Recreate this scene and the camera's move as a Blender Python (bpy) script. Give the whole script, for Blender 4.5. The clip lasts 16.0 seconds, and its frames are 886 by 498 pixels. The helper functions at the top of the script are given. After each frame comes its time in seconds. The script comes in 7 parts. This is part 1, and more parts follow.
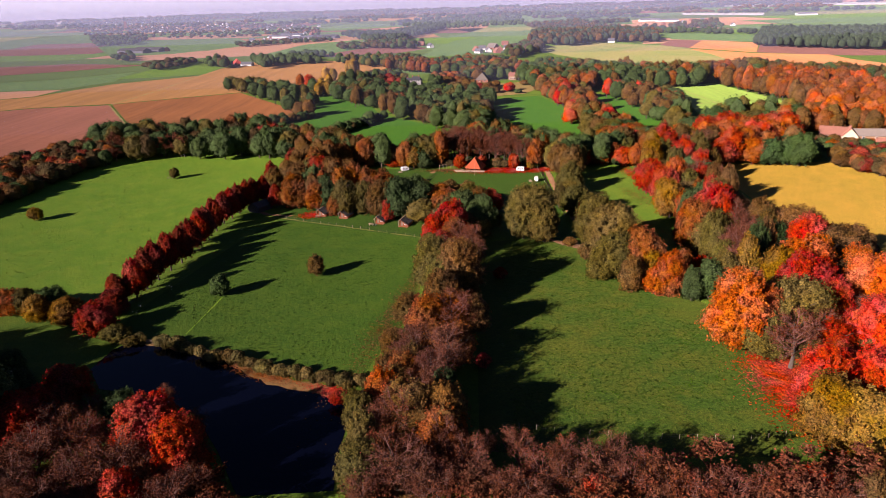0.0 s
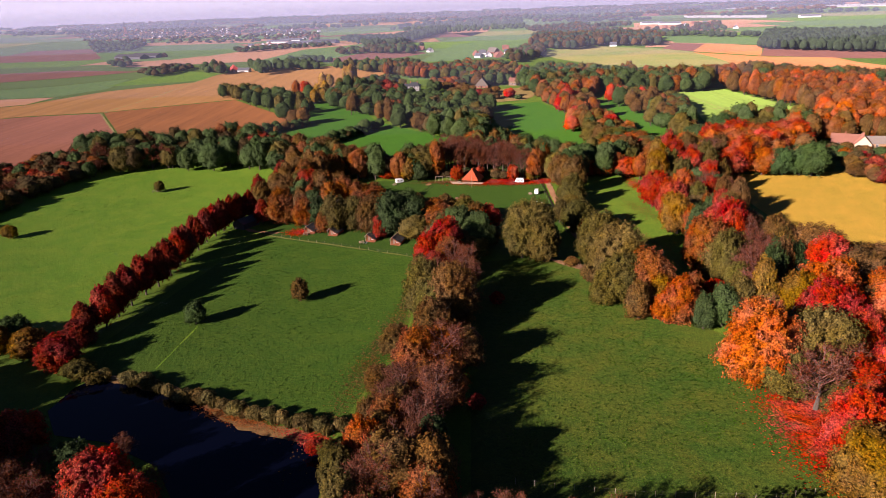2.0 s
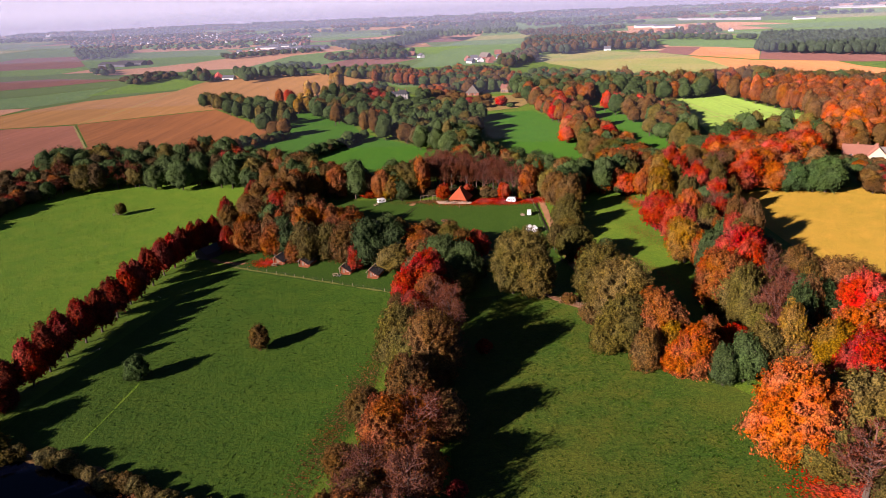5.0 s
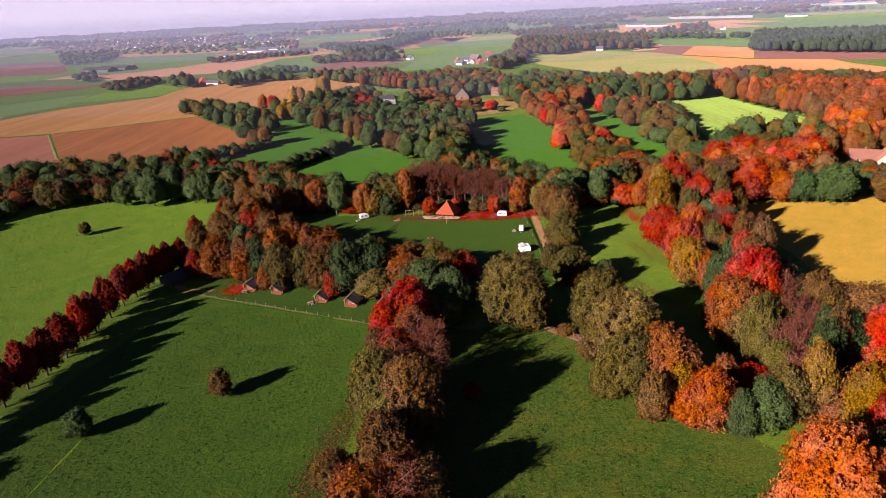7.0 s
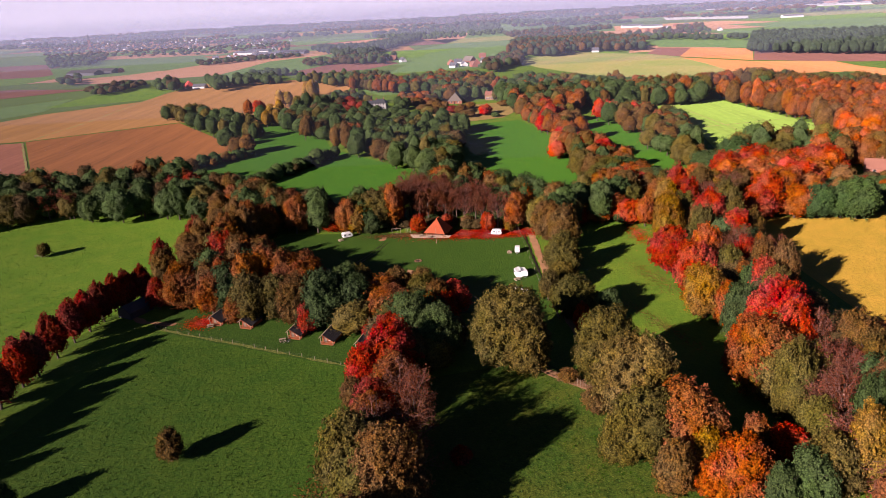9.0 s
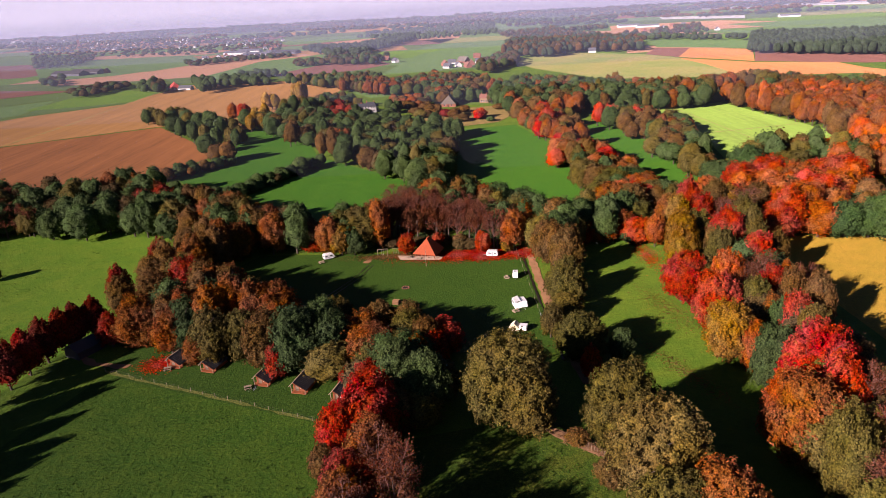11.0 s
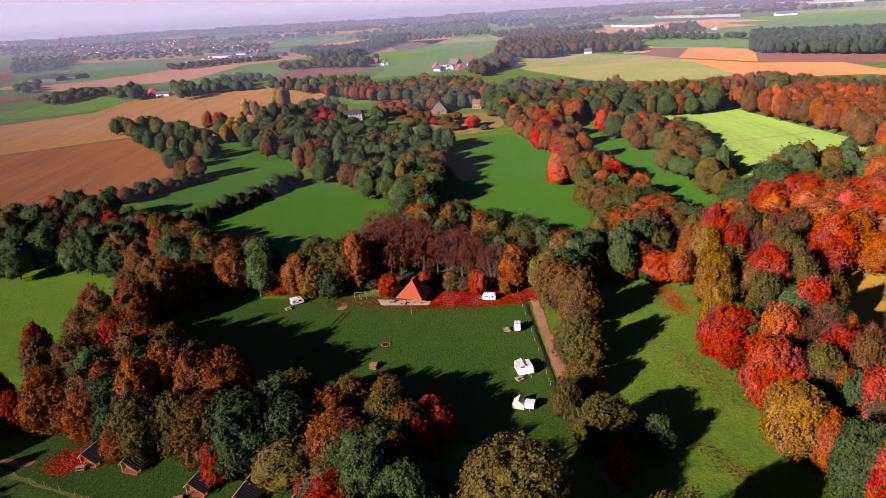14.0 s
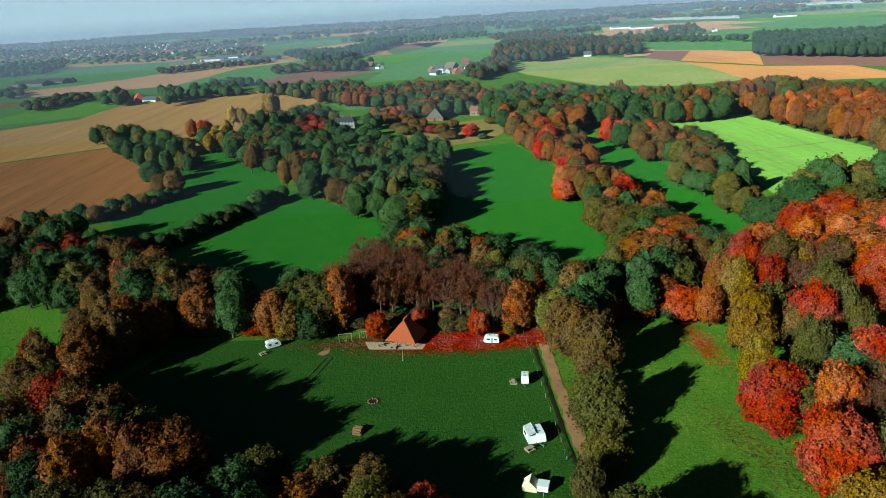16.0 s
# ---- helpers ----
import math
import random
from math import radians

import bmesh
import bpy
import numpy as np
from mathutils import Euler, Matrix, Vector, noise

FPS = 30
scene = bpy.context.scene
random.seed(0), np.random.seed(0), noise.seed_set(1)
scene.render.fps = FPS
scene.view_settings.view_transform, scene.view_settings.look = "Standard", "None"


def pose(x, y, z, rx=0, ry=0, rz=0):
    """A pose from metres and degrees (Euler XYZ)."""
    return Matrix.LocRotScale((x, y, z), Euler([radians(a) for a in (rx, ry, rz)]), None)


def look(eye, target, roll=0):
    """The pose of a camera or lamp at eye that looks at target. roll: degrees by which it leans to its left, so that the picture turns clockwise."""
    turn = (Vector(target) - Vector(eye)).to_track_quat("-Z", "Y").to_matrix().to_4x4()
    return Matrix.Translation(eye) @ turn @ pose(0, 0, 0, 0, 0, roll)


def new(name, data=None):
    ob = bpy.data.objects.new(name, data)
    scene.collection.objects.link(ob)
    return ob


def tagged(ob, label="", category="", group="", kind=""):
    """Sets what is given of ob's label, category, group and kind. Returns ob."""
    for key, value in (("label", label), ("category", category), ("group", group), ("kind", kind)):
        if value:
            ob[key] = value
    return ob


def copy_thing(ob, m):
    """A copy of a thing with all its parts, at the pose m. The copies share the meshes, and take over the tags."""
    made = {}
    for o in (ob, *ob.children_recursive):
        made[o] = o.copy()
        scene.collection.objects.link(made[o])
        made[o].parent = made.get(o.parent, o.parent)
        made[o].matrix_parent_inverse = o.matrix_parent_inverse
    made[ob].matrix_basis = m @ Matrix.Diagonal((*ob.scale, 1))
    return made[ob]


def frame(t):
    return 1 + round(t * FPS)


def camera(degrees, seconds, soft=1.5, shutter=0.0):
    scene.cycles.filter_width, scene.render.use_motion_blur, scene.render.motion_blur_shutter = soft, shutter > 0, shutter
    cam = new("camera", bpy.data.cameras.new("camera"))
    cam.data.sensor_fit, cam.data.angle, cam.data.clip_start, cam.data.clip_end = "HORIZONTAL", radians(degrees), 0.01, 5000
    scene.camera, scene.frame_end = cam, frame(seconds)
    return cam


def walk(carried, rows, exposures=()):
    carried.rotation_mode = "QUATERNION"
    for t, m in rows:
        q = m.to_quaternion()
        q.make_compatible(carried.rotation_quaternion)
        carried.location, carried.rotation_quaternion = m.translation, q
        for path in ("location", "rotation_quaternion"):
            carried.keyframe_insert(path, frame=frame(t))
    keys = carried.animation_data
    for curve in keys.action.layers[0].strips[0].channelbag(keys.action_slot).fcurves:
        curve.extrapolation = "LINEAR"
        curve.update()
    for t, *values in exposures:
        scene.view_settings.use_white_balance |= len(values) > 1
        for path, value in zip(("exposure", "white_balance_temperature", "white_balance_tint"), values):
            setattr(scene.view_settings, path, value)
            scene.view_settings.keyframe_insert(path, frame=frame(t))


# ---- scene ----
cam = camera(65.3, 16.0, soft=0.5)
PATH = [
    (0, (-7.757, 6.991, 83.826), (-7.815, 8.867, 83.136), -1.7),
    (0.5, (-7.105, 10.88, 83.901), (-7.169, 12.757, 83.214), -1.7),
    (1, (-6.474, 14.803, 83.992), (-6.539, 16.681, 83.308), -1.8),
    (1.5, (-5.816, 18.753, 84.074), (-5.882, 20.63, 83.389), -2.1),
    (2, (-5.127, 22.769, 84.13), (-5.192, 24.649, 83.449), -2.0),
    (2.5, (-4.489, 26.885, 84.195), (-4.552, 28.765, 83.516), -2.1),
    (3, (-3.886, 31.133, 84.244), (-3.946, 33.014, 83.567), -2.2),
    (3.5, (-3.314, 35.541, 84.282), (-3.371, 37.422, 83.604), -2.4),
    (4, (-2.711, 40.209, 84.317), (-2.766, 42.091, 83.642), -2.4),
    (6.5, (0.628, 65.018, 84.768), (0.59, 66.902, 84.097), -2.7),
    (7, (1.316, 70.306, 84.804), (1.282, 72.19, 84.133), -2.9),
    (7.5, (1.926, 75.757, 84.806), (1.894, 77.641, 84.136), -2.8),
    (8, (2.482, 81.438, 84.806), (2.453, 83.323, 84.139), -2.8),
    (8.5, (2.994, 87.356, 84.843), (2.969, 89.241, 84.175), -2.9),
    (9, (3.45, 93.459, 84.872), (3.43, 95.343, 84.203), -3.0),
    (11.5, (5.652, 124.799, 84.619), (5.649, 126.683, 83.947), -3.0),
    (12, (6.146, 131.141, 84.554), (6.145, 133.025, 83.882), -3.1),
    (12.5, (6.629, 137.487, 84.453), (6.631, 139.371, 83.784), -3.1),
    (13, (6.94, 143.986, 84.419), (6.947, 145.87, 83.749), -3.2),
    (13.5, (7.218, 150.554, 84.366), (7.226, 152.438, 83.694), -3.2),
    (14, (7.505, 157.23, 84.298), (7.517, 159.114, 83.626), -3.3),
    (14.5, (7.804, 163.875, 84.24), (7.817, 165.759, 83.571), -3.4),
    (15, (8.072, 170.593, 84.206), (8.09, 172.477, 83.537), -3.4),
    (15.5, (8.305, 177.237, 84.198), (8.326, 179.121, 83.528), -3.5),
    (16, (8.511, 183.846, 84.241), (8.532, 185.731, 83.574), -3.4),
]
walk(cam, [(t, look(eye, target, roll)) for t, eye, target, roll in PATH],
     exposures=[(0, 1.22, 6400, 37), (9, 1.14, 6400, 37), (13.5, 1.07, 6350, 37), (15, 0.68, 5900, 42), (15.85, 0.55, 5600, 45), (16, 0.77, 5100, -24)])

# ---- light ----
SUN_AZ, SUN_EL = 229.5, 21.5          # degrees clockwise from +y, and above the horizon
world = bpy.data.worlds.new("sky")
scene.world = world
world.use_nodes = True
wn = world.node_tree
sky = wn.nodes.new("ShaderNodeTexSky")
sky.sky_type, sky.sun_disc = "NISHITA", False
sky.sun_elevation, sky.sun_rotation = radians(SUN_EL), radians(SUN_AZ)
sky.air_density, sky.dust_density, sky.ozone_density = 1.0, 0.5, 8.0
wn.links.new(sky.outputs["Color"], wn.nodes["Background"].inputs["Color"])
wn.nodes["Background"].inputs["Strength"].default_value = 0.020
sun_data = bpy.data.lights.new("sun", "SUN")
sun_data.energy, sun_data.angle, sun_data.color = 5.0, radians(0.6), (1.0, 0.9, 0.76)
sun = new("sun", sun_data)
az, el = radians(SUN_AZ), radians(SUN_EL)
SUN_DIR = Vector((math.sin(az) * math.cos(el), math.cos(az) * math.cos(el), math.sin(el)))
sun.matrix_world = look(SUN_DIR * 300, (0, 0, 0))


# ---- materials ----
class Nodes:
    """A short way to write node materials."""

    def __init__(self, name, rough=0.8, metal=0.0, spec=0.3):
        self.mat = bpy.data.materials.new(name)
        self.mat.use_nodes = True
        self.t = self.mat.node_tree
        self.bsdf = self.t.nodes["Principled BSDF"]
        self.out = self.t.nodes["Material Output"]
        self.bsdf.inputs["Roughness"].default_value = rough
        self.bsdf.inputs["Diffuse Roughness"].default_value = 1.0 if rough > 0.5 else 0.0
        self.bsdf.inputs["Metallic"].default_value = metal
        self.bsdf.inputs["Specular IOR Level"].default_value = spec

    def node(self, kind, **ins):
        n = self.t.nodes.new(kind)
        for k, v in ins.items():
            self.put(v, n.inputs[k.replace("_", " ")])
        return n

    def put(self, value, socket):
        if isinstance(value, bpy.types.NodeSocket):
            self.t.links.new(value, socket)
        elif isinstance(value, tuple) and len(value) == 3 and socket.type == "RGBA":
            socket.default_value = (*value, 1)
        else:
            socket.default_value = value

    def place(self):
        return self.node("ShaderNodeNewGeometry").outputs["Position"]

    def noise(self, scale, detail=3.0, rough=0.55, vector=None):
        n = self.node("ShaderNodeTexNoise", Scale=scale, Detail=detail, Roughness=rough)
        self.put(vector or self.place(), n.inputs["Vector"])
        return n.outputs["Fac"]

    def ramp(self, fac, lo, hi, a=0.0, b=1.0):
        n = self.node("ShaderNodeMapRange", Value=fac)
        for i, v in enumerate((lo, hi, a, b)):
            n.inputs[i + 1].default_value = v
        return n.outputs[0]

    def mix(self, fac, a, b, kind="MIX"):
        n = self.t.nodes.new("ShaderNodeMix")
        n.data_type, n.blend_type = "RGBA", kind
        self.put(fac, n.inputs[0])
        self.put(a, n.inputs[6])
        self.put(b, n.inputs[7])
        return n.outputs[2]

    def colour(self, value):
        self.put(value, self.bsdf.inputs["Base Color"])
        return self

    def bump(self, height, strength, distance):
        n = self.node("ShaderNodeBump", Strength=strength, Distance=distance, Height=height)
        self.put(n.outputs["Normal"], self.bsdf.inputs["Normal"])
        return self


def scaled(c, k):
    return tuple(v * k for v in c)


def grass_material(name, base, dry, clump=0.9, relief=0.35):
    """Grass: broad patches of drier colour, clumps about a metre across and fine blades in relief."""
    m = Nodes(name, 0.85, 0, 0.15)
    broad = m.ramp(m.noise(0.018, 4), 0.38, 0.66)
    mid = m.ramp(m.noise(0.12, 4, 0.65), 0.42, 0.68)
    fine = m.noise(clump, 4, 0.7)
    c = m.mix(broad, base, m.mix(0.5, base, dry))
    c = m.mix(mid, c, dry)
    c = m.mix(m.ramp(fine, 0.3, 0.75), m.mix(0.20, c, (0.01, 0.03, 0)), m.mix(0.07, c, (0.45, 0.5, 0.06)))
    tuft = m.ramp(m.noise(clump * 1.7, 2, 0.5), 0.60, 0.70)
    c = m.mix(tuft, c, m.mix(0.35, c, (0.008, 0.04, 0.004)))
    seedy = m.ramp(m.noise(clump * 2.3, 2, 0.5), 0.64, 0.72, 0, 0.6)
    c = m.mix(seedy, c, m.mix(0.4, dry, (0.26, 0.28, 0.05)))
    blade = m.noise(clump * 5, 2, 0.6)
    c = m.mix(m.ramp(blade, 0.35, 0.65), m.mix(1.0, c, (0.42, 0.50, 0.5), "MULTIPLY"), m.mix(1.0, c, (1.38, 1.28, 1.2), "MULTIPLY"))
    m.colour(c)
    return m.bump(fine, 1.0, relief).mat


def field_material(name, base, other, furrow=0.0, angle=0.0, depth=0.45):
    """Bare or stubble field: cloudy earth with drill rows."""
    m = Nodes(name, 0.95, 0, 0.1)
    c = m.mix(m.ramp(m.noise(0.012, 5, 0.6), 0.35, 0.68), base, other)
    c = m.mix(m.ramp(m.noise(0.25, 4, 0.7), 0.3, 0.75), scaled(base, 0.75), c)
    h = m.noise(0.8, 3)
    if furrow:
        turn = m.node("ShaderNodeMapping", Vector=m.place())
        turn.inputs["Rotation"].default_value = (0, 0, radians(angle))
        turn.inputs["Scale"].default_value = (1.0, 0.035, 1.0)
        streak = m.noise(0.9 / furrow, 4, 0.7, turn.outputs["Vector"])
        wide = m.noise(0.12 / furrow, 3, 0.6, turn.outputs["Vector"])
        c = m.mix(m.ramp(streak, 0.42, 0.66, 0.0, depth), c, scaled(other, 0.55))
        c = m.mix(m.ramp(wide, 0.40, 0.70, 0.0, depth * 0.6), c, scaled(base, 1.3))
        h = streak
    m.colour(c)
    return m.bump(h, 0.6, 0.25).mat


# parcels differ in green; tints also paint in brightness, darker near, lighter beyond
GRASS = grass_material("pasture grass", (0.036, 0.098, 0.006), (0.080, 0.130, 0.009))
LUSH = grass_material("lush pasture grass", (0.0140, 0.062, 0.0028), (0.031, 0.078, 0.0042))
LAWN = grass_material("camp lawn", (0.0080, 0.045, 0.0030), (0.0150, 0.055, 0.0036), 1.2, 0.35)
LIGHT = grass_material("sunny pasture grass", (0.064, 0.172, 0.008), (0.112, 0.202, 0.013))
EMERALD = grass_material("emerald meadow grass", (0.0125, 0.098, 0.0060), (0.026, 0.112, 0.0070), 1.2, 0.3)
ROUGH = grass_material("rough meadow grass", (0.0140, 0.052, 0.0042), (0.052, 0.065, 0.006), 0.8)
EARTH = field_material("bare path earth", (0.20, 0.105, 0.050), (0.26, 0.15, 0.08))


def plain_material(name, base, rough=0.7, metal=0.0, grain=6.0, amount=0.35, bump=0.02, spec=0.3):
    """Paint, wood, stone or tile: two scales of unevenness round one colour."""
    m = Nodes(name, rough, metal, spec)
    c = m.mix(m.ramp(m.noise(grain, 4, 0.65), 0.3, 0.7, 0, amount), base, scaled(base, 0.45))
    c = m.mix(m.ramp(m.noise(grain * 0.12, 3), 0.4, 0.7, 0, amount), c, scaled(base, 0.7))
    m.colour(c)
    return m.bump(m.noise(grain * 3, 3), 0.4, bump).mat


def leaf_material():
    """Leaves in the tree's own colour, varied from spray to spray, with light passing through."""
    m = Nodes("autumn leaves", 0.7, 0, 0.06)
    own = m.node("ShaderNodeObjectInfo")
    isle = m.node("ShaderNodeNewGeometry").outputs["Random Per Island"]
    hsv = m.node("ShaderNodeHueSaturation", Color=own.outputs["Color"])
    m.put(m.ramp(isle, 0, 1, 0.496, 0.510), hsv.inputs["Hue"])
    turning = m.node("ShaderNodeHueSaturation", Color=own.outputs["Color"])
    m.put(m.ramp(m.noise(0.17, 2, 0.6), 0.36, 0.64, 0.496, 0.508), turning.inputs["Hue"])
    m.put(m.ramp(m.noise(0.13, 2, 0.6), 0.36, 0.64, 0.92, 1.06), turning.inputs["Saturation"])
    m.put(turning.outputs["Color"], hsv.inputs["Color"])
    m.put(m.ramp(m.noise(0.35, 3), 0.3, 0.7, 0.68, 1.18), hsv.inputs["Value"])
    swing = m.node("ShaderNodeMath", Value=isle)
    swing.operation = "MULTIPLY"
    swing.inputs[1].default_value = 7.31
    part_of = m.node("ShaderNodeMath", Value=swing.outputs[0])
    part_of.operation = "FRACT"
    c = m.mix(m.ramp(part_of.outputs[0], 0, 1, 0, 0.62), hsv.outputs["Color"], m.mix(1.0, hsv.outputs["Color"], (0.45, 0.48, 0.48), "MULTIPLY"))
    fine = m.noise(2.4, 2, 0.6)
    c = m.mix(m.ramp(fine, 0.40, 0.60, 0.0, 1.0), m.mix(1.0, c, (0.42, 0.46, 0.46), "MULTIPLY"), m.mix(1.0, c, (1.26, 1.24, 1.2), "MULTIPLY"))
    m.colour(c)
    lump = m.node("ShaderNodeBump", Strength=1.0, Distance=1.3, Height=m.noise(0.75, 3, 0.6))
    grain = m.node("ShaderNodeBump", Strength=0.9, Distance=0.4, Height=fine, Normal=lump.outputs["Normal"])
    m.put(grain.outputs["Normal"], m.bsdf.inputs["Normal"])
    thin = m.node("ShaderNodeBsdfTranslucent", Color=c)
    both = m.node("ShaderNodeMixShader", Fac=0.22)
    m.t.links.new(m.bsdf.outputs[0], both.inputs[1])
    m.t.links.new(thin.outputs[0], both.inputs[2])
    m.t.links.new(both.outputs[0], m.out.inputs["Surface"])
    return m.mat


LEAF = leaf_material()
TWIG = plain_material("twigs", (0.18, 0.080, 0.058), 0.9, 0, 3.0, 0.4, 0.02)
BARK = plain_material("bark", (0.095, 0.072, 0.055), 0.9, 0, 3.0, 0.5, 0.03)


# ---- building blocks ----
def part(name, bm, material, parent, label=""):
    """Links a bmesh as one mesh object under a thing or a part."""
    me = bpy.data.meshes.new(name)
    bm.to_mesh(me)
    bm.free()
    if material:
        me.materials.append(material)
    ob = new(name, me)
    ob.parent = parent
    if label:
        ob["label"] = label
    return ob


def raw(name, verts, faces, material, parent=None):
    me = bpy.data.meshes.new(name)
    me.from_pydata([tuple(map(float, v)) for v in verts], [], [tuple(map(int, f)) for f in faces])
    me.polygons.foreach_set("use_smooth", np.ones(len(me.polygons), bool))
    me.materials.append(material)
    ob = new(name, me)
    ob.parent = parent
    return ob


def sheet(name, corners, z, material, label, cell=0.0, category="field"):
    """A flat piece of land between given corners, lying a little above the ground."""
    bm = bmesh.new()
    bm.faces.new([bm.verts.new((x, y, z)) for x, y in corners])
    bmesh.ops.triangulate(bm, faces=bm.faces[:])
    bmesh.ops.recalc_face_normals(bm, faces=bm.faces[:])
    if bm.faces[0].normal.z < 0:
        bmesh.ops.reverse_faces(bm, faces=bm.faces[:])
    ob = part(name, bm, material, None)
    return tagged(ob, label, category, kind="structure")


def inside(x, y, poly):
    hit = False
    for (ax, ay), (bx, by) in zip(poly, poly[1:] + poly[:1]):
        if (ay > y) != (by > y) and x < (bx - ax) * (y - ay) / (by - ay) + ax:
            hit = not hit
    return hit


# ---- trees ----
HUES = {
    "green": ((0.080, 0.124, 0.037), "dark green oak with a dense rounded crown"),
    "olive": ((0.155, 0.118, 0.026), "olive green oak turning yellow in autumn"),
    "gold": ((0.300, 0.150, 0.015), "golden yellow autumn tree with a full crown"),
    "orange": ((0.490, 0.092, 0.012), "bright orange beech in full autumn colour"),
    "red": ((0.530, 0.034, 0.011), "fiery red autumn tree with a full crown"),
    "crimson": ((0.430, 0.020, 0.012), "deep crimson maple with a dense crown"),
    "brown": ((0.185, 0.092, 0.026), "rusty brown oak with fading leaves"),
    "dull": ((0.115, 0.075, 0.030), "dull brown oak of a distant wood"),
    "rust": ((0.300, 0.084, 0.019), "rust red oak in late autumn colour"),
    "pine": ((0.072, 0.105, 0.055), "blue-green pine of a distant wood"),
    "maroon": ((0.290, 0.028, 0.018), "slim maroon tree of a field row"),
    "yellow": ((0.480, 0.250, 0.035), "bright yellow poplar in autumn leaf"),
    "bare": ((0.195, 0.058, 0.028), "half-bare reddish brown tree with fine branches"),
    "reed": ((0.230, 0.165, 0.050), "tuft of tan reeds at the water's edge"),
}


def ball_template(level):
    bm = bmesh.new()
    bmesh.ops.create_icosphere(bm, subdivisions=level, radius=1)
    v = np.array([p.co[:] for p in bm.verts])
    f = np.array([[p.index for p in q.verts] for q in bm.faces])
    bm.free()
    return v, f


BALLS = {level: ball_template(level) for level in (1, 2, 3, 4, 5)}


def spiral(count, rng, jitter):
    """Directions spread evenly over a ball, each a little astray."""
    i = np.arange(count) + 0.5
    z = 1 - 1.96 * i / count
    a = i * 2.39996 + rng.uniform(-0.4, 0.4, count)
    s = np.sqrt(np.maximum(0.0, 1 - z * z))
    way = np.stack([s * np.cos(a), s * np.sin(a), z], axis=1) + rng.normal(size=(count, 3)) * jitter
    return way / np.linalg.norm(way, axis=1)[:, None]


def canopy_data(kind, seed, radius, low, high, level, billows, clumps, leaves, size, relief=0.38):
    """A crown: a closed inner skin of boughs and leaf clumps, and a ragged outer shell of sprays gathered in tufts."""
    rng = np.random.default_rng(seed)
    bough, tuft = spiral(billows, rng, 0.22), spiral(clumps, rng, 0.5 / math.sqrt(clumps))
    bough_wide = rng.uniform(1.7, 3.0, billows) / math.sqrt(billows)
    bough_rise = rng.uniform(0.25, 1.0, billows)
    tuft_wide = rng.uniform(1.5, 2.5, clumps) / math.sqrt(clumps)
    tuft_rise = rng.uniform(0.3, 1.0, clumps)
    lean = rng.normal(size=3) * 0.09
    half, mid = (high - low) * 0.5, (high + low) * 0.5

    def swell(d, way, wide, rise):
        arc = np.arccos(np.clip(d @ way.T, -1, 1)) / wide
        return (np.sqrt(np.maximum(0.0, 1 - arc * arc)) * rise).max(axis=1)

    def skin(d):
        fine = swell(d, tuft, tuft_wide, tuft_rise)
        r = 1.06 - relief + relief * 0.72 * swell(d, bough, bough_wide, bough_rise) + relief * 0.55 * fine + d @ lean
        return d * r[:, None], fine

    def shaped(p):
        u = np.clip((p[:, 2] + 1) / 2, 0, 1.1)
        if kind == "cone":
            wider = 1.24 - 0.72 * u
        elif kind == "bush":
            wider = 1.12 - 0.15 * u
        else:
            wider = 1.0 + 0.50 * np.maximum(0, 0.52 - u)
        return np.stack([p[:, 0] * wider * radius, p[:, 1] * wider * radius, p[:, 2] * half + mid], axis=1)

    bv, bf = BALLS[level]
    p, _ = skin(bv)
    core = shaped(p * (0.93 if leaves else 1.0) * rng.uniform(0.97, 1.03, (len(bv), 1)))
    faces = [tuple(t) for t in bf]
    if not leaves:
        return core, faces
    d = rng.normal(size=(leaves * 3, 3))
    d[:, 2] += 0.15
    d /= np.linalg.norm(d, axis=1)[:, None]
    p, fine = skin(d)
    keep = np.nonzero(rng.uniform(0.05, 0.85, len(d)) < fine)[0][:leaves]
    d, p = d[keep], p[keep]
    p = shaped(p * rng.uniform(0.94, 1.07, (len(p), 1)))
    nrm = d + np.array((0, 0, 0.3)) + rng.normal(size=d.shape) * 0.5
    nrm /= np.linalg.norm(nrm, axis=1)[:, None]
    t = np.cross(nrm, rng.normal(size=d.shape))
    t /= np.linalg.norm(t, axis=1)[:, None]
    b = np.cross(nrm, t)
    s = size * rng.uniform(0.5, 1.35, (len(p), 1))
    q = np.stack([p - t * s, p - b * s * 0.7 + nrm * s * 0.2, p + t * s, p + b * s * 0.7 + nrm * s * 0.2], axis=1).reshape(-1, 3)
    n = len(core)
    return np.concatenate([core, q]), faces + [tuple(range(n + 4 * i, n + 4 * i + 4)) for i in range(len(p))]


def stick(verts, faces, a, b, ra, rb, sides=5):
    """A tapered limb from a to b, added to the lists."""
    a, b = Vector(a), Vector(b)
    q = (b - a).to_track_quat("Z", "Y")
    n = len(verts)
    for c, r in ((a, ra), (b, rb)):
        for i in range(sides):
            w = 2 * math.pi * i / sides
            verts.append(tuple(c + q @ Vector((r * math.cos(w), r * math.sin(w), 0))))
    for i in range(sides):
        j = (i + 1) % sides
        faces.append((n + i, n + j, n + sides + j, n + sides + i))


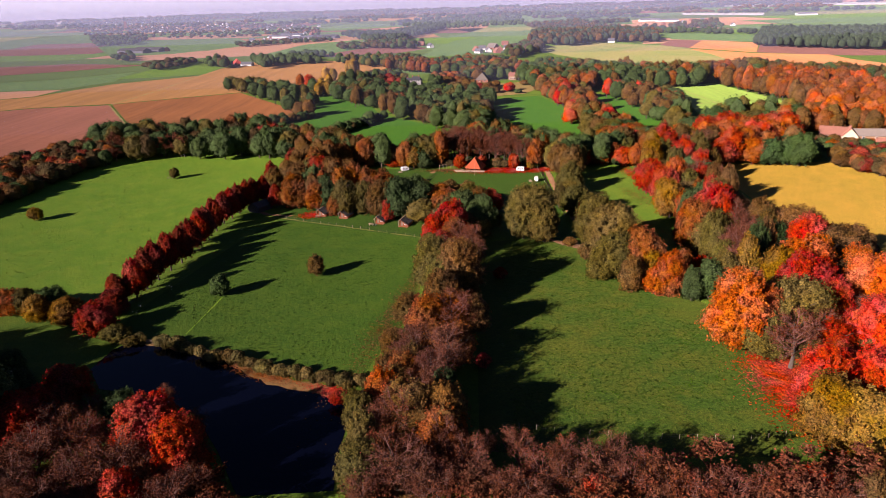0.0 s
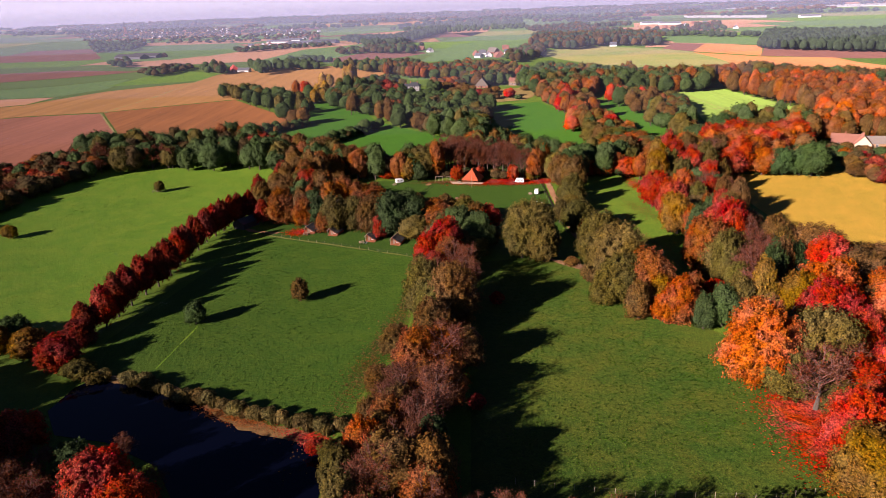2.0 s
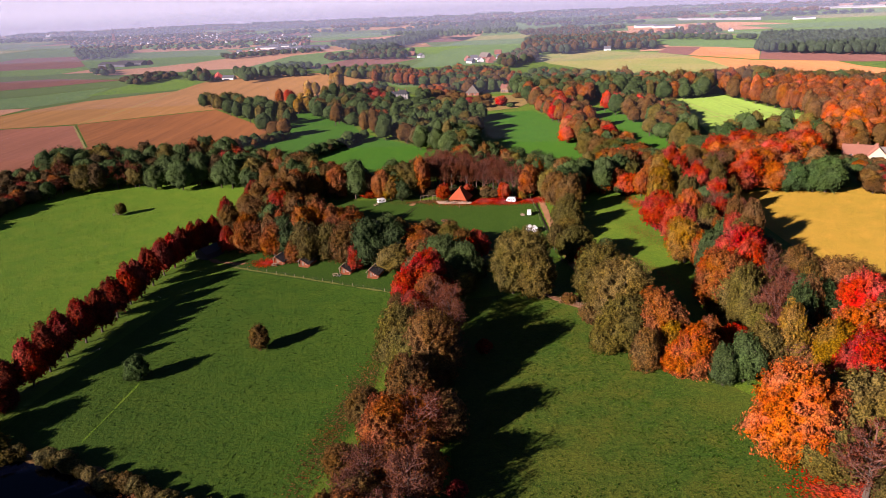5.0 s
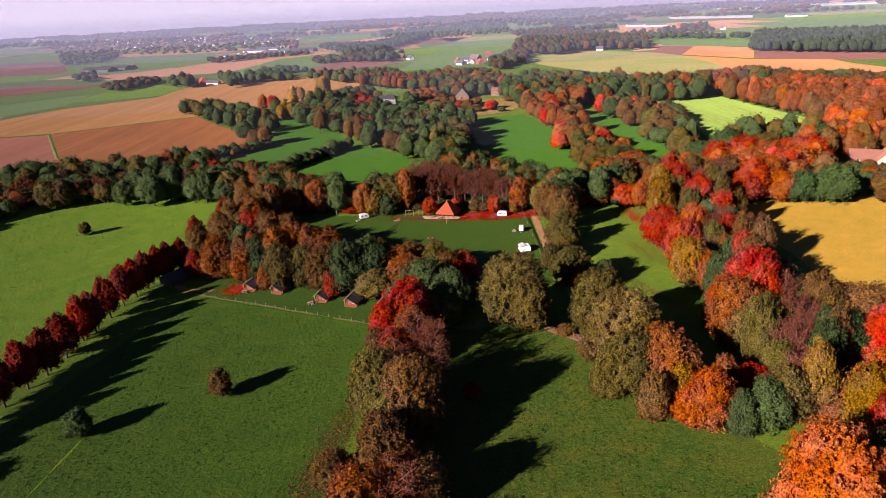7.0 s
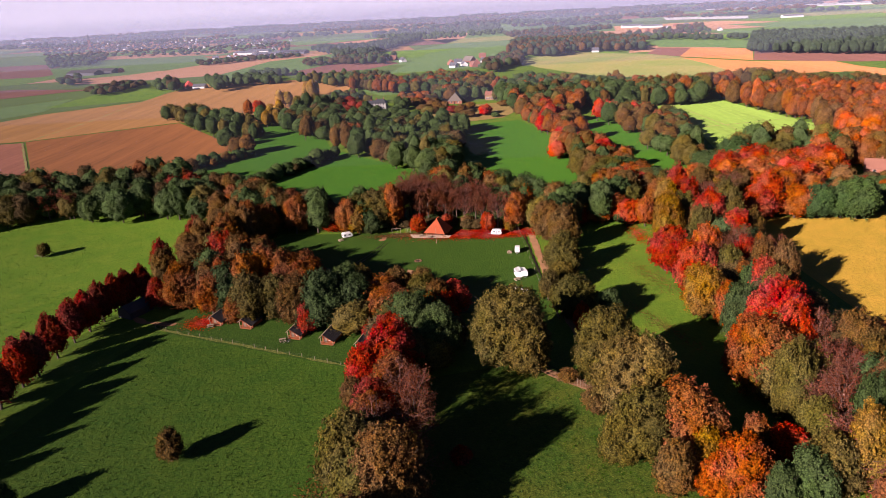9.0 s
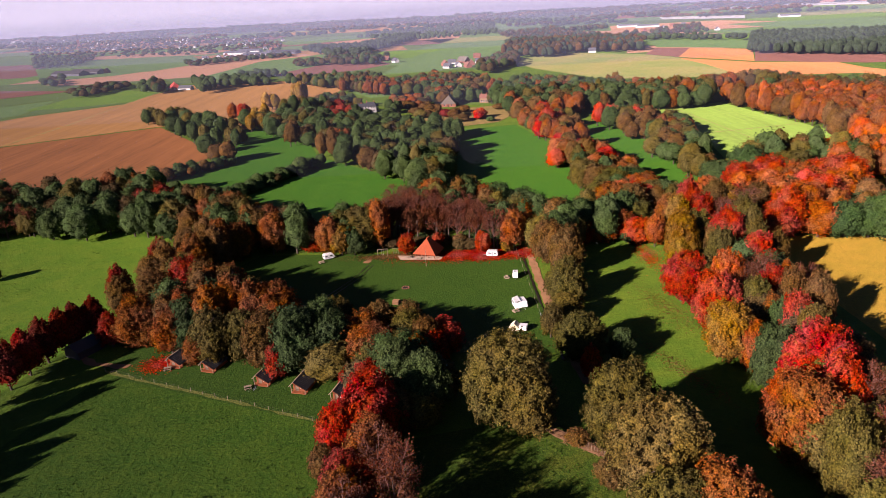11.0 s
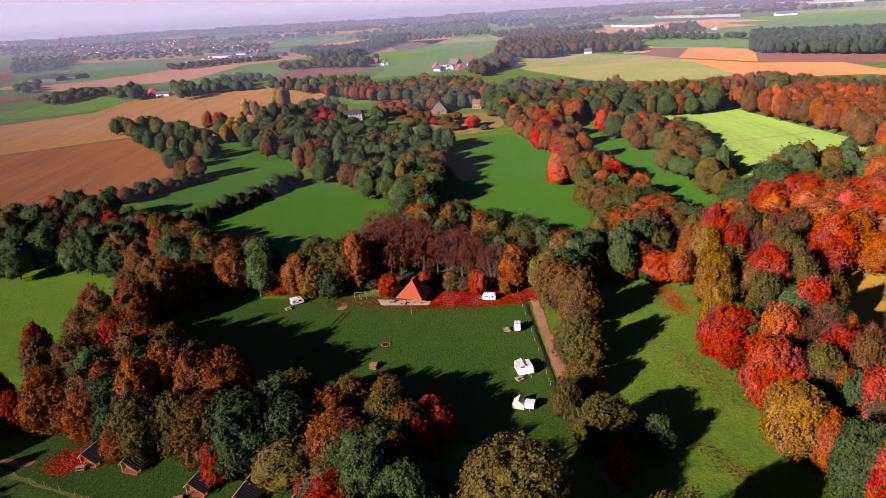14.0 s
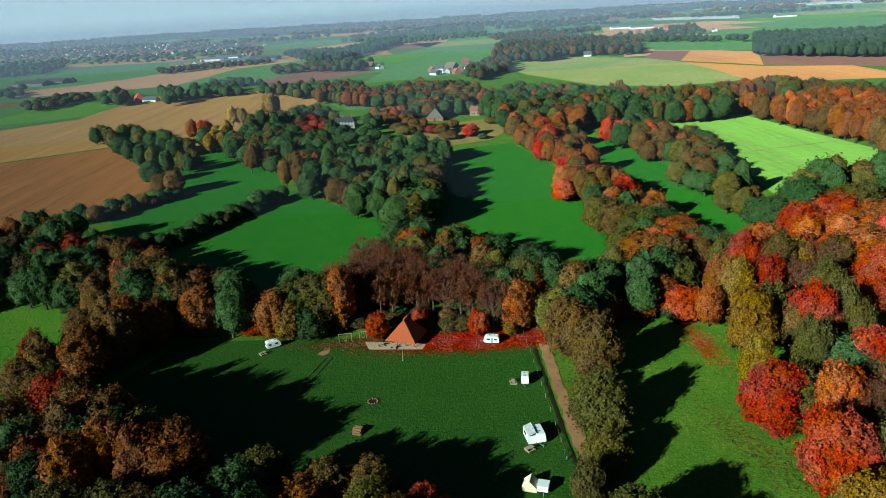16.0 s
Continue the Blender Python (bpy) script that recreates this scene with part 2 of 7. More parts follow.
def trunk_data(seed, height, radius, limbs, spread, top):
    """A trunk with a bend, and limbs that fork once."""
    rnd = random.Random(seed)
    verts, faces = [], []
    mid = Vector((rnd.uniform(-0.3, 0.3), rnd.uniform(-0.3, 0.3), height * 0.45))
    tip = Vector((rnd.uniform(-0.6, 0.6), rnd.uniform(-0.6, 0.6), top))
    stick(verts, faces, (0, 0, -0.3), mid, radius * 1.25, radius * 0.8, 7)
    stick(verts, faces, mid, tip, radius * 0.8, radius * 0.2, 6)
    for i in range(limbs):
        u = rnd.uniform(0.15, 0.85)
        a = mid.lerp(tip, u)
        w = i * 2.4 + rnd.uniform(-0.4, 0.4)
        reach = spread * rnd.uniform(0.5, 0.85) * (1.1 - 0.6 * u)
        b = a + Vector((math.cos(w) * reach, math.sin(w) * reach, reach * rnd.uniform(0.5, 1.0)))
        stick(verts, faces, a, b, radius * 0.34, radius * 0.14, 4)
        c = b + Vector((math.cos(w + 0.6), math.sin(w + 0.6), 0.9)) * reach * 0.45
        stick(verts, faces, b, c, radius * 0.14, radius * 0.05, 3)
    return verts, faces


def twig_data(seed, low, high, radius, count, leaves, forks=5, ends=4, fleck=0.095):
    """Fine branches fanning up and out, and a thin veil of small leaves near their ends."""
    rng = np.random.default_rng(seed)
    verts, faces, tips = [], [], []
    for i in range(count):
        u = (i + 0.5) / count
        w = i * 2.4
        z = low + (high - low) * 0.62 * u * rng.uniform(0.7, 1.0)
        d = Vector((math.cos(w), math.sin(w), rng.uniform(0.5, 1.5)))
        a = Vector((0, 0, z))
        reach = radius * (1.05 - 0.40 * u) * rng.uniform(0.6, 1.0)
        b = a + d * reach * 0.5
        stick(verts, faces, a, b, 0.14, 0.08, 3)
        for k in range(forks):
            e = d + Vector(rng.normal(size=3) * 0.65) + Vector((0, 0, 0.35))
            c = b + e.normalized() * reach * rng.uniform(0.4, 0.75)
            stick(verts, faces, b, c, 0.07, 0.035, 3)
            for j in range(ends):
                g = (c - b).normalized() + Vector(rng.normal(size=3) * 0.55)
                s = b.lerp(c, rng.uniform(0.3, 1.0))
                q = s + g.normalized() * reach * rng.uniform(0.22, 0.4)
                stick(verts, faces, s, q, 0.04, 0.02, 3)
                tips += [s.lerp(q, 0.5)[:], q[:], c[:]]
    tips = np.array(tips)
    p = tips[rng.integers(0, len(tips), leaves)] + rng.normal(size=(leaves, 3)) * radius * 0.085
    d = rng.normal(size=(leaves, 3))
    t = rng.normal(size=(leaves, 3))
    t /= np.linalg.norm(t, axis=1)[:, None]
    b = np.cross(t, d / np.linalg.norm(d, axis=1)[:, None])
    s = fleck * rng.uniform(0.6, 1.5, (leaves, 1))
    q = np.stack([p - t * s, p - b * s, p + t * s, p + b * s], axis=1).reshape(-1, 3)
    return np.array(verts), faces, q, [tuple(range(4 * i, 4 * i + 4)) for i in range(leaves)]


# kind: crown shape, radius, low, height, skin level, boughs, clumps, sprays, spray size, trunk radius, limbs, variants
SHAPES = {
    "round": ("round", 6.0, 0.0, 16.0, 4, 17, 300, 4600, 0.26, 0.40, 7, 5),
    "oak": ("round", 9.0, 0.0, 19.0, 5, 24, 520, 9000, 0.27, 0.55, 9, 4),
    "mid": ("round", 6.0, 0.2, 16.0, 4, 16, 220, 2000, 0.28, 0.36, 5, 6),
    "cone": ("cone", 3.4, 0.6, 11.0, 4, 30, 240, 2600, 0.19, 0.2, 4, 4),
    "bush": ("bush", 3.0, 0.1, 4.0, 4, 16, 140, 1800, 0.17, 0.1, 3, 3),
    "bare": ("bare", 5.0, 3.0, 15.0, 0, 0, 0, 3200, 0.2, 0.30, 6, 3),
    "reed": ("reed", 1.0, 0.0, 2.6, 0, 0, 0, 0, 0, 0, 0, 2),
}
masters = {}


def reed_data(seed):
    rng = np.random.default_rng(seed)
    v, f = [], []
    for i in range(420):
        w, r = rng.uniform(0, 6.28), rng.uniform(0, 0.75) ** 0.8
        a = np.array((r * math.cos(w), r * math.sin(w), 0))
        b = a * rng.uniform(1.2, 2.0) + np.array((0, 0, rng.uniform(1.4, 2.7)))
        s = np.array((-math.sin(w * 3), math.cos(w * 3), 0)) * 0.06
        n = len(v)
        v += [a - s, a + s, b + s * 0.4, b - s * 0.4]
        f.append((n, n + 1, n + 2, n + 3))
    return np.array(v), f


def make_master(kind, k):
    shape, radius, low, high, level, billows, clumps, leaves, size, tr, limbs, _ = SHAPES[kind]
    seed = 17 * k + len(kind) * 101 + ord(kind[0])
    name = "bush" if kind == "bush" else "reed_tuft" if kind == "reed" else "tree"
    root = new(name)
    root.empty_display_size = 0.5
    if kind == "reed":
        v, f = reed_data(seed)
    elif kind == "bare":
        tv, tf, v, f = twig_data(seed, low, high, radius, 22, leaves, fleck=0.13)
        raw("branchwork", tv, tf, TWIG, root)
    else:
        v, f = canopy_data(shape, seed, radius, low, high, level, billows, clumps, leaves, size)
    raw("reeds" if kind == "reed" else "crown", v, f, LEAF, root)
    if tr:
        v, f = trunk_data(seed, high * 0.5, tr, limbs, radius, high * (0.72 if kind != "bush" else 0.5))
        raw("trunk", v, f, BARK, root)
    return root


def tree(x, y, height, radius, hue, kind="round", group=""):
    """One tree at a place, of that height, crown half-width and colour."""
    if kind == "round":
        kind = "mid" if y > 310 else "oak" if radius > 7.2 and y < 270 else "round"
    rnd = random.Random(int(x * 977 + y * 131))
    k = rnd.randrange(SHAPES[kind][11])
    sx, sz = radius / SHAPES[kind][1], height / SHAPES[kind][3]
    m = pose(x, y, 0, 0, 0, rnd.uniform(0, 360)) @ Matrix.Diagonal((sx, sx * rnd.uniform(0.9, 1.1), sz, 1))
    if (kind, k) in masters:
        ob = copy_thing(masters[kind, k], m)
        ob.matrix_basis = m
    else:
        ob = masters[kind, k] = make_master(kind, k)
        ob.matrix_basis = m
    c, label = HUES[hue]
    j = [rnd.uniform(0.93, 1.08) for _ in range(3)]
    v = rnd.uniform(0.8, 1.18)
    for o in ob.children:
        if o.name.startswith(("crown", "reeds")):
            o.color = (c[0] * j[0] * v, c[1] * j[1] * v, c[2] * j[2] * v, 1)
    if kind == "bush":
        label = label.replace("oak", "shrub").replace("tree", "shrub").replace("maple", "shrub").replace("beech", "shrub")
    return tagged(ob, label, "reeds" if hue == "reed" else "shrub" if kind == "bush" else "tree", group or "autumn woodland")


# trees that nobody could count are gathered by colour and built as one mesh each
mass = {}
FARDATA = {}


def grown(kind, k):
    """The shapes of the massed trees: fuller near the walk, plainer far off."""
    if (kind, k) not in FARDATA:
        level, billows, clumps, leaves, size, relief = dict(middle=(4, 20, 160, 850, 0.30, 0.32), far=(3, 16, 80, 260, 0.42, 0.34), light=(3, 12, 50, 60, 0.6, 0.36), speck=(2, 8, 20, 0, 0, 0.42), mote=(1, 6, 8, 0, 0, 0.3))[kind]
        FARDATA[kind, k] = canopy_data("round", 500 + 40 * len(kind) + k, 5.0, 0.9, 16.0, level, billows, clumps, leaves, size, relief)
    return FARDATA[kind, k]


def near_bare_data(k):
    if ("near", k) not in FARDATA:
        tv, tf, v, f = twig_data(730 + k, 2.5, 15.0, 5.0, 14, 1400, 4, 3, 0.12)
        FARDATA["near", k] = np.concatenate([v, tv]), f + [tuple(i + len(v) for i in t) for t in tf]
    return FARDATA["near", k]


def bare_data(k):
    if ("bare", k) not in FARDATA:
        tv, tf, v, f = twig_data(700 + k, 4.0, 15.0, 5.0, 8, 1100, 3, 2, 0.22)
        FARDATA["bare", k] = np.concatenate([v, tv]), f + [tuple(i + len(v) for i in t) for t in tf]
    return FARDATA["bare", k]


KIN = {"red": ("rust", "red", "brown"), "orange": ("rust", "orange", "rust"), "crimson": ("rust", "maroon", "brown"), "rust": ("rust", "rust", "brown"),
       "green": ("green", "green", "olive"), "olive": ("olive", "green", "brown"), "brown": ("brown", "rust", "brown"), "maroon": ("maroon", "dull", "brown")}


def massed(x, y, height, radius, hue, kind="far"):
    """One tree that goes into the joined woodland of its colour."""
    rnd = random.Random(int(x * 977 + y * 131))
    k = rnd.randrange(6)
    if kind == "far" and radius > 7.6:
        # a wide crown is a clump of three
        turn = rnd.uniform(0, 6.283)
        for i in range(3):
            a = turn + i * 2.094
            massed(round(x + math.cos(a) * radius * 0.52, 1), round(y + math.sin(a) * radius * 0.52, 1), height * rnd.uniform(0.84, 1.1), radius * rnd.uniform(0.48, 0.62), hue if i == 0 else rnd.choice(KIN.get(hue, (hue,))))
        return
    if kind == "bare":
        v, f = (near_bare_data if 112 < y < 200 else bare_data)(k)
    else:
        v, f = grown(("speck" if y < 1450 else "mote") if kind == "speck" else "light" if y > 720 else "middle" if y < 420 else "far", k)
    sx, sz = radius / 5.0, height / (15.0 if kind == "bare" else 16.0)
    a = rnd.uniform(0, 6.283)
    c, s = math.cos(a) * sx, math.sin(a) * sx
    p = np.empty_like(v)
    p[:, 0] = v[:, 0] * c - v[:, 1] * s + x
    p[:, 1] = v[:, 0] * s + v[:, 1] * c + y
    p[:, 2] = v[:, 2] * sz
    mass.setdefault(hue, []).append((p, f))
    if kind != "speck":
        tv, tf = [], []
        stick(tv, tf, (x, y, -0.3), (x, y, height * 0.5), 0.4, 0.2, 5)
        mass.setdefault("trunks", []).append((np.array(tv), tf))


def plant_masses():
    for hue, items in mass.items():
        verts = np.concatenate([p for p, _ in items])
        flat, starts, totals, n, at = [], [], [], 0, 0
        for p, f in items:
            for q in f:
                flat.extend(i + n for i in q)
                starts.append(at)
                at += len(q)
            n += len(p)
        me = bpy.data.meshes.new("woodland")
        me.vertices.add(len(verts))
        me.vertices.foreach_set("co", verts.astype(np.float32).ravel())
        me.loops.add(len(flat))
        me.loops.foreach_set("vertex_index", np.array(flat, np.int32))
        me.polygons.add(len(starts))
        me.polygons.foreach_set("loop_start", np.array(starts, np.int32))
        me.update(calc_edges=True)
        me.polygons.foreach_set("use_smooth", np.ones(len(starts), bool))
        me.materials.append(BARK if hue == "trunks" else LEAF)
        ob = new("woodland" if hue != "trunks" else "woodland_trunks", me)
        if hue != "trunks":
            ob.color = (*HUES[hue][0], 1)
        names = dict(green="dark green", olive="olive", gold="golden", yellow="bright yellow", orange="orange", red="red", crimson="crimson", brown="rusty brown", pine="blue-green pine", rust="rust red", dull="dull brown", maroon="maroon", bare="half-bare")
        label = "brown trunks of the mixed autumn woods" if hue == "trunks" else names[hue] + " crowns of the mixed autumn woods"
        tagged(ob, label, "woodland", kind="stuff")


def wood(poly, step, height, palette, kind="far"):
    """Trees spread over a piece of land, about one step apart, in the colours of a palette."""
    letters = dict(G="green", o="olive", y="gold", O="orange", r="red", c="crimson", b="brown", m="maroon", B="bare", D="dull", R="rust", P="pine")
    xs, ys = [p[0] for p in poly], [p[1] for p in poly]
    rnd = random.Random(int(xs[0] * 7 + ys[0]))
    y, odd = min(ys), 0
    while y <= max(ys):
        x = min(xs) + (step / 2 if odd else 0)
        while x <= max(xs):
            px, py = x + rnd.uniform(-0.46, 0.46) * step, y + rnd.uniform(-0.46, 0.46) * step
            if inside(px, py, poly):
                hue = letters[rnd.choice(palette)]
                h = height * rnd.uniform(0.8, 1.15)
                shape = "bare" if hue == "bare" else kind
                massed(round(px, 1), round(py, 1), h, min(step, 12) * (rnd.uniform(0.42, 0.62) if kind == "speck" else rnd.uniform(0.55, 0.75)), hue, shape)
            x += step
        y += step * 0.87
        odd = 1 - odd


YELLOW = grass_material("ripe field grass", (0.215, 0.140, 0.015), (0.300, 0.170, 0.022), 0.9, 0.2)
DRYLAND = grass_material("dry scrub grass", (0.14, 0.10, 0.035), (0.22, 0.14, 0.055))
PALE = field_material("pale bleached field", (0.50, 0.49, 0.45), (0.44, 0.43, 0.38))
LIME = field_material("mustard rows", (0.160, 0.275, 0.040), (0.225, 0.330, 0.060), 2.2, 10, 0.75)
STUBBLE = field_material("maize stubble", (0.235, 0.094, 0.028), (0.175, 0.070, 0.022), 1.3, -27, 0.65)
REDSOIL = field_material("red ploughed soil", (0.26, 0.105, 0.062), (0.21, 0.09, 0.05), 5.0, 20)
TAN = field_material("harvested field", (0.33, 0.170, 0.054), (0.235, 0.125, 0.040), 9.0, -50, 0.5)
CROP = field_material("winter crop", (0.075, 0.13, 0.03), (0.09, 0.15, 0.035))
PASTURE = grass_material("bright pasture", (0.066, 0.160, 0.042), (0.100, 0.178, 0.050), 0.5)
PLOUGH = field_material("ploughed earth", (0.185, 0.082, 0.058), (0.150, 0.068, 0.050), 6.0, 80)
CLAY = field_material("clay field", (0.39, 0.21, 0.115), (0.33, 0.175, 0.095))
FADED = field_material("bleached grass", (0.165, 0.215, 0.055), (0.355, 0.235, 0.105))
OCHRE = field_material("ochre field", (0.47, 0.200, 0.065), (0.41, 0.175, 0.060), 8.0, 85)

# the ground, one sheet to the horizon
bm = bmesh.new()
bmesh.ops.create_grid(bm, x_segments=60, y_segments=60, size=4950)
ground = tagged(part("ground", bm, GRASS, None), "green autumn pasture land reaching to the horizon", "ground", kind="structure")

# patchwork of distant fields
patch_rnd = random.Random(12)
PATCHES = [PASTURE, PASTURE, PASTURE, CLAY, FADED, LIGHT, PLOUGH, TAN]
row_y = 1180.0
while row_y < 4700:
    depth = patch_rnd.uniform(110, 260) * (row_y / 1600)
    x = -row_y * 0.85
    while x < row_y * 0.85:
        width = patch_rnd.uniform(160, 480)
        lean = patch_rnd.uniform(-60, 60)
        if patch_rnd.random() < 0.8:
            sheet("field", [(x, row_y), (x + width - 6, row_y + patch_rnd.uniform(-15, 15)), (x + width - 6 + lean, row_y + depth - 8), (x + lean, row_y + depth - 8)],
                  0.012, patch_rnd.choice(PATCHES), "distant farm field in the patchwork of the plain")
        x += width
    row_y += depth


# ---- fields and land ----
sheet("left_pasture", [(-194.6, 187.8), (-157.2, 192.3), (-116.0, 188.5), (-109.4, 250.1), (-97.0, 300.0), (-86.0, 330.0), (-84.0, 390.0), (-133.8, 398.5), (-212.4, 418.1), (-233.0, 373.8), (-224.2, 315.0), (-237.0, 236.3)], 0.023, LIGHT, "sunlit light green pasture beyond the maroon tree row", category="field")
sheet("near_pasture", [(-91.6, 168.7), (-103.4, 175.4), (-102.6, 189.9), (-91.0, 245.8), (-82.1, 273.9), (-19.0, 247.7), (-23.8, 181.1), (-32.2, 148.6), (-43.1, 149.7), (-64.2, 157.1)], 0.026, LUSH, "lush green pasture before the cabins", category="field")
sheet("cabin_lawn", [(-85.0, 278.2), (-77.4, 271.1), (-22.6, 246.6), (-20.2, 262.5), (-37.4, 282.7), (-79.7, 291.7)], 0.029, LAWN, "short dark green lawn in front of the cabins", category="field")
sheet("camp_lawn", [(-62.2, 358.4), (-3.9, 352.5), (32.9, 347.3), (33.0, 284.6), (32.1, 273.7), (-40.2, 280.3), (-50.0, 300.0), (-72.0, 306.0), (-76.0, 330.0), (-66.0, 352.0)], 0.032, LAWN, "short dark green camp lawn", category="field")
sheet("north_meadow", [(-103.3, 458.3), (-60.9, 523.6), (-7.3, 453.9), (-18.6, 421.9), (-29.9, 384.8), (-55.5, 403.4)], 0.035, EMERALD, "emerald green meadow behind the tree belt", category="field")
sheet("long_meadow", [(12.7, 565.7), (22.0, 602.0), (60.0, 612.0), (80.0, 500.0), (86.0, 405.0), (56.0, 377.9), (32.0, 396.0), (8.6, 443.1)], 0.038, EMERALD, "emerald green meadow between tree rows", category="field")
sheet("strip_meadow", [(92.0, 612.0), (120.0, 604.0), (137.0, 470.7), (144.0, 424.3), (117.0, 400.4), (100.0, 412.0), (95.0, 470.0)], 0.041, EMERALD, "narrow emerald green meadow between hedges", category="field")
sheet("grove_meadow", [(-140.1, 490.0), (-132.6, 550.8), (-152.9, 667.7), (-90.1, 611.3), (-67.6, 528.6), (-110.4, 452.5)], 0.044, EMERALD, "emerald green meadow beside the grove", category="field")
sheet("wood_meadow", [(51.4, 340.9), (83.4, 344.4), (73.4, 309.3), (70.8, 278.0), (33.1, 281.7)], 0.047, GRASS, "sunlit grass meadow between two woods", category="field")
sheet("rough_meadow", [(-3.8, 240.0), (24.0, 246.0), (38.0, 232.0), (50.0, 202.0), (68.0, 174.0), (76.0, 148.0), (70.0, 118.0), (58.5, 117.0), (-5.2, 119.9)], 0.05, ROUGH, "rough green meadow with coarse tufts", category="field")
sheet("yellow_field", [(120.0, 350.5), (175.8, 351.2), (184.8, 336.3), (223.6, 285.0), (125.2, 165.1), (122.2, 227.7), (114.3, 255.4), (113.6, 305.3)], 0.053, YELLOW, "ripe ochre yellow grass field beside the wood", category="field")
sheet("lime_field", [(155.1, 644.5), (227.4, 665.9), (243.3, 529.6), (249.8, 486.2), (225.9, 502.4), (199.8, 503.6), (152.3, 439.0), (155.3, 478.5), (168.7, 549.6)], 0.056, LIME, "bright lime green mustard field in plots", category="field")
sheet("brown_field", [(-228.6, 1111.2), (-160.0, 1301.3), (-88.6, 1292.1), (-61.3, 1204.7), (-105.1, 1125.0), (-184.1, 1073.3)], 0.059, PLOUGH, "ploughed reddish brown field", category="field")
sheet("north_pasture", [(-331.0, 1154.2), (-304.3, 1424.2), (-192.8, 1532.2), (-145.5, 1402.1), (-160.0, 1301.3), (-228.6, 1111.2), (-283.9, 1076.6)], 0.062, PASTURE, "green pasture with grazing sheep far off", category="field")
sheet("clay_field", [(-561.7, 1143.2), (-491.8, 1220.4), (-430.0, 1421.6), (-290.7, 1597.2), (-221.4, 1513.0), (-309.3, 1405.1), (-331.0, 1154.2), (-400.8, 1137.6), (-501.0, 1113.8)], 0.065, CLAY, "pale clay field behind the red-roofed farm", category="field")
sheet("strip_pasture", [(-771.2, 1510.3), (-797.8, 1773.4), (-567.4, 1787.2), (-468.5, 1565.8), (-433.1, 1402.6), (-505.8, 1250.5), (-597.2, 1205.4)], 0.068, PASTURE, "green pasture strips before the village", category="field")
sheet("ochre_strip", [(-873.5, 1873.4), (-658.6, 1931.5), (-479.1, 1874.1), (-500.5, 1734.2), (-794.7, 1742.5)], 0.071, CLAY, "pale ochre strip field by the village", category="field")
sheet("east_pasture", [(-67.8, 1033.9), (-20.2, 1391.3), (155.6, 1726.1), (148.4, 1492.3), (99.7, 1236.5), (57.3, 1084.0), (-0.0, 1047.1)], 0.074, PASTURE, "green pasture beside a farm lane", category="field")
sheet("bleached_field", [(112.0, 1156.9), (212.8, 1258.8), (306.6, 1145.1), (328.9, 1067.5), (326.3, 963.2), (317.1, 845.9), (244.1, 837.3), (178.6, 873.4), (127.8, 1023.8)], 0.077, FADED, "wide green field bleaching into tan", category="field")
sheet("earth_plot", [(306.6, 1145.1), (357.8, 1256.3), (396.9, 1218.5), (331.5, 1074.8)], 0.08, PLOUGH, "brown earth plot", category="field")
sheet("orange_plot", [(396.9, 1218.5), (461.1, 1144.0), (388.2, 971.4), (331.5, 1074.8)], 0.083, OCHRE, "orange ochre harvested plot", category="field")
sheet("dark_plot", [(459.8, 1133.1), (551.4, 1035.8), (541.6, 878.6), (475.6, 892.5), (388.2, 971.4)], 0.086, PLOUGH, "dark ploughed plot", category="field")
sheet("ochre_field", [(326.4, 1060.3), (382.8, 960.0), (455.2, 914.5), (449.9, 852.3), (461.0, 770.2), (427.0, 724.4), (419.6, 805.1), (318.1, 824.9), (317.1, 845.9), (326.3, 963.2)], 0.089, OCHRE, "long ochre harvested field", category="field")
sheet("ochre_plot", [(557.0, 1041.4), (619.0, 982.8), (555.5, 897.3)], 0.092, OCHRE, "ochre harvested plot at the edge", category="field")
sheet("green_plot", [(399.3, 1481.3), (532.7, 1320.4), (467.4, 1162.9), (361.2, 1266.9)], 0.095, PASTURE, "bright green pasture before a pine wood", category="field")
sheet("far_green", [(68.0, 2276.2), (225.2, 2875.9), (579.4, 2513.6), (434.3, 1865.5), (162.0, 1933.2)], 0.098, PASTURE, "distant green pasture", category="field")
sheet("far_green_field", [(585.8, 1686.8), (650.3, 1579.1), (984.4, 1687.3), (1144.2, 1689.0), (933.5, 1405.7), (812.3, 1418.5), (611.8, 1471.9)], 0.101, PASTURE, "distant pale green field", category="field")
sheet("pink_field", [(-257.5, 1988.4), (-69.6, 2277.1), (94.3, 2277.9), (64.0, 1885.3), (-69.5, 1885.1), (-226.8, 1864.4)], 0.104, CLAY, "distant pinkish clay field", category="field")
sheet("lime_strip", [(321.4, 682.6), (346.0, 690.1), (378.6, 634.0), (356.5, 605.8), (322.3, 653.1)], 0.107, LIME, "lime green field behind the orange row", category="field")
sheet("manor_lawn", [(-83.2, 855.3), (-51.0, 895.8), (-21.0, 855.4), (-24.9, 817.8), (-59.4, 803.9)], 0.11, PASTURE, "light green lawn by the manor", category="field")
sheet("village_pasture", [(-425.4, 2111.3), (-183.3, 2471.2), (-140.9, 2132.3), (-363.3, 1954.1)], 0.113, PASTURE, "pale pasture near the village", category="field")
sheet("red_field", [(-502.8, 540.4), (-381.7, 611.7), (-318.0, 620.5), (-258.6, 520.6), (-243.1, 472.2), (-250.0, 440.0), (-275.0, 400.0), (-300.0, 365.0), (-380.0, 340.0)], 0.116, REDSOIL, "ploughed reddish field beside the hedge", category="field")
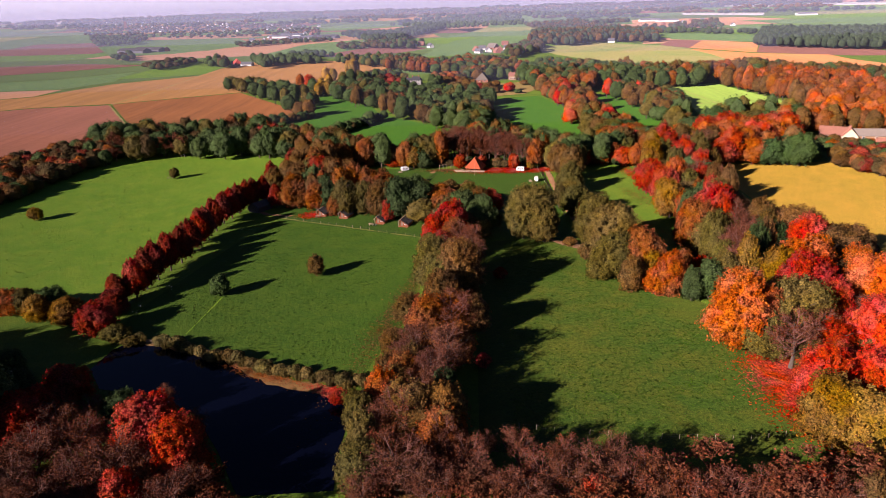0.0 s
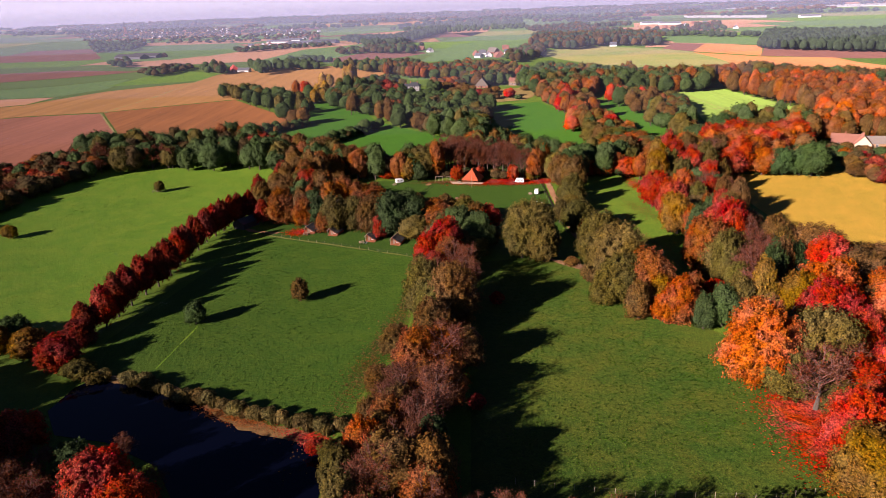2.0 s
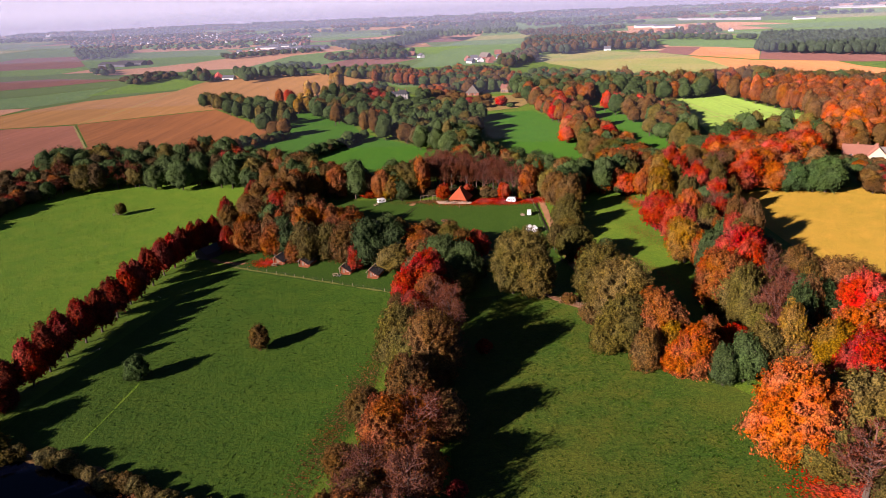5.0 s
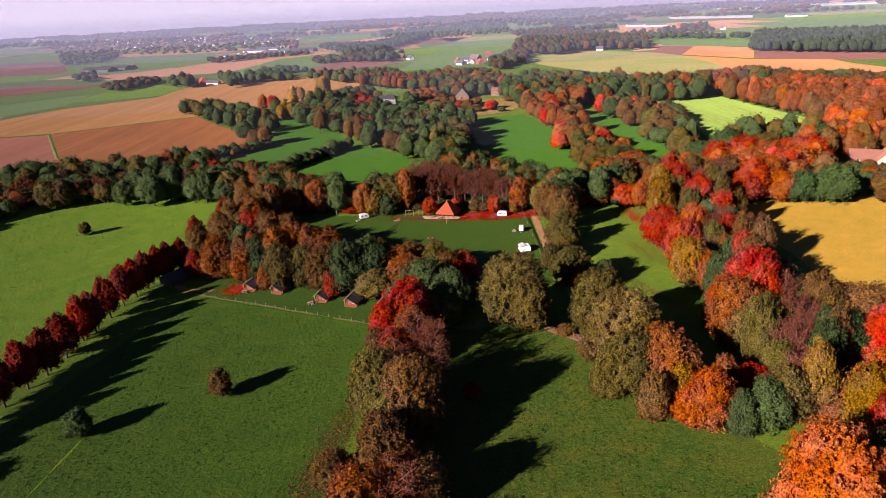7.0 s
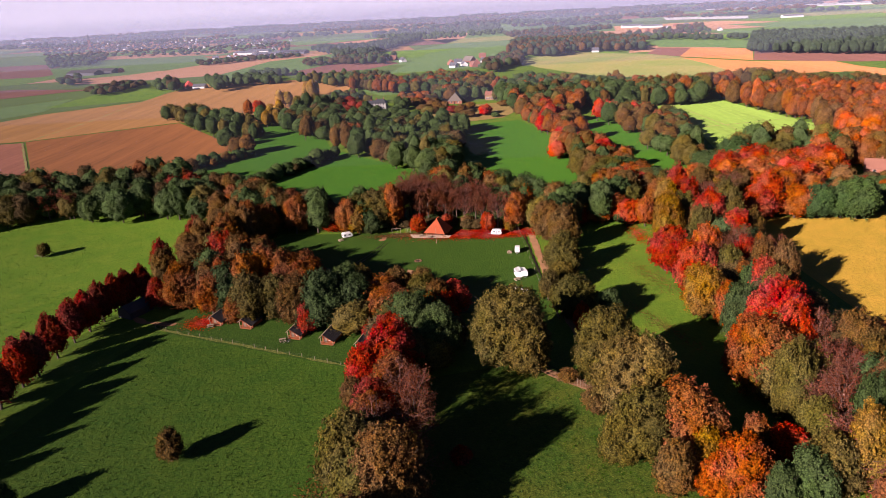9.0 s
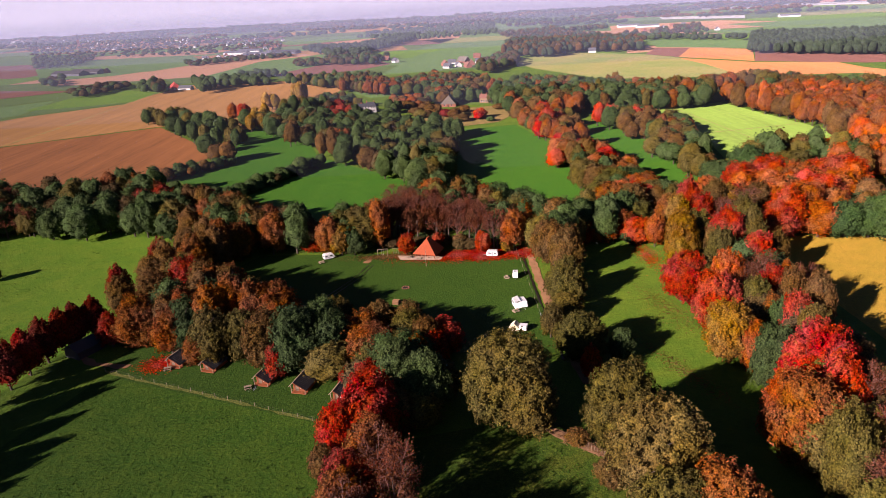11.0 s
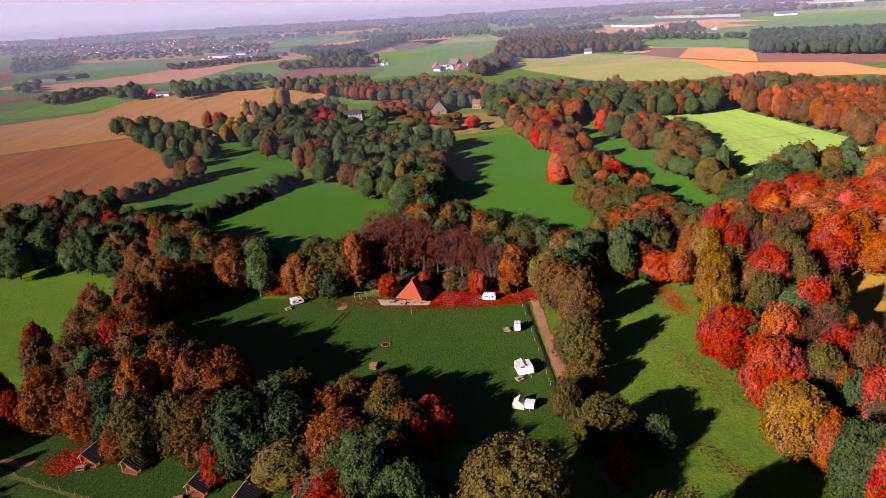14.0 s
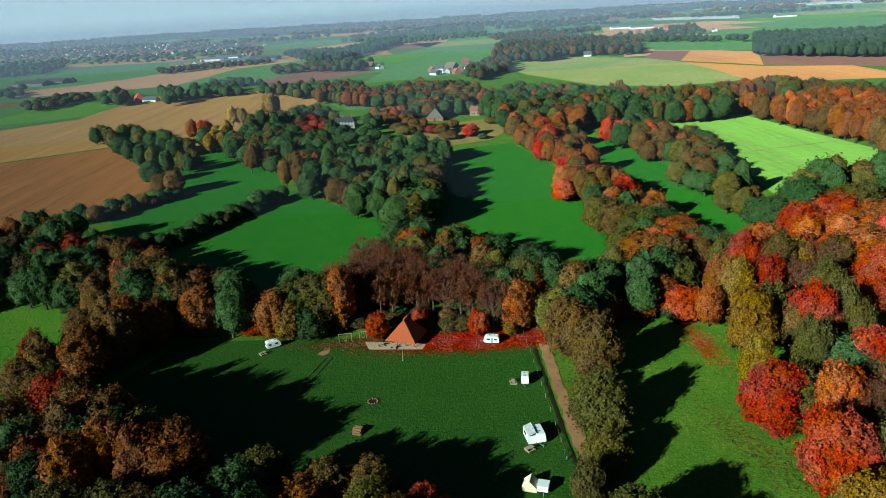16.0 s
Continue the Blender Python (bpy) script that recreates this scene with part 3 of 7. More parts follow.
sheet("stubble_field", [(-318.1, 623.8), (-220.4, 683.5), (-135.1, 556.5), (-150.0, 519.0), (-160.0, 488.0), (-196.0, 478.0), (-244.5, 470.0), (-256.8, 520.3)], 0.119, STUBBLE, "brown maize stubble field with drill rows", category="field")
sheet("tan_field", [(-536.9, 579.3), (-452.9, 676.2), (-428.2, 691.1), (-419.5, 727.0), (-395.2, 788.5), (-323.6, 856.3), (-322.0, 936.1), (-311.1, 1029.0), (-130.0, 1010.0), (-96.0, 950.0), (-100.0, 870.0), (-115.0, 800.0), (-120.0, 700.0), (-150.0, 640.0), (-221.7, 687.8), (-318.7, 627.3), (-383.8, 615.2), (-505.3, 543.2)], 0.122, TAN, "tan harvested field beside the grove", category="field")
sheet("clay_strip", [(-572.8, 620.4), (-494.5, 741.8), (-430.5, 747.2), (-430.9, 695.6), (-455.7, 680.5), (-539.7, 582.6)], 0.125, CLAY, "narrow clay strip", category="field")
sheet("pasture_strip", [(-625.2, 680.4), (-552.7, 833.7), (-496.5, 855.2), (-432.0, 929.3), (-406.4, 812.1), (-433.3, 752.4), (-497.8, 747.0), (-576.0, 624.1)], 0.128, PASTURE, "light green pasture strip", category="field")
sheet("crop_strip", [(-688.4, 752.7), (-606.5, 918.6), (-536.9, 956.3), (-455.6, 1019.7), (-327.0, 975.4), (-323.7, 936.5), (-329.8, 864.0), (-397.1, 799.3), (-435.6, 937.3), (-500.2, 862.0), (-556.8, 840.2), (-629.1, 684.8)], 0.131, CROP, "dark green winter crop strip", category="field")
sheet("redbrown_strip", [(-796.0, 875.8), (-697.2, 1061.8), (-598.2, 1086.6), (-459.7, 1029.2), (-541.5, 964.8), (-611.4, 926.4), (-693.1, 758.1)], 0.134, PLOUGH, "red-brown ploughed strip", category="field")
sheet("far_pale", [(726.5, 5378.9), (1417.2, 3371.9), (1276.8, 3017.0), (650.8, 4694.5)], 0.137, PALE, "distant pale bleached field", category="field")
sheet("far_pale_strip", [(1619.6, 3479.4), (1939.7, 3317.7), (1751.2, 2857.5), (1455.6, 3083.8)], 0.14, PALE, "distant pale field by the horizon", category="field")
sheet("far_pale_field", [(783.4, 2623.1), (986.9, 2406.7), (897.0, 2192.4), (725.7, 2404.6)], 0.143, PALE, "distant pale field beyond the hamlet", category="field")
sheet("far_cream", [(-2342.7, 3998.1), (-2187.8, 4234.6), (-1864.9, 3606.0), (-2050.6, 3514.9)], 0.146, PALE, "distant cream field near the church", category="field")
sheet("farm_pasture", [(-421.4, 947.5), (-404.5, 1022.8), (-328.5, 962.3), (-321.4, 876.4), (-370.4, 851.6), (-420.6, 840.4)], 0.149, LIGHT, "green pasture below the red-roofed farm", category="field")
sheet("scrub_ground", [(-14.9, 675.9), (9.5, 698.7), (57.1, 712.6), (66.1, 663.2), (48.8, 626.2), (22.8, 615.5), (-6.4, 650.9)], 0.152, DRYLAND, "dry brown scrub ground before the old barn", category="field")


# woodland round the pond and the near meadow
tree(-96.6, 120.4, 14, 6.4, "crimson")
tree(-96.1, 126.7, 12, 4.4, "crimson")
tree(-96.1, 139.0, 10, 5.0, "red")
tree(-80.0, 130.5, 9, 4.6, "green")
tree(-68.8, 119.0, 15, 6.6, "crimson")
tree(-59.9, 110.0, 15, 5.7, "red")
tree(-69.7, 106.6, 15, 7.0, "bare", "bare")
tree(-75.6, 104.4, 15, 5.6, "bare", "bare")
tree(-87.0, 111.7, 14, 6.0, "bare", "bare")
tree(-85.4, 102.3, 14, 5.5, "bare", "bare")
tree(-65.9, 100.6, 12, 4.2, "red")
tree(-57.2, 99.8, 13, 4.8, "bare", "bare")
tree(-53.8, 103.3, 12, 3.7, "bare", "bare")
tree(-83.5, 108.5, 7, 2.0, "gold")
tree(-79.5, 98.7, 13, 4.8, "bare", "bare")
tree(-79.8, 115.9, 13, 5.5, "bare", "bare")
tree(-115.9, 149.1, 8, 3.4, "green")
tree(-107.6, 139.1, 9, 4.0, "green")
tree(-89.0, 122.6, 12, 5.0, "bare", "bare")
tree(-64.6, 105.7, 13, 5.0, "bare", "bare")
tree(-72.6, 98.0, 12, 4.8, "bare", "bare")
tree(-86.0, 129.3, 9, 3.8, "bare", "bare")
tree(-101.6, 117.7, 14, 6.2, "crimson")
tree(-91.0, 103.1, 13, 5.6, "bare", "bare")
tree(-57.8, 112.8, 11, 4.0, "bare", "bare")
tree(-63.1, 123.7, 9, 3.6, "bare", "bare")
tree(-72.6, 134.2, 8, 3.1, "bare", "bare")
tree(-147.3, 187.6, 8, 5.3, "orange")
tree(-139.6, 187.3, 8, 5.0, "orange")
tree(-135.0, 187.9, 8, 4.2, "olive")
tree(-128.8, 182.9, 8, 4.1, "gold")
tree(-128.0, 188.8, 8, 4.7, "green")
tree(-118.9, 180.7, 8, 4.6, "gold")
tree(-107.6, 172.9, 9, 5.3, "crimson")
tree(-108.2, 185.9, 8, 4.1, "maroon")
tree(-155.7, 190.0, 8, 5.3, "olive")
tree(-99.9, 169.0, 4.5, 3.7, "olive", "bush")
tree(-94.5, 166.4, 2.4, 2.6, "olive", "bush")
tree(-106.9, 175.1, 2.4, 2.3, "olive", "bush")
REEDS = [(-94.0, 168.6), (-86.6, 165.8), (-82.4, 164.6), (-78.7, 162.6), (-74.1, 160.0), (-70.2, 158.4), (-66.9, 157.6), (-63.8, 156.4), (-59.6, 154.0), (-55.8, 152.2), (-52.0, 151.0), (-48.5, 149.8), (-44.7, 148.2), (-40.5, 146.8), (-36.4, 145.4), (-32.5, 146.0)]
for i, (rx, ry) in enumerate(REEDS):
    tree(rx, ry, 2.3 + 0.9 * ((i * 7) % 5) / 4, 1.5 + 0.9 * ((i * 3) % 4) / 3, "reed", "bush", "reeds of the pond")
    tree(rx + 1.6, ry - 1.5, 2.1, 1.1, "reed", "reed", "reeds of the pond")

# row of slim maroon trees between the pastures
tree(-110.3, 191.8, 10, 4.2, "maroon", "cone")
tree(-106.7, 196.3, 13, 4.5, "crimson", "cone")
tree(-106.5, 203.5, 13, 4.4, "maroon", "cone")
tree(-106.1, 211.1, 13, 4.5, "maroon", "cone")
tree(-105.3, 219.2, 13, 4.7, "crimson", "cone")
tree(-104.0, 225.7, 13, 4.6, "maroon", "cone")
tree(-103.9, 234.9, 13, 4.7, "maroon", "cone")
tree(-104.2, 244.9, 13, 4.7, "crimson", "cone")
tree(-103.0, 250.1, 13, 4.5, "maroon", "cone")
tree(-103.3, 259.8, 13, 4.4, "maroon", "cone")
tree(-103.1, 268.7, 13, 4.5, "maroon", "cone")
tree(-102.1, 275.6, 13, 4.3, "crimson", "cone")
tree(-100.8, 282.1, 13, 4.4, "maroon", "cone")
tree(-99.1, 287.9, 13, 4.2, "maroon", "cone")
tree(-96.9, 292.1, 13, 4.2, "maroon", "cone")
tree(-94.4, 295.5, 13, 4.0, "maroon", "cone")
tree(-94.9, 316.4, 14, 4.6, "maroon", "cone")
tree(-87.1, 289.6, 10, 4.2, "crimson", "cone")

# tree row between the two near meadows
tree(-11.8, 238.4, 18, 6.6, "crimson")
tree(-8.5, 223.3, 15, 6.0, "bare", "bare")
tree(-15.2, 217.8, 11, 4.4, "rust")
tree(-15.8, 199.7, 18, 6.5, "olive")
tree(-9.0, 192.5, 18, 7.3, "brown")
tree(-13.2, 180.2, 15, 5.9, "brown")
tree(-10.8, 165.6, 16, 6.4, "bare", "bare")
tree(-17.6, 164.1, 14, 5.5, "rust")
tree(-19.3, 151.4, 14, 5.5, "bare", "bare")
tree(-12.0, 147.5, 16, 5.8, "bare", "bare")
tree(-21.6, 145.6, 12, 4.5, "bare", "bare")
tree(-21.7, 140.7, 11, 4.8, "rust")
tree(-14.9, 138.4, 15, 4.7, "bare", "bare")
tree(-24.8, 130.8, 13, 4.5, "orange")
tree(-18.0, 128.3, 15, 4.4, "bare", "bare")
tree(-28.7, 125.4, 11, 3.6, "olive")
tree(-27.0, 116.9, 12, 3.7, "olive")
tree(-21.3, 120.3, 15, 5.9, "bare", "bare")
tree(-26.4, 108.5, 12, 4.5, "olive")
tree(-20.0, 104.9, 16, 6.8, "bare", "bare")
tree(-15.5, 102.6, 15, 4.8, "bare", "bare")
tree(-25.3, 100.0, 12, 3.6, "bare", "bare")
tree(-12.5, 113.7, 14, 3.3, "bare", "bare")
tree(-11.6, 135.5, 10, 3.1, "green")
tree(-12.7, 101.9, 13, 4.2, "bare", "bare")
tree(-7.9, 108.6, 13, 4.5, "bare", "bare")
tree(-3.5, 152.0, 4, 2.0, "crimson", "bush")
tree(3.6, 206.5, 4, 2.2, "crimson", "bush")
tree(-35.6, 137.6, 3, 2.2, "crimson", "bush")
tree(-25.3, 142.8, 9, 3.2, "brown")
tree(-24.8, 158.8, 8, 3.6, "brown")
tree(-22.5, 177.3, 9, 3.9, "brown")

# brown and half-bare trees in front
tree(-7.0, 104.8, 12, 5.6, "bare", "bare")
tree(-1.0, 101.1, 12, 4.8, "bare", "bare")
tree(5.0, 104.6, 12, 5.5, "bare", "bare")
tree(9.1, 103.1, 12, 5.5, "bare", "bare")
tree(14.7, 105.2, 12, 6.2, "bare", "bare")
tree(9.6, 109.9, 12, 3.8, "bare", "bare")
tree(19.5, 101.5, 12, 4.8, "bare", "bare")
tree(25.1, 101.4, 12, 4.8, "bare", "bare")
tree(30.1, 99.9, 12, 5.3, "bare", "bare")
tree(35.1, 98.5, 12, 4.6, "bare", "bare")
tree(40.5, 99.8, 12, 3.5, "bare", "bare")
tree(45.5, 101.0, 8, 1.8, "orange")
tree(50.1, 101.3, 10, 3.6, "crimson")
tree(53.2, 98.2, 12, 3.5, "bare", "bare")
tree(57.0, 97.8, 12, 3.4, "brown")
tree(-4.2, 115.1, 9, 2.7, "bare", "bare")
tree(1.8, 112.5, 12, 3.9, "bare", "bare")
tree(18.5, 109.8, 12, 3.8, "bare", "bare")
tree(23.6, 106.5, 12, 3.7, "bare", "bare")
tree(1.7, 99.7, 12, 5.3, "bare", "bare")
tree(13.0, 100.5, 9, 3.0, "red")
tree(26.6, 97.3, 12, 5.2, "bare", "bare")

# wood on the far side of the near meadow
tree(61.4, 161.9, 21, 9.0, "orange")
tree(86.3, 188.1, 20, 8.8, "orange")
tree(97.0, 206.4, 18, 8.1, "red")
tree(80.0, 172.2, 19, 8.1, "crimson")
tree(84.4, 165.0, 17, 4.1, "crimson")
tree(72.2, 161.9, 17, 8.8, "olive")
tree(63.9, 156.0, 12, 5.5, "olive")
tree(67.8, 150.1, 16, 7.8, "bare", "bare")
tree(75.3, 154.5, 15, 6.1, "bare", "bare")
tree(76.4, 149.5, 13, 5.6, "red")
tree(72.2, 146.9, 9, 4.4, "olive")
tree(67.1, 132.8, 14, 7.3, "red")
tree(62.5, 120.2, 15, 6.6, "gold")
tree(98.9, 181.0, 19, 4.9, "orange")
tree(77.8, 212.5, 16, 8.4, "bare", "bare")
tree(86.2, 210.1, 16, 7.3, "green")
tree(99.1, 219.9, 17, 9.8, "brown")
tree(101.7, 199.8, 16, 8.9, "brown")
tree(111.4, 207.6, 9.9, 7.2, "maroon")
tree(98.8, 172.5, 18, 8.5, "orange")
tree(87.3, 151.2, 16, 8.2, "red")
tree(73.9, 221.8, 15, 7.7, "olive")
tree(71.7, 232.9, 14, 5.8, "brown")
tree(74.4, 196.0, 15, 6.8, "bare", "bare")
tree(98.7, 233.9, 15, 8.1, "bare", "bare")
tree(110.2, 228.6, 9.3, 7.9, "crimson")
tree(117.5, 222.9, 9.3, 8.8, "brown")
tree(116.2, 203.8, 9.3, 8.0, "bare", "bare")
tree(76.8, 130.3, 15, 7.8, "red")
tree(68.3, 115.2, 15, 6.9, "gold")
tree(124.6, 202.6, 9.9, 9.0, "olive")
tree(111.9, 174.4, 9.9, 9.4, "brown")
tree(95.2, 179.6, 15, 5.3, "brown")
tree(79.2, 161.7, 14, 4.0, "bare", "bare")
tree(67.3, 192.7, 14, 4.8, "olive")
tree(91.2, 161.5, 15, 6.4, "bare", "bare")
tree(79.5, 183.2, 18, 5.4, "gold")
tree(62.1, 189.6, 12, 4.3, "green")
tree(52.5, 193.3, 14, 5.3, "orange")
tree(47.9, 193.5, 9, 3.8, "orange")
tree(58.8, 203.6, 10, 2.7, "rust")
tree(46.7, 204.0, 17, 6.4, "rust")
tree(41.8, 195.6, 12, 3.8, "brown")
tree(47.6, 199.3, 12, 3.3, "gold")
tree(40.5, 219.3, 19, 8.6, "olive")
tree(38.0, 207.4, 15, 6.9, "olive")
tree(37.5, 232.1, 19, 7.4, "olive")
tree(38.1, 228.5, 15, 4.8, "olive")
tree(17.6, 246.6, 19, 9.5, "olive")
tree(21.3, 240.0, 16, 6.0, "olive")
tree(14.2, 244.3, 16, 5.4, "olive")
tree(33.5, 223.4, 6, 3.1, "brown")
tree(34.4, 205.5, 10, 4.1, "olive")
tree(30.2, 235.8, 3, 2.6, "brown", "bush")
tree(56.9, 188.5, 11, 3.0, "green")

# trees behind the cabins and round the camp meadow
tree(-93.0, 312.2, 14, 4.1, "brown")
tree(-78.3, 289.8, 16, 6.6, "rust")
tree(-78.8, 304.5, 16, 5.9, "brown")
tree(-81.7, 321.0, 15, 5.6, "brown")
tree(-90.5, 336.9, 16, 4.0, "maroon")
tree(-71.7, 311.0, 18, 6.0, "crimson")
tree(-64.5, 307.0, 18, 5.5, "brown")
tree(-57.0, 303.5, 18, 5.5, "rust")
tree(-76.5, 317.0, 17, 4.6, "olive")
tree(-79.5, 336.9, 16, 6.5, "rust")
tree(-74.0, 346.0, 16, 6.2, "brown")
tree(-68.9, 355.2, 16, 6.6, "rust")
tree(-62.0, 364.0, 16, 6.2, "brown")
tree(-79.1, 384.9, 18, 7.9, "brown")
tree(-63.7, 285.7, 16, 6.0, "green")
tree(-68.6, 283.9, 13, 5.4, "rust")
tree(-55.3, 278.2, 16, 5.2, "olive")
tree(-55.6, 298.9, 16, 5.7, "green")
tree(-62.4, 297.3, 16, 6.8, "green")
tree(-47.2, 279.8, 14, 4.7, "olive")
tree(-43.1, 293.3, 16, 7.3, "rust")
tree(-41.1, 272.4, 16, 6.1, "brown")
tree(-31.7, 272.0, 17, 7.1, "green")
tree(-27.4, 278.6, 17, 6.4, "green")
tree(-24.6, 271.8, 15, 5.4, "green")
tree(-23.7, 288.8, 12.2, 4.4, "olive")
tree(-17.5, 276.4, 12.9, 8.3, "rust")
tree(-12.7, 283.6, 12.9, 5.3, "brown")
tree(-5.5, 282.8, 12.2, 5.3, "brown")
tree(-5.8, 262.6, 12.2, 8.2, "green")
tree(3.4, 275.6, 10, 5.2, "red")
tree(-12.8, 264.7, 11.4, 4.9, "olive")
tree(-0.5, 249.9, 16, 5.4, "green")
tree(-12.9, 252.7, 12, 5.1, "crimson")
tree(-19.1, 262.2, 6, 2.7, "crimson")
tree(-12.0, 241.3, 14, 4.3, "rust")
tree(-6.0, 241.4, 12, 3.5, "brown")
tree(-17.5, 234.9, 14, 4.2, "crimson")
tree(-10.8, 228.3, 14, 5.2, "rust")
tree(-14.3, 221.3, 12, 4.6, "maroon")
tree(-13.2, 209.7, 15, 5.6, "bare", "bare")
tree(-5.3, 208.7, 17, 5.9, "bare", "bare")
tree(-12.7, 193.3, 16, 6.3, "olive")
tree(-6.0, 197.9, 16, 5.8, "bare", "bare")
tree(-7.7, 192.2, 16, 4.3, "olive")
tree(-20.1, 227.6, 9, 2.4, "brown")
tree(-59.9, 277.8, 9, 3.2, "rust")
tree(-4.6, 218.9, 16, 4.5, "bare", "bare")
tree(-21.0, 214.2, 7, 2.2, "brown")
tree(-31.3, 361.7, 16.5, 8.0, "olive")
tree(-32.1, 354.8, 12, 5.1, "gold")
tree(-24.0, 361.9, 17, 8.0, "olive")
tree(-18.1, 372.1, 18, 7.5, "bare", "bare")
tree(-11.2, 375.3, 18, 8.4, "bare", "bare")
tree(-2.9, 381.3, 18, 8.5, "bare", "bare")
tree(5.5, 374.0, 18, 8.3, "bare", "bare")
tree(13.5, 368.8, 18, 8.2, "bare", "bare")
tree(20.9, 364.8, 18, 7.3, "bare", "bare")
tree(27.7, 359.2, 18, 7.2, "bare", "bare")
tree(-7.8, 384.2, 18, 6.3, "bare", "bare")
tree(9.5, 390.6, 16.5, 8.0, "bare", "bare")
tree(-14.5, 395.4, 16.5, 7.3, "bare", "bare")
tree(0.8, 399.6, 16.5, 8.2, "rust")
tree(-6.3, 369.9, 18, 6.7, "bare", "bare")
tree(1.9, 368.3, 18, 6.7, "bare", "bare")
tree(9.8, 362.5, 18, 6.5, "bare", "bare")
tree(17.6, 359.4, 18, 6.5, "bare", "bare")
tree(-14.6, 370.3, 16.5, 6.7, "bare", "bare")
tree(-20.5, 371.4, 16.5, 6.0, "bare", "bare")
tree(22.6, 351.9, 18, 5.6, "bare", "bare")
tree(18.4, 393.9, 16.5, 7.3, "olive")
tree(27.8, 386.9, 16.5, 7.1, "green")
tree(32.4, 361.7, 17, 7.3, "olive")
tree(-8.6, 352.4, 8, 3.4, "red")
tree(2.8, 357.6, 6, 2.6, "crimson")
tree(18.3, 351.0, 8, 3.0, "red")
tree(27.2, 349.6, 5, 2.0, "gold")
tree(35.2, 375.7, 16.5, 6.8, "green")
tree(-43.1, 359.8, 5, 3.8, "crimson")
tree(-27.5, 354.4, 9, 4.3, "green")
tree(39.7, 337.4, 16, 6.2, "brown")
tree(43.5, 324.8, 17, 6.0, "brown")
tree(39.6, 303.7, 15, 5.9, "olive")
tree(38.2, 291.0, 9, 4.4, "olive")
tree(40.0, 314.0, 8, 4.2, "olive")
tree(38.2, 270.2, 13, 5.9, "olive")
tree(47.2, 268.9, 9, 3.1, "green")
tree(50.0, 362.7, 15, 6.5, "green")
tree(43.9, 363.8, 15, 5.5, "olive")
tree(53.7, 351.3, 9, 4.0, "crimson")
tree(57.3, 363.0, 14, 6.6, "green")
tree(37.9, 260.7, 9, 2.5, "red")
tree(31.9, 282.3, 10, 2.9, "olive")
tree(62.3, 357.1, 10, 6.3, "orange")
tree(69.8, 358.9, 10, 6.3, "orange")
tree(74.8, 351.1, 10, 6.1, "red")
tree(71.3, 351.9, 6, 3.1, "green")
tree(79.0, 347.3, 12, 4.3, "orange")
tree(68.2, 366.0, 11, 5.8, "brown")
tree(78.0, 368.1, 12, 5.9, "olive")
tree(-14.6, 268.1, 12.9, 6.4, "rust")
tree(-7.9, 263.9, 12.9, 5.2, "olive")
tree(-3.2, 261.7, 12.9, 3.9, "rust")
tree(-6.2, 276.2, 12.9, 4.7, "olive")
tree(-7.3, 254.3, 17, 4.9, "green")
tree(2.0, 268.8, 9.9, 3.4, "red")
tree(-0.6, 272.1, 12.2, 3.9, "brown")

# long wood between the strip meadow and the yellow field
tree(69.2, 232.6, 17, 4.9, "orange")
tree(71.0, 225.6, 19, 7.0, "rust")
tree(78.9, 232.1, 19, 4.9, "red")
tree(83.9, 232.2, 19, 4.8, "bare", "bare")
tree(81.0, 219.5, 19, 5.2, "bare", "bare")
tree(91.2, 229.4, 19, 4.8, "brown")
tree(89.1, 219.4, 19, 4.5, "brown")
tree(71.5, 216.0, 19, 4.4, "olive")
tree(81.2, 224.0, 13, 3.9, "green")
tree(76.3, 206.8, 19, 4.8, "bare", "bare")
tree(85.4, 215.4, 12, 3.7, "crimson")
tree(79.7, 202.9, 19, 4.0, "green")
tree(74.0, 194.0, 19, 3.7, "gold")
tree(65.5, 202.9, 8, 4.1, "red")
tree(71.4, 206.4, 12, 4.1, "olive")
tree(82.8, 217.0, 19, 4.4, "bare", "bare")
tree(83.6, 206.8, 19, 4.1, "brown")
tree(69.1, 223.8, 12, 3.9, "gold")
tree(71.6, 218.6, 10, 3.0, "olive")
tree(74.0, 203.2, 9, 3.4, "brown")
tree(82.0, 245.9, 19, 8.1, "crimson")
tree(72.7, 301.0, 16, 5.9, "crimson")
tree(81.8, 330.0, 18, 6.0, "gold")
tree(76.4, 313.5, 15, 3.8, "gold")
tree(89.6, 337.4, 18, 5.7, "olive")
tree(96.9, 352.0, 18, 5.6, "crimson")
tree(88.9, 314.7, 18, 5.4, "olive")
tree(96.5, 331.0, 18, 6.1, "crimson")
tree(77.8, 299.2, 15, 4.0, "olive")
tree(82.0, 295.7, 17, 5.2, "orange")
tree(75.5, 281.1, 17, 6.4, "red")
tree(72.6, 265.7, 16, 6.0, "gold")
tree(75.6, 262.0, 13, 3.3, "orange")
tree(98.0, 309.9, 18, 5.6, "crimson")
tree(92.5, 295.3, 18, 6.6, "bare", "bare")
tree(91.3, 285.2, 17, 5.5, "crimson")
tree(84.6, 278.7, 16, 4.4, "olive")
tree(86.8, 271.8, 14, 3.6, "green")
tree(88.5, 267.8, 16, 4.0, "red")
tree(76.7, 253.4, 16, 5.4, "green")
tree(77.9, 249.1, 15, 3.5, "orange")
tree(99.3, 295.4, 14, 2.2, "orange")
tree(92.6, 279.6, 18, 3.7, "brown")
tree(100.4, 287.9, 18, 4.0, "bare", "bare")
tree(105.7, 333.8, 18, 4.3, "olive")
tree(108.8, 347.3, 18, 6.0, "olive")
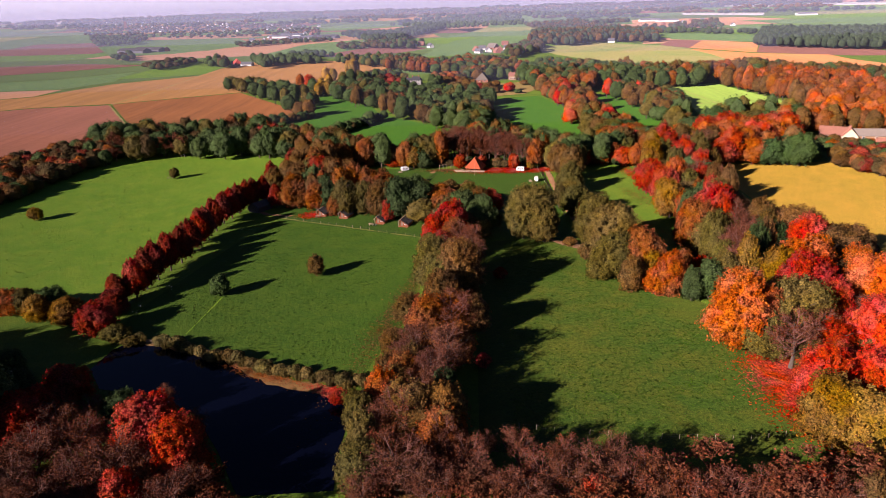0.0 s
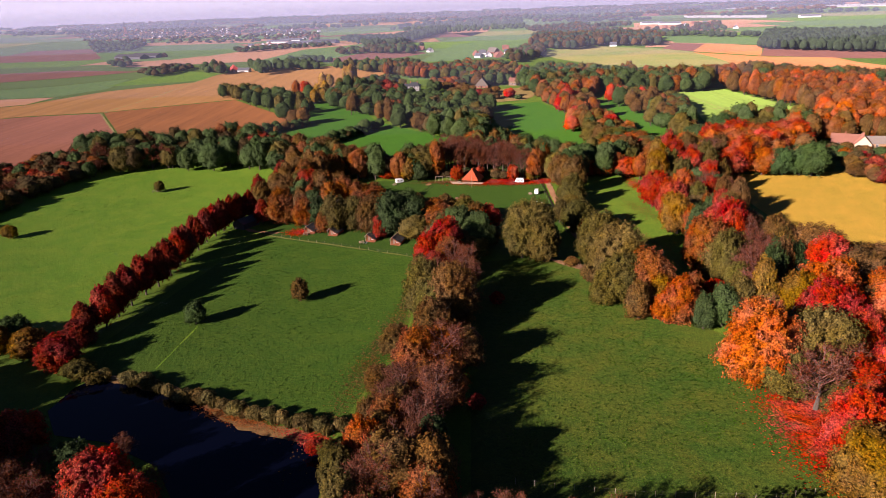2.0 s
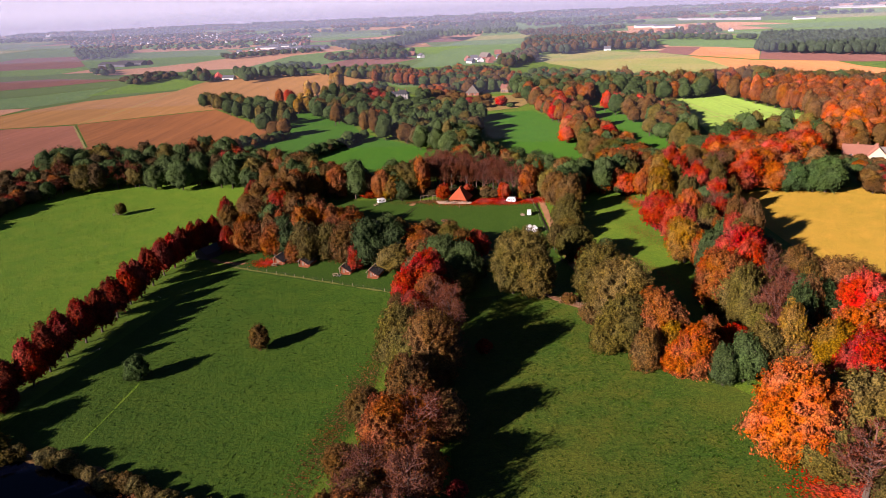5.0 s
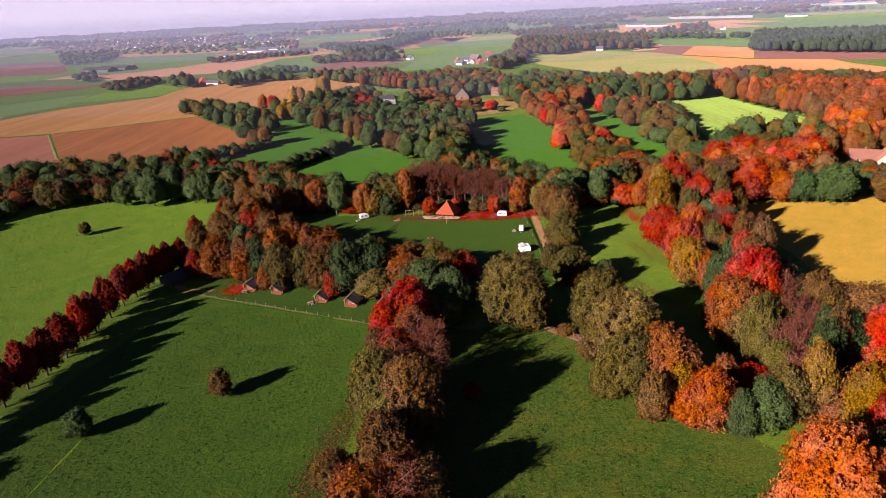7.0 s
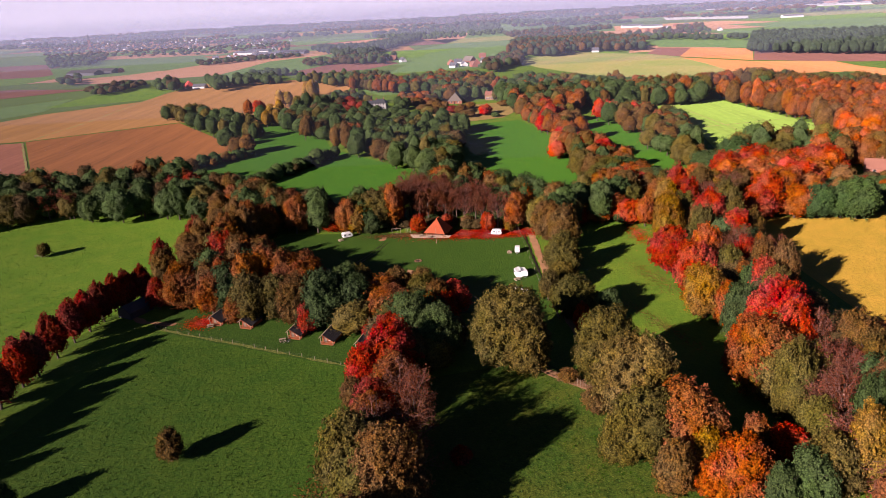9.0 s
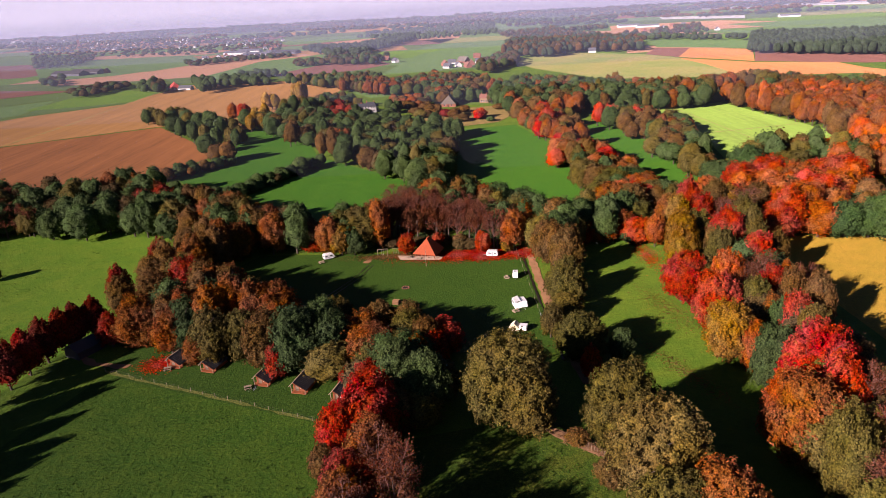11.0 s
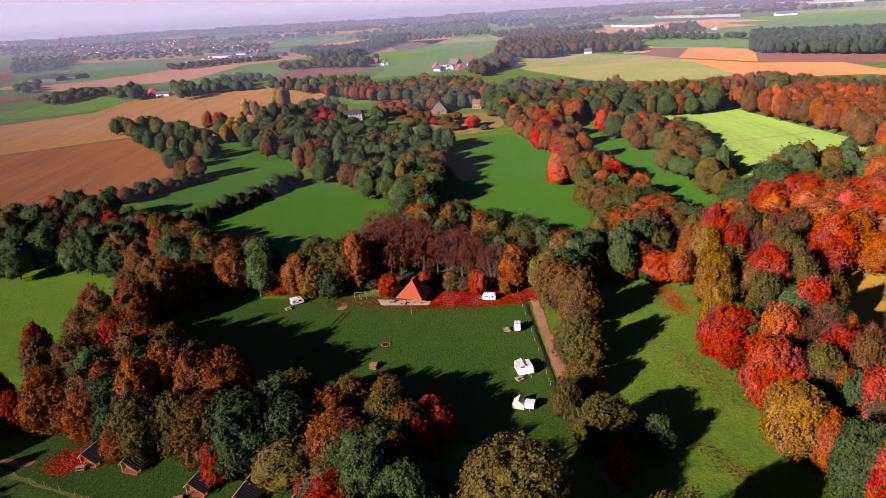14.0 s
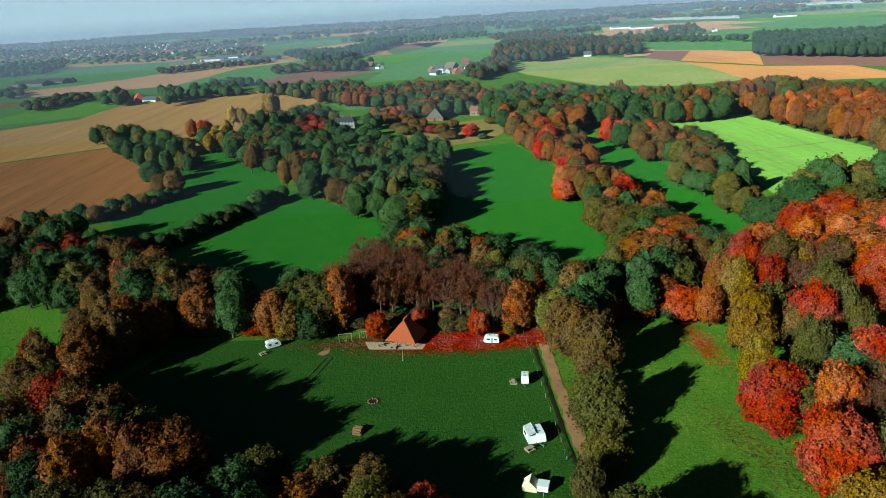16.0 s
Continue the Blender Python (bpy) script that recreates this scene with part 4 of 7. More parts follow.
tree(104.2, 351.2, 18, 5.5, "bare", "bare")
tree(88.4, 350.9, 18, 4.4, "gold")
tree(106.0, 366.9, 18, 5.9, "brown")
tree(99.0, 371.3, 18, 5.7, "crimson")
tree(102.6, 321.9, 18, 4.0, "olive")
tree(97.5, 275.6, 18, 4.3, "brown")
tree(86.6, 257.5, 18, 4.3, "olive")
tree(105.3, 313.2, 16, 3.8, "brown")
tree(121.0, 364.0, 18, 5.9, "brown")
tree(86.8, 361.5, 15, 4.9, "rust")
tree(95.4, 377.4, 15, 5.2, "olive")
tree(87.1, 293.3, 16, 4.1, "bare", "bare")
tree(85.9, 274.4, 14, 3.0, "rust")

# orange wood behind the yellow field
tree(112.6, 388.8, 14, 6.3, "orange")
tree(111.1, 369.6, 18, 7.4, "gold")
tree(117.4, 364.1, 18, 8.7, "bare", "bare")
tree(128.6, 369.9, 18, 8.9, "orange")
tree(121.7, 347.4, 16, 7.6, "red")
tree(135.2, 359.2, 18, 8.6, "orange")
tree(147.1, 369.0, 18, 8.9, "red")
tree(156.5, 374.0, 18, 9.0, "orange")
tree(171.6, 392.2, 18, 9.6, "red")
tree(145.3, 347.2, 14, 7.6, "green")
tree(153.1, 345.8, 14, 6.9, "green")
tree(158.3, 344.4, 18, 8.2, "green")
tree(167.1, 351.7, 9, 5.2, "green")
tree(142.4, 402.4, 18, 9.9, "red")
tree(129.7, 399.4, 18, 8.2, "red")
tree(152.5, 396.5, 18, 8.9, "orange")
tree(163.1, 397.6, 18, 8.1, "red")
tree(126.7, 350.4, 18, 7.0, "red")
tree(163.2, 365.7, 14, 6.6, "green")
tree(174.4, 363.8, 8, 4.8, "green")
tree(137.0, 348.7, 14, 6.9, "orange")
massed(159.0, 441.3, 18, 11.2, "olive")
massed(174.9, 444.8, 18, 11.3, "olive")
massed(187.6, 441.4, 18, 11.2, "olive")
tree(191.9, 425.5, 18, 8.8, "green")
massed(207.2, 440.8, 18, 5.6, "rust")
tree(144.8, 427.6, 18, 8.8, "green")
tree(176.0, 339.9, 6.5, 4.2, "brown")
tree(182.0, 328.0, 8, 4.6, "maroon")
tree(193.6, 370.2, 6, 3.6, "bare", "bare")
tree(190.7, 345.7, 6.5, 4.2, "maroon")
tree(188.0, 318.0, 11, 5.0, "bare", "bare")
tree(197.0, 329.0, 10, 5.2, "rust")
tree(204.0, 340.0, 7, 4.4, "brown")
tree(205.0, 358.0, 7, 4.0, "maroon")

# hedge woods of the northern meadows
massed(68.8, 632.4, 15, 12.2, "brown")
massed(71.4, 601.5, 15, 11.4, "rust")
massed(76.4, 584.3, 15, 12.3, "crimson")
massed(78.6, 552.6, 15, 11.4, "brown")
massed(68.7, 484.5, 15, 6.8, "orange")
massed(66.5, 473.0, 10, 5.6, "red")
massed(75.3, 476.4, 15, 9.8, "brown")
massed(75.3, 453.2, 15, 8.6, "olive")
massed(86.9, 473.4, 15, 8.5, "rust")
massed(88.3, 463.2, 12, 6.9, "crimson")
massed(87.0, 445.7, 12, 7.4, "orange")
tree(69.7, 429.9, 15, 7.8, "olive")
tree(75.1, 423.1, 13, 8.4, "brown")
massed(91.0, 439.0, 12, 8.2, "rust")
tree(81.1, 417.0, 13, 9.1, "olive")
tree(87.8, 417.4, 12, 7.4, "green")
tree(87.8, 405.6, 12, 6.3, "orange")
tree(91.9, 395.8, 12, 7.6, "olive")
tree(97.8, 391.8, 12, 8.2, "green")
tree(71.1, 394.8, 15, 7.5, "olive")
tree(72.8, 383.5, 15, 7.9, "rust")
tree(73.2, 371.1, 15, 7.5, "green")
massed(85.8, 494.0, 12, 7.8, "bare", "bare")
massed(82.1, 519.3, 15, 9.3, "rust")
massed(89.4, 560.0, 13, 9.3, "brown")
massed(87.2, 616.5, 15, 11.8, "crimson")
massed(89.1, 590.2, 13, 10.0, "olive")
tree(94.3, 411.2, 11, 6.5, "rust")
tree(80.2, 379.5, 15, 7.0, "brown")
massed(118.3, 592.6, 15, 10.1, "red")
massed(123.5, 575.4, 15, 12.1, "green")
massed(125.0, 553.7, 15, 10.2, "olive")
massed(139.8, 552.1, 15, 14.0, "rust")
massed(126.8, 540.0, 12, 8.6, "brown")
massed(139.5, 518.5, 15, 12.8, "olive")
massed(139.5, 496.1, 15, 12.0, "green")
massed(124.5, 483.7, 11, 10.5, "green")
massed(130.3, 465.2, 12, 10.9, "green")
massed(127.4, 438.3, 11, 10.0, "olive")
tree(130.3, 422.4, 12, 10.1, "green")
tree(141.2, 427.5, 12, 7.7, "olive")
massed(132.5, 489.6, 15, 9.6, "brown")
massed(140.6, 573.1, 15, 10.7, "red")
massed(137.5, 468.3, 15, 8.0, "green")
massed(158.2, 443.6, 15, 12.9, "olive")
massed(172.6, 449.1, 15, 13.2, "olive")
massed(181.4, 445.0, 15, 13.0, "olive")
tree(153.8, 425.6, 13, 8.5, "olive")
tree(164.0, 425.3, 15, 10.2, "olive")
massed(148.4, 433.2, 13, 7.1, "green")
massed(188.9, 435.9, 15, 14.4, "green")
massed(272.4, 749.2, 15, 17.2, "brown")
massed(293.8, 745.7, 15, 17.1, "dull")
massed(298.1, 714.8, 15, 16.2, "brown")
massed(296.0, 679.8, 15, 15.2, "brown")
massed(296.7, 656.8, 15, 14.5, "dull")
massed(250.3, 740.6, 15, 15.0, "brown")
massed(262.0, 545.8, 15, 15.1, "brown")
massed(259.8, 521.1, 15, 14.1, "brown")
massed(290.2, 609.5, 15, 14.6, "brown")
massed(236.2, 666.8, 18, 10.7, "rust")
massed(235.0, 637.9, 18, 10.7, "rust")
massed(235.1, 619.9, 18, 10.3, "rust")
massed(237.4, 604.8, 18, 10.5, "orange")
massed(240.3, 590.4, 18, 10.1, "rust")
massed(240.3, 573.1, 18, 9.8, "rust")
massed(245.1, 566.4, 18, 10.1, "orange")
massed(243.9, 549.1, 18, 8.8, "rust")
massed(241.7, 529.7, 18, 9.2, "rust")
massed(240.3, 513.5, 18, 10.4, "rust")
massed(240.2, 496.5, 18, 11.0, "orange")
massed(238.4, 477.1, 18, 10.4, "orange")

# wood round the manor and the northern farms
massed(-158.1, 696.4, 14, 10.8, "red")
massed(-132.5, 664.1, 18, 9.6, "yellow")
massed(-145.3, 754.2, 18, 9.0, "yellow")
massed(-127.8, 799.5, 20, 9.6, "yellow")
massed(-132.5, 642.5, 16, 8.7, "gold")
massed(-109.6, 624.9, 16, 10.3, "olive")
massed(-89.5, 574.9, 16, 9.2, "brown")
massed(-96.0, 620.4, 16, 9.3, "olive")
massed(-88.9, 648.7, 16, 10.8, "green")
massed(-68.9, 576.6, 16, 9.2, "green")
massed(-61.5, 534.0, 16, 8.3, "brown")
massed(-56.8, 550.3, 16, 7.9, "orange")
massed(-60.6, 608.7, 16, 9.9, "green")
massed(-46.1, 527.1, 16, 8.1, "green")
massed(-42.2, 568.5, 16, 9.0, "green")
massed(-33.1, 511.4, 16, 7.8, "green")
massed(-33.5, 488.8, 14, 7.3, "brown")
massed(-29.8, 535.6, 16, 8.3, "green")
massed(-20.4, 486.1, 16, 8.2, "green")
massed(-26.0, 563.5, 16, 8.9, "green")
massed(-15.0, 531.4, 16, 9.4, "green")
massed(-11.7, 464.7, 16, 7.7, "green")
massed(-10.6, 494.1, 16, 8.4, "green")
massed(-4.0, 556.8, 16, 10.0, "green")
massed(-2.6, 481.6, 16, 8.1, "green")
massed(-0.4, 514.5, 16, 8.9, "green")
massed(5.3, 569.7, 16, 10.3, "green")
massed(6.0, 460.5, 16, 7.6, "green")
massed(10.8, 524.1, 16, 9.2, "green")
massed(0.3, 445.0, 16, 7.2, "olive")
massed(-6.2, 442.5, 16, 7.1, "green")
massed(13.2, 567.2, 16, 9.0, "green")
massed(-12.7, 584.0, 16, 9.4, "green")
massed(9.5, 472.8, 9, 3.8, "olive")
massed(-83.6, 709.1, 12, 9.9, "maroon")
massed(-68.3, 690.2, 12, 9.6, "maroon")
massed(-94.8, 726.3, 16, 10.2, "green")
massed(-104.8, 710.6, 16, 10.0, "green")
massed(-121.4, 709.0, 16, 9.9, "green")
massed(-23.8, 467.6, 16, 6.2, "green")
massed(-42.7, 546.3, 16, 7.8, "green")
massed(-48.4, 503.9, 16, 6.2, "green")
massed(-35.3, 659.8, 9, 6.6, "green")
massed(-50.9, 641.6, 7, 5.8, "green")
massed(-61.7, 686.3, 11, 6.9, "green")
massed(-30.9, 695.1, 11, 8.1, "green")
massed(-20.6, 726.4, 9, 10.3, "orange")
massed(-30.7, 748.8, 9, 8.9, "brown")
massed(1.4, 692.1, 7, 8.1, "brown")
massed(25.8, 681.3, 6, 5.8, "brown")
massed(36.1, 641.1, 7, 4.9, "red")
massed(55.8, 688.9, 5, 5.9, "brown")
massed(-7.6, 732.9, 9, 8.7, "dull")
massed(-78.1, 730.2, 11, 9.8, "maroon")
massed(54.4, 727.3, 13, 8.6, "green")
massed(37.6, 741.3, 13, 8.8, "green")
massed(24.0, 740.7, 13, 8.8, "green")
massed(1.4, 741.9, 12, 8.8, "green")
massed(63.8, 732.9, 13, 8.7, "dull")
massed(-12.9, 685.8, 6, 6.9, "brown")
massed(43.8, 631.3, 4, 3.8, "green")
massed(-31.7, 635.1, 7, 5.8, "green")
massed(-234.8, 706.7, 14, 9.9, "green")
massed(-216.8, 688.6, 14, 9.5, "green")
massed(-213.7, 706.6, 14, 11.0, "olive")
massed(-193.5, 680.6, 14, 10.4, "green")
massed(-182.0, 676.6, 14, 11.4, "green")
massed(-164.8, 649.4, 14, 9.8, "green")
massed(-152.7, 635.5, 14, 9.6, "green")
massed(-180.2, 631.0, 14, 9.5, "green")
massed(-161.6, 602.2, 14, 8.9, "green")
massed(-149.6, 590.5, 14, 8.7, "green")
massed(-125.2, 533.3, 13, 9.4, "brown")
massed(-143.1, 558.9, 14, 7.2, "green")
massed(-194.2, 643.0, 14, 7.3, "green")
massed(-133.1, 585.6, 14, 7.7, "green")
massed(-163.5, 477.6, 7, 3.5, "green")
massed(-156.2, 480.2, 7, 3.9, "green")
massed(-152.7, 490.8, 8, 4.3, "green")
massed(-142.9, 485.9, 8, 4.3, "brown")
massed(-142.0, 502.6, 7, 3.8, "green")
massed(-136.4, 507.3, 7, 3.9, "green")
massed(-130.1, 509.9, 7, 3.5, "brown")
massed(-124.7, 516.0, 7, 4.3, "green")
massed(-109.4, 440.4, 7, 3.7, "brown")
massed(-105.0, 445.1, 7, 3.8, "green")
massed(-97.1, 441.4, 7, 3.4, "green")
massed(-93.3, 447.7, 7, 3.8, "green")
massed(-89.7, 454.3, 7, 3.6, "green")
massed(-88.0, 464.1, 7, 4.0, "green")
massed(-83.4, 468.8, 7, 3.8, "green")
massed(-80.1, 479.3, 7, 4.2, "green")
massed(-76.0, 484.7, 7, 3.9, "green")
massed(-72.0, 494.0, 9, 4.7, "green")
massed(-68.8, 502.6, 7, 4.2, "green")
massed(-63.3, 508.6, 7, 3.5, "green")
massed(-101.1, 716.6, 9, 14.2, "maroon")
massed(-84.9, 684.4, 9, 13.4, "maroon")
massed(-77.3, 703.6, 10, 13.8, "maroon")
massed(-70.6, 736.0, 12, 11.7, "green")
massed(-107.9, 780.0, 9, 12.6, "dull")
massed(-93.5, 790.9, 9, 12.8, "green")
massed(-34.1, 665.3, 9, 6.7, "green")
massed(-28.5, 650.5, 8, 6.0, "green")
massed(-20.3, 715.8, 8, 10.2, "brown")
massed(-14.9, 755.9, 9, 10.9, "orange")
massed(-7.2, 714.2, 7, 8.5, "brown")
massed(-0.4, 666.7, 7, 7.8, "brown")
massed(15.4, 660.7, 7, 10.3, "maroon")
massed(20.5, 639.4, 6, 7.4, "brown")
massed(37.2, 648.9, 8, 6.0, "red")
massed(-8.4, 666.1, 6, 7.3, "olive")
massed(-55.3, 676.8, 8, 7.9, "green")
massed(-44.0, 643.0, 8, 7.4, "green")
tree(-36.6, 267.9, 9, 3.1, "crimson")
tree(-49.0, 283.0, 4, 1.7, "rust", "bush")

# lone trees in the pastures
tree(-55.0, 211.9, 7.5, 3.0, "brown", "mid")
tree(-81.6, 197.6, 7.0, 3.3, "green", "mid")
tree(-153.1, 345.7, 6.0, 2.5, "olive", "mid")
tree(-185.3, 278.0, 5.5, 3.1, "gold", "bush")

# shaded wood west of the camp meadow
wood([(-76, 290), (-44, 284), (-40, 294), (-52, 301), (-74, 306)], 7.0, 17, "bGRbRo")
wood([(-92, 326), (-86, 328), (-80, 342), (-70, 358), (-58, 374), (-62, 390), (-84, 388), (-88, 350)], 7.0, 15, "RbbGRbo", "far")
wood([(-16.4, 218.7), (-7.8, 237.7), (3.1, 255.1), (0.3, 270.1), (-29.7, 282.1), (-23.4, 258.0), (-10.8, 243.8), (-16.6, 221.0)], 9, 9, "DoB", "far")
wood([(94.5, 341.1), (106.1, 346.8), (99.2, 296.2), (95.8, 261.0), (95.5, 224.3), (81.1, 200.4), (74.0, 216.9), (83.1, 262.5)], 11, 12, "DobBGD", "far")
wood([(64.9, 167.6), (97.0, 217.6), (116.0, 219.0), (123.0, 179.1), (93.5, 124.9), (76.3, 143.6)], 8, 9, "DRbBbmD", "far")
wood([(110.5, 377.5), (135.7, 404.5), (174.0, 403.0), (164.0, 356.0), (152.9, 346.0)], 8.5, 15, "OrROb", "far")
wood([(62.0, 604.0), (86.0, 606.0), (88.0, 470.0), (98.0, 408.0), (93.0, 380.0), (80.0, 378.0), (79.0, 415.0), (75.0, 470.0), (71.0, 530.0)], 8.0, 12, "RobGObRcG", "far")
wood([(-149.1, 660.3), (-92.5, 667.3), (-43.9, 583.4), (-3.9, 550.6), (13.6, 524.5), (7.2, 461.3), (-11.4, 456.9), (-34.8, 501.5), (-93.5, 585.6)], 10, 13, "GoGGGD", "far")
wood([(-27.0, 373.5), (-14.9, 388.2), (6.4, 386.9), (27.4, 356.0), (35.2, 347.1), (34.3, 341.9), (15.1, 354.1), (-3.3, 361.0), (-24.6, 356.6)], 7.0, 17, "BBBBRB", "far")
wood([(-26.3, 107.7), (-23.5, 131.6), (-16.6, 166.3), (-12.9, 201.4), (-6.0, 201.0), (-6.6, 166.0), (-10.6, 133.5), (-11.5, 113.9), (-4.7, 102.8), (-8.5, 98.4), (-23.3, 98.6)], 7, 12, "bRBB", "far")
wood([(-105.3, 119.4), (-96.3, 127.1), (-61.5, 118.5), (-51.0, 103.5), (-46.2, 89.2), (-84.9, 89.6)], 7.5, 10, "B", "far")
wood([(-8.5, 102.9), (9.0, 105.5), (58.6, 99.1), (54.4, 91.6), (-8.5, 92.3)], 7.0, 10, "B", "far")

# belts of mixed trees
wood([(-161.6, 447.4), (-140.2, 458.1), (-100.5, 421.6), (-70.5, 390.6), (-46.6, 372.4), (-26.0, 366.8), (-23.8, 350.9), (-48.5, 354.7), (-74.1, 362.5), (-97.1, 378.6), (-129.4, 391.0)], 8.5, 15, "GGGGRmDoGb", "far")
wood([(-249.5, 447.3), (-161.6, 447.4), (-126.4, 385.8), (-198.0, 388.5)], 9.5, 15, "GGGGDooB", "far")
wood([(-15.5, 396.3), (-4.9, 408.9), (8.7, 415.7), (21.1, 394.9), (29.8, 375.1), (37.7, 362.4), (59.3, 372.2), (72.0, 365.3), (70.7, 356.8), (56.8, 351.1), (44.0, 340.4), (35.2, 347.1), (27.0, 352.1), (6.4, 384.3), (-4.3, 388.8)], 8.5, 16, "GGbGGRoGo", "far")
wood([(-285.0, 305.0), (-262.0, 345.0), (-252.0, 400.0), (-238.0, 456.0), (-198.9, 388.5), (-209.9, 357.3), (-209.0, 300.0), (-224.7, 250.4)], 7.0, 8.5, "DBbRBDGDm", "far")
wood([(124.0, 606.0), (150.0, 640.0), (162.0, 560.0), (146.0, 470.0), (139.0, 470.0), (130.0, 540.0)], 9.0, 12, "GoGGbRG", "far")
wood([(54.6, 782.4), (113.4, 816.3), (165.4, 745.3), (236.4, 708.2), (214.7, 639.2), (174.9, 643.2), (117.9, 641.2), (77.3, 645.2), (57.0, 666.5)], 10.5, 16, "GGGbGoGR", "far")
wood([(-107.3, 939.6), (-54.8, 884.4), (-21.4, 891.6), (13.0, 927.2), (59.8, 846.2), (53.1, 763.6), (10.6, 730.9), (-8.3, 793.7), (-49.1, 813.7), (-95.8, 858.5)], 11, 14, "GGRobD", "far")
wood([(280.2, 766.7), (342.9, 688.1), (381.1, 617.2), (356.8, 587.7), (313.5, 642.0), (273.7, 688.7)], 11, 15, "GbDo", "far")

wood([(247.0, 655.0), (300.0, 650.0), (322.0, 640.0), (318.0, 560.0), (300.0, 470.0), (275.0, 412.0), (240.0, 416.0), (238.0, 475.0), (246.0, 500.0), (251.0, 560.0)], 8.5, 16, "RORRROR", "far")
wood([(-166, 474), (-150, 480), (-122, 512), (-116, 524), (-122, 526), (-140, 508), (-160, 486)], 4.6, 5.0, "GGDGb", "far")
wood([(-112, 436), (-92, 440), (-76, 478), (-62, 504), (-66, 512), (-82, 486), (-98, 452)], 4.6, 5.0, "GGDGG", "far")
wood([(174, 356), (183, 312), (196, 300), (222, 332), (214, 362), (192, 364)], 6.0, 7.0, "bmBRDGb", "far")
wood([(180, 372), (202, 376), (216, 374), (214, 386), (196, 394), (184, 392)], 6.0, 5.0, "GbRDm", "far")
wood([(178, 412), (196, 420), (240, 414), (246, 440), (222, 456), (186, 452)], 8.0, 15, "RORbRO", "far")
wood([(-26, 358), (-6, 359), (8, 356), (30, 353), (30, 362), (0, 368), (-24, 366)], 5.0, 3.6, "DGDbG", "far")
# trees that stand outside the view and shade the pond meadow
wood([(-175, 100), (-120, 95), (-95, 120), (-105, 140), (-150, 150), (-180, 140)], 9.0, 21, "GoBb", "far")
wood([(-150, 55), (-10, 55), (-20, 82), (-90, 88), (-150, 95)], 9.0, 16, "GoBb", "far")
wood([(-8, 70), (60, 70), (90, 105), (70, 112), (-8, 108)], 10.0, 12, "B", "far")

# distant groves, pine woods and village trees
wood([(551.8, 1353.7), (720.3, 1276.7), (860.0, 1198.9), (624.2, 912.0), (520.6, 964.8), (423.9, 1069.9)], 10.5, 16, "P", "speck")
wood([(107.7, 1230.6), (202.1, 1807.7), (309.6, 1992.7), (301.8, 1665.6), (359.4, 1380.5), (315.7, 1188.9), (241.7, 1234.7), (171.5, 1164.5)], 13, 17, "PDbPD", "speck")
wood([(-367.3, 1005.0), (-366.9, 1067.7), (-324.5, 983.7), (-308.3, 909.4)], 11, 12, "GGD", "speck")
wood([(-304.3, 1028.5), (-281.4, 1034.0), (-246.1, 925.4), (-257.5, 912.4)], 11, 14, "G", "speck")
wood([(-282.0, 1052.8), (-217.4, 1042.0), (-196.7, 971.6), (-248.2, 966.2)], 11, 11, "G", "speck")
wood([(-452.3, 994.6), (-415.5, 1075.0), (-386.1, 1025.2), (-399.6, 924.6)], 11, 9, "GDD", "speck")
wood([(-181.8, 974.7), (-115.8, 996.5), (-61.6, 965.4), (-56.1, 897.1), (-99.4, 881.1)], 11, 13, "GGo", "speck")
wood([(-288.6, 1709.3), (-169.2, 1709.5), (-35.2, 2221.8), (-47.9, 1852.3), (-128.8, 1434.4), (-171.6, 1389.6)], 14, 14, "P", "speck")
wood([(-184.4, 1350.5), (-92.5, 1350.4), (-80.2, 1197.1), (-146.9, 1216.1)], 14, 13, "GD", "speck")
wood([(52.7, 998.5), (92.7, 1155.1), (130.3, 1211.2), (120.0, 1095.3), (70.1, 973.6)], 13, 14, "GDD", "speck")
wood([(-3313.0, 5967.3), (-1569.5, 3919.1), (-462.5, 2286.1), (-333.3, 1751.5), (-560.3, 1736.7), (-999.7, 1914.4)], 36, 7, "PPDDb", "speck")
wood([(-227.9, 1293.9), (-160.1, 1308.7), (-73.1, 1334.3), (-69.8, 1283.9), (-151.6, 1249.0), (-206.5, 1229.1)], 13, 11, "GD", "speck")
wood([(-272.3, 1114.5), (-209.2, 1128.4), (-198.2, 1084.6), (-256.4, 1064.1)], 12, 10, "G", "speck")
wood([(-2196.1, 5417.9), (-966.3, 4042.9), (-244.0, 3235.3), (-212.4, 2842.6), (-790.7, 3339.2), (-1690.1, 4207.6)], 22, 12, "PPD", "speck")
wood([(-856.8, 1664.0), (-817.0, 1842.0), (-752.7, 1714.9), (-789.1, 1545.4)], 14, 10, "GD", "speck")
wood([(167.5, 1992.1), (468.4, 2059.9), (438.8, 1927.6), (163.3, 1802.5)], 20, 12, "PD", "speck")
wood([(388.4, 1595.4), (549.0, 1357.8), (526.1, 1303.6), (365.2, 1501.0)], 18, 11, "PG", "speck")
wood([(-937.2, 1804.9), (-863.3, 1844.6), (-699.3, 1556.5), (-768.8, 1509.9)], 18, 12, "G", "speck")
wood([(-576.1, 1172.3), (-576.3, 1229.9), (-517.7, 1128.4), (-525.4, 1083.4)], 14, 10, "GD", "speck")
wood([(380.3, 1607.3), (669.3, 1926.0), (570.4, 1603.5), (370.6, 1386.2)], 28, 12, "GDD", "speck")
wood([(-222.5, 2188.8), (33.0, 2584.6), (220.7, 2586.3), (167.5, 1992.1), (-28.9, 1883.0)], 26, 12, "G", "speck")
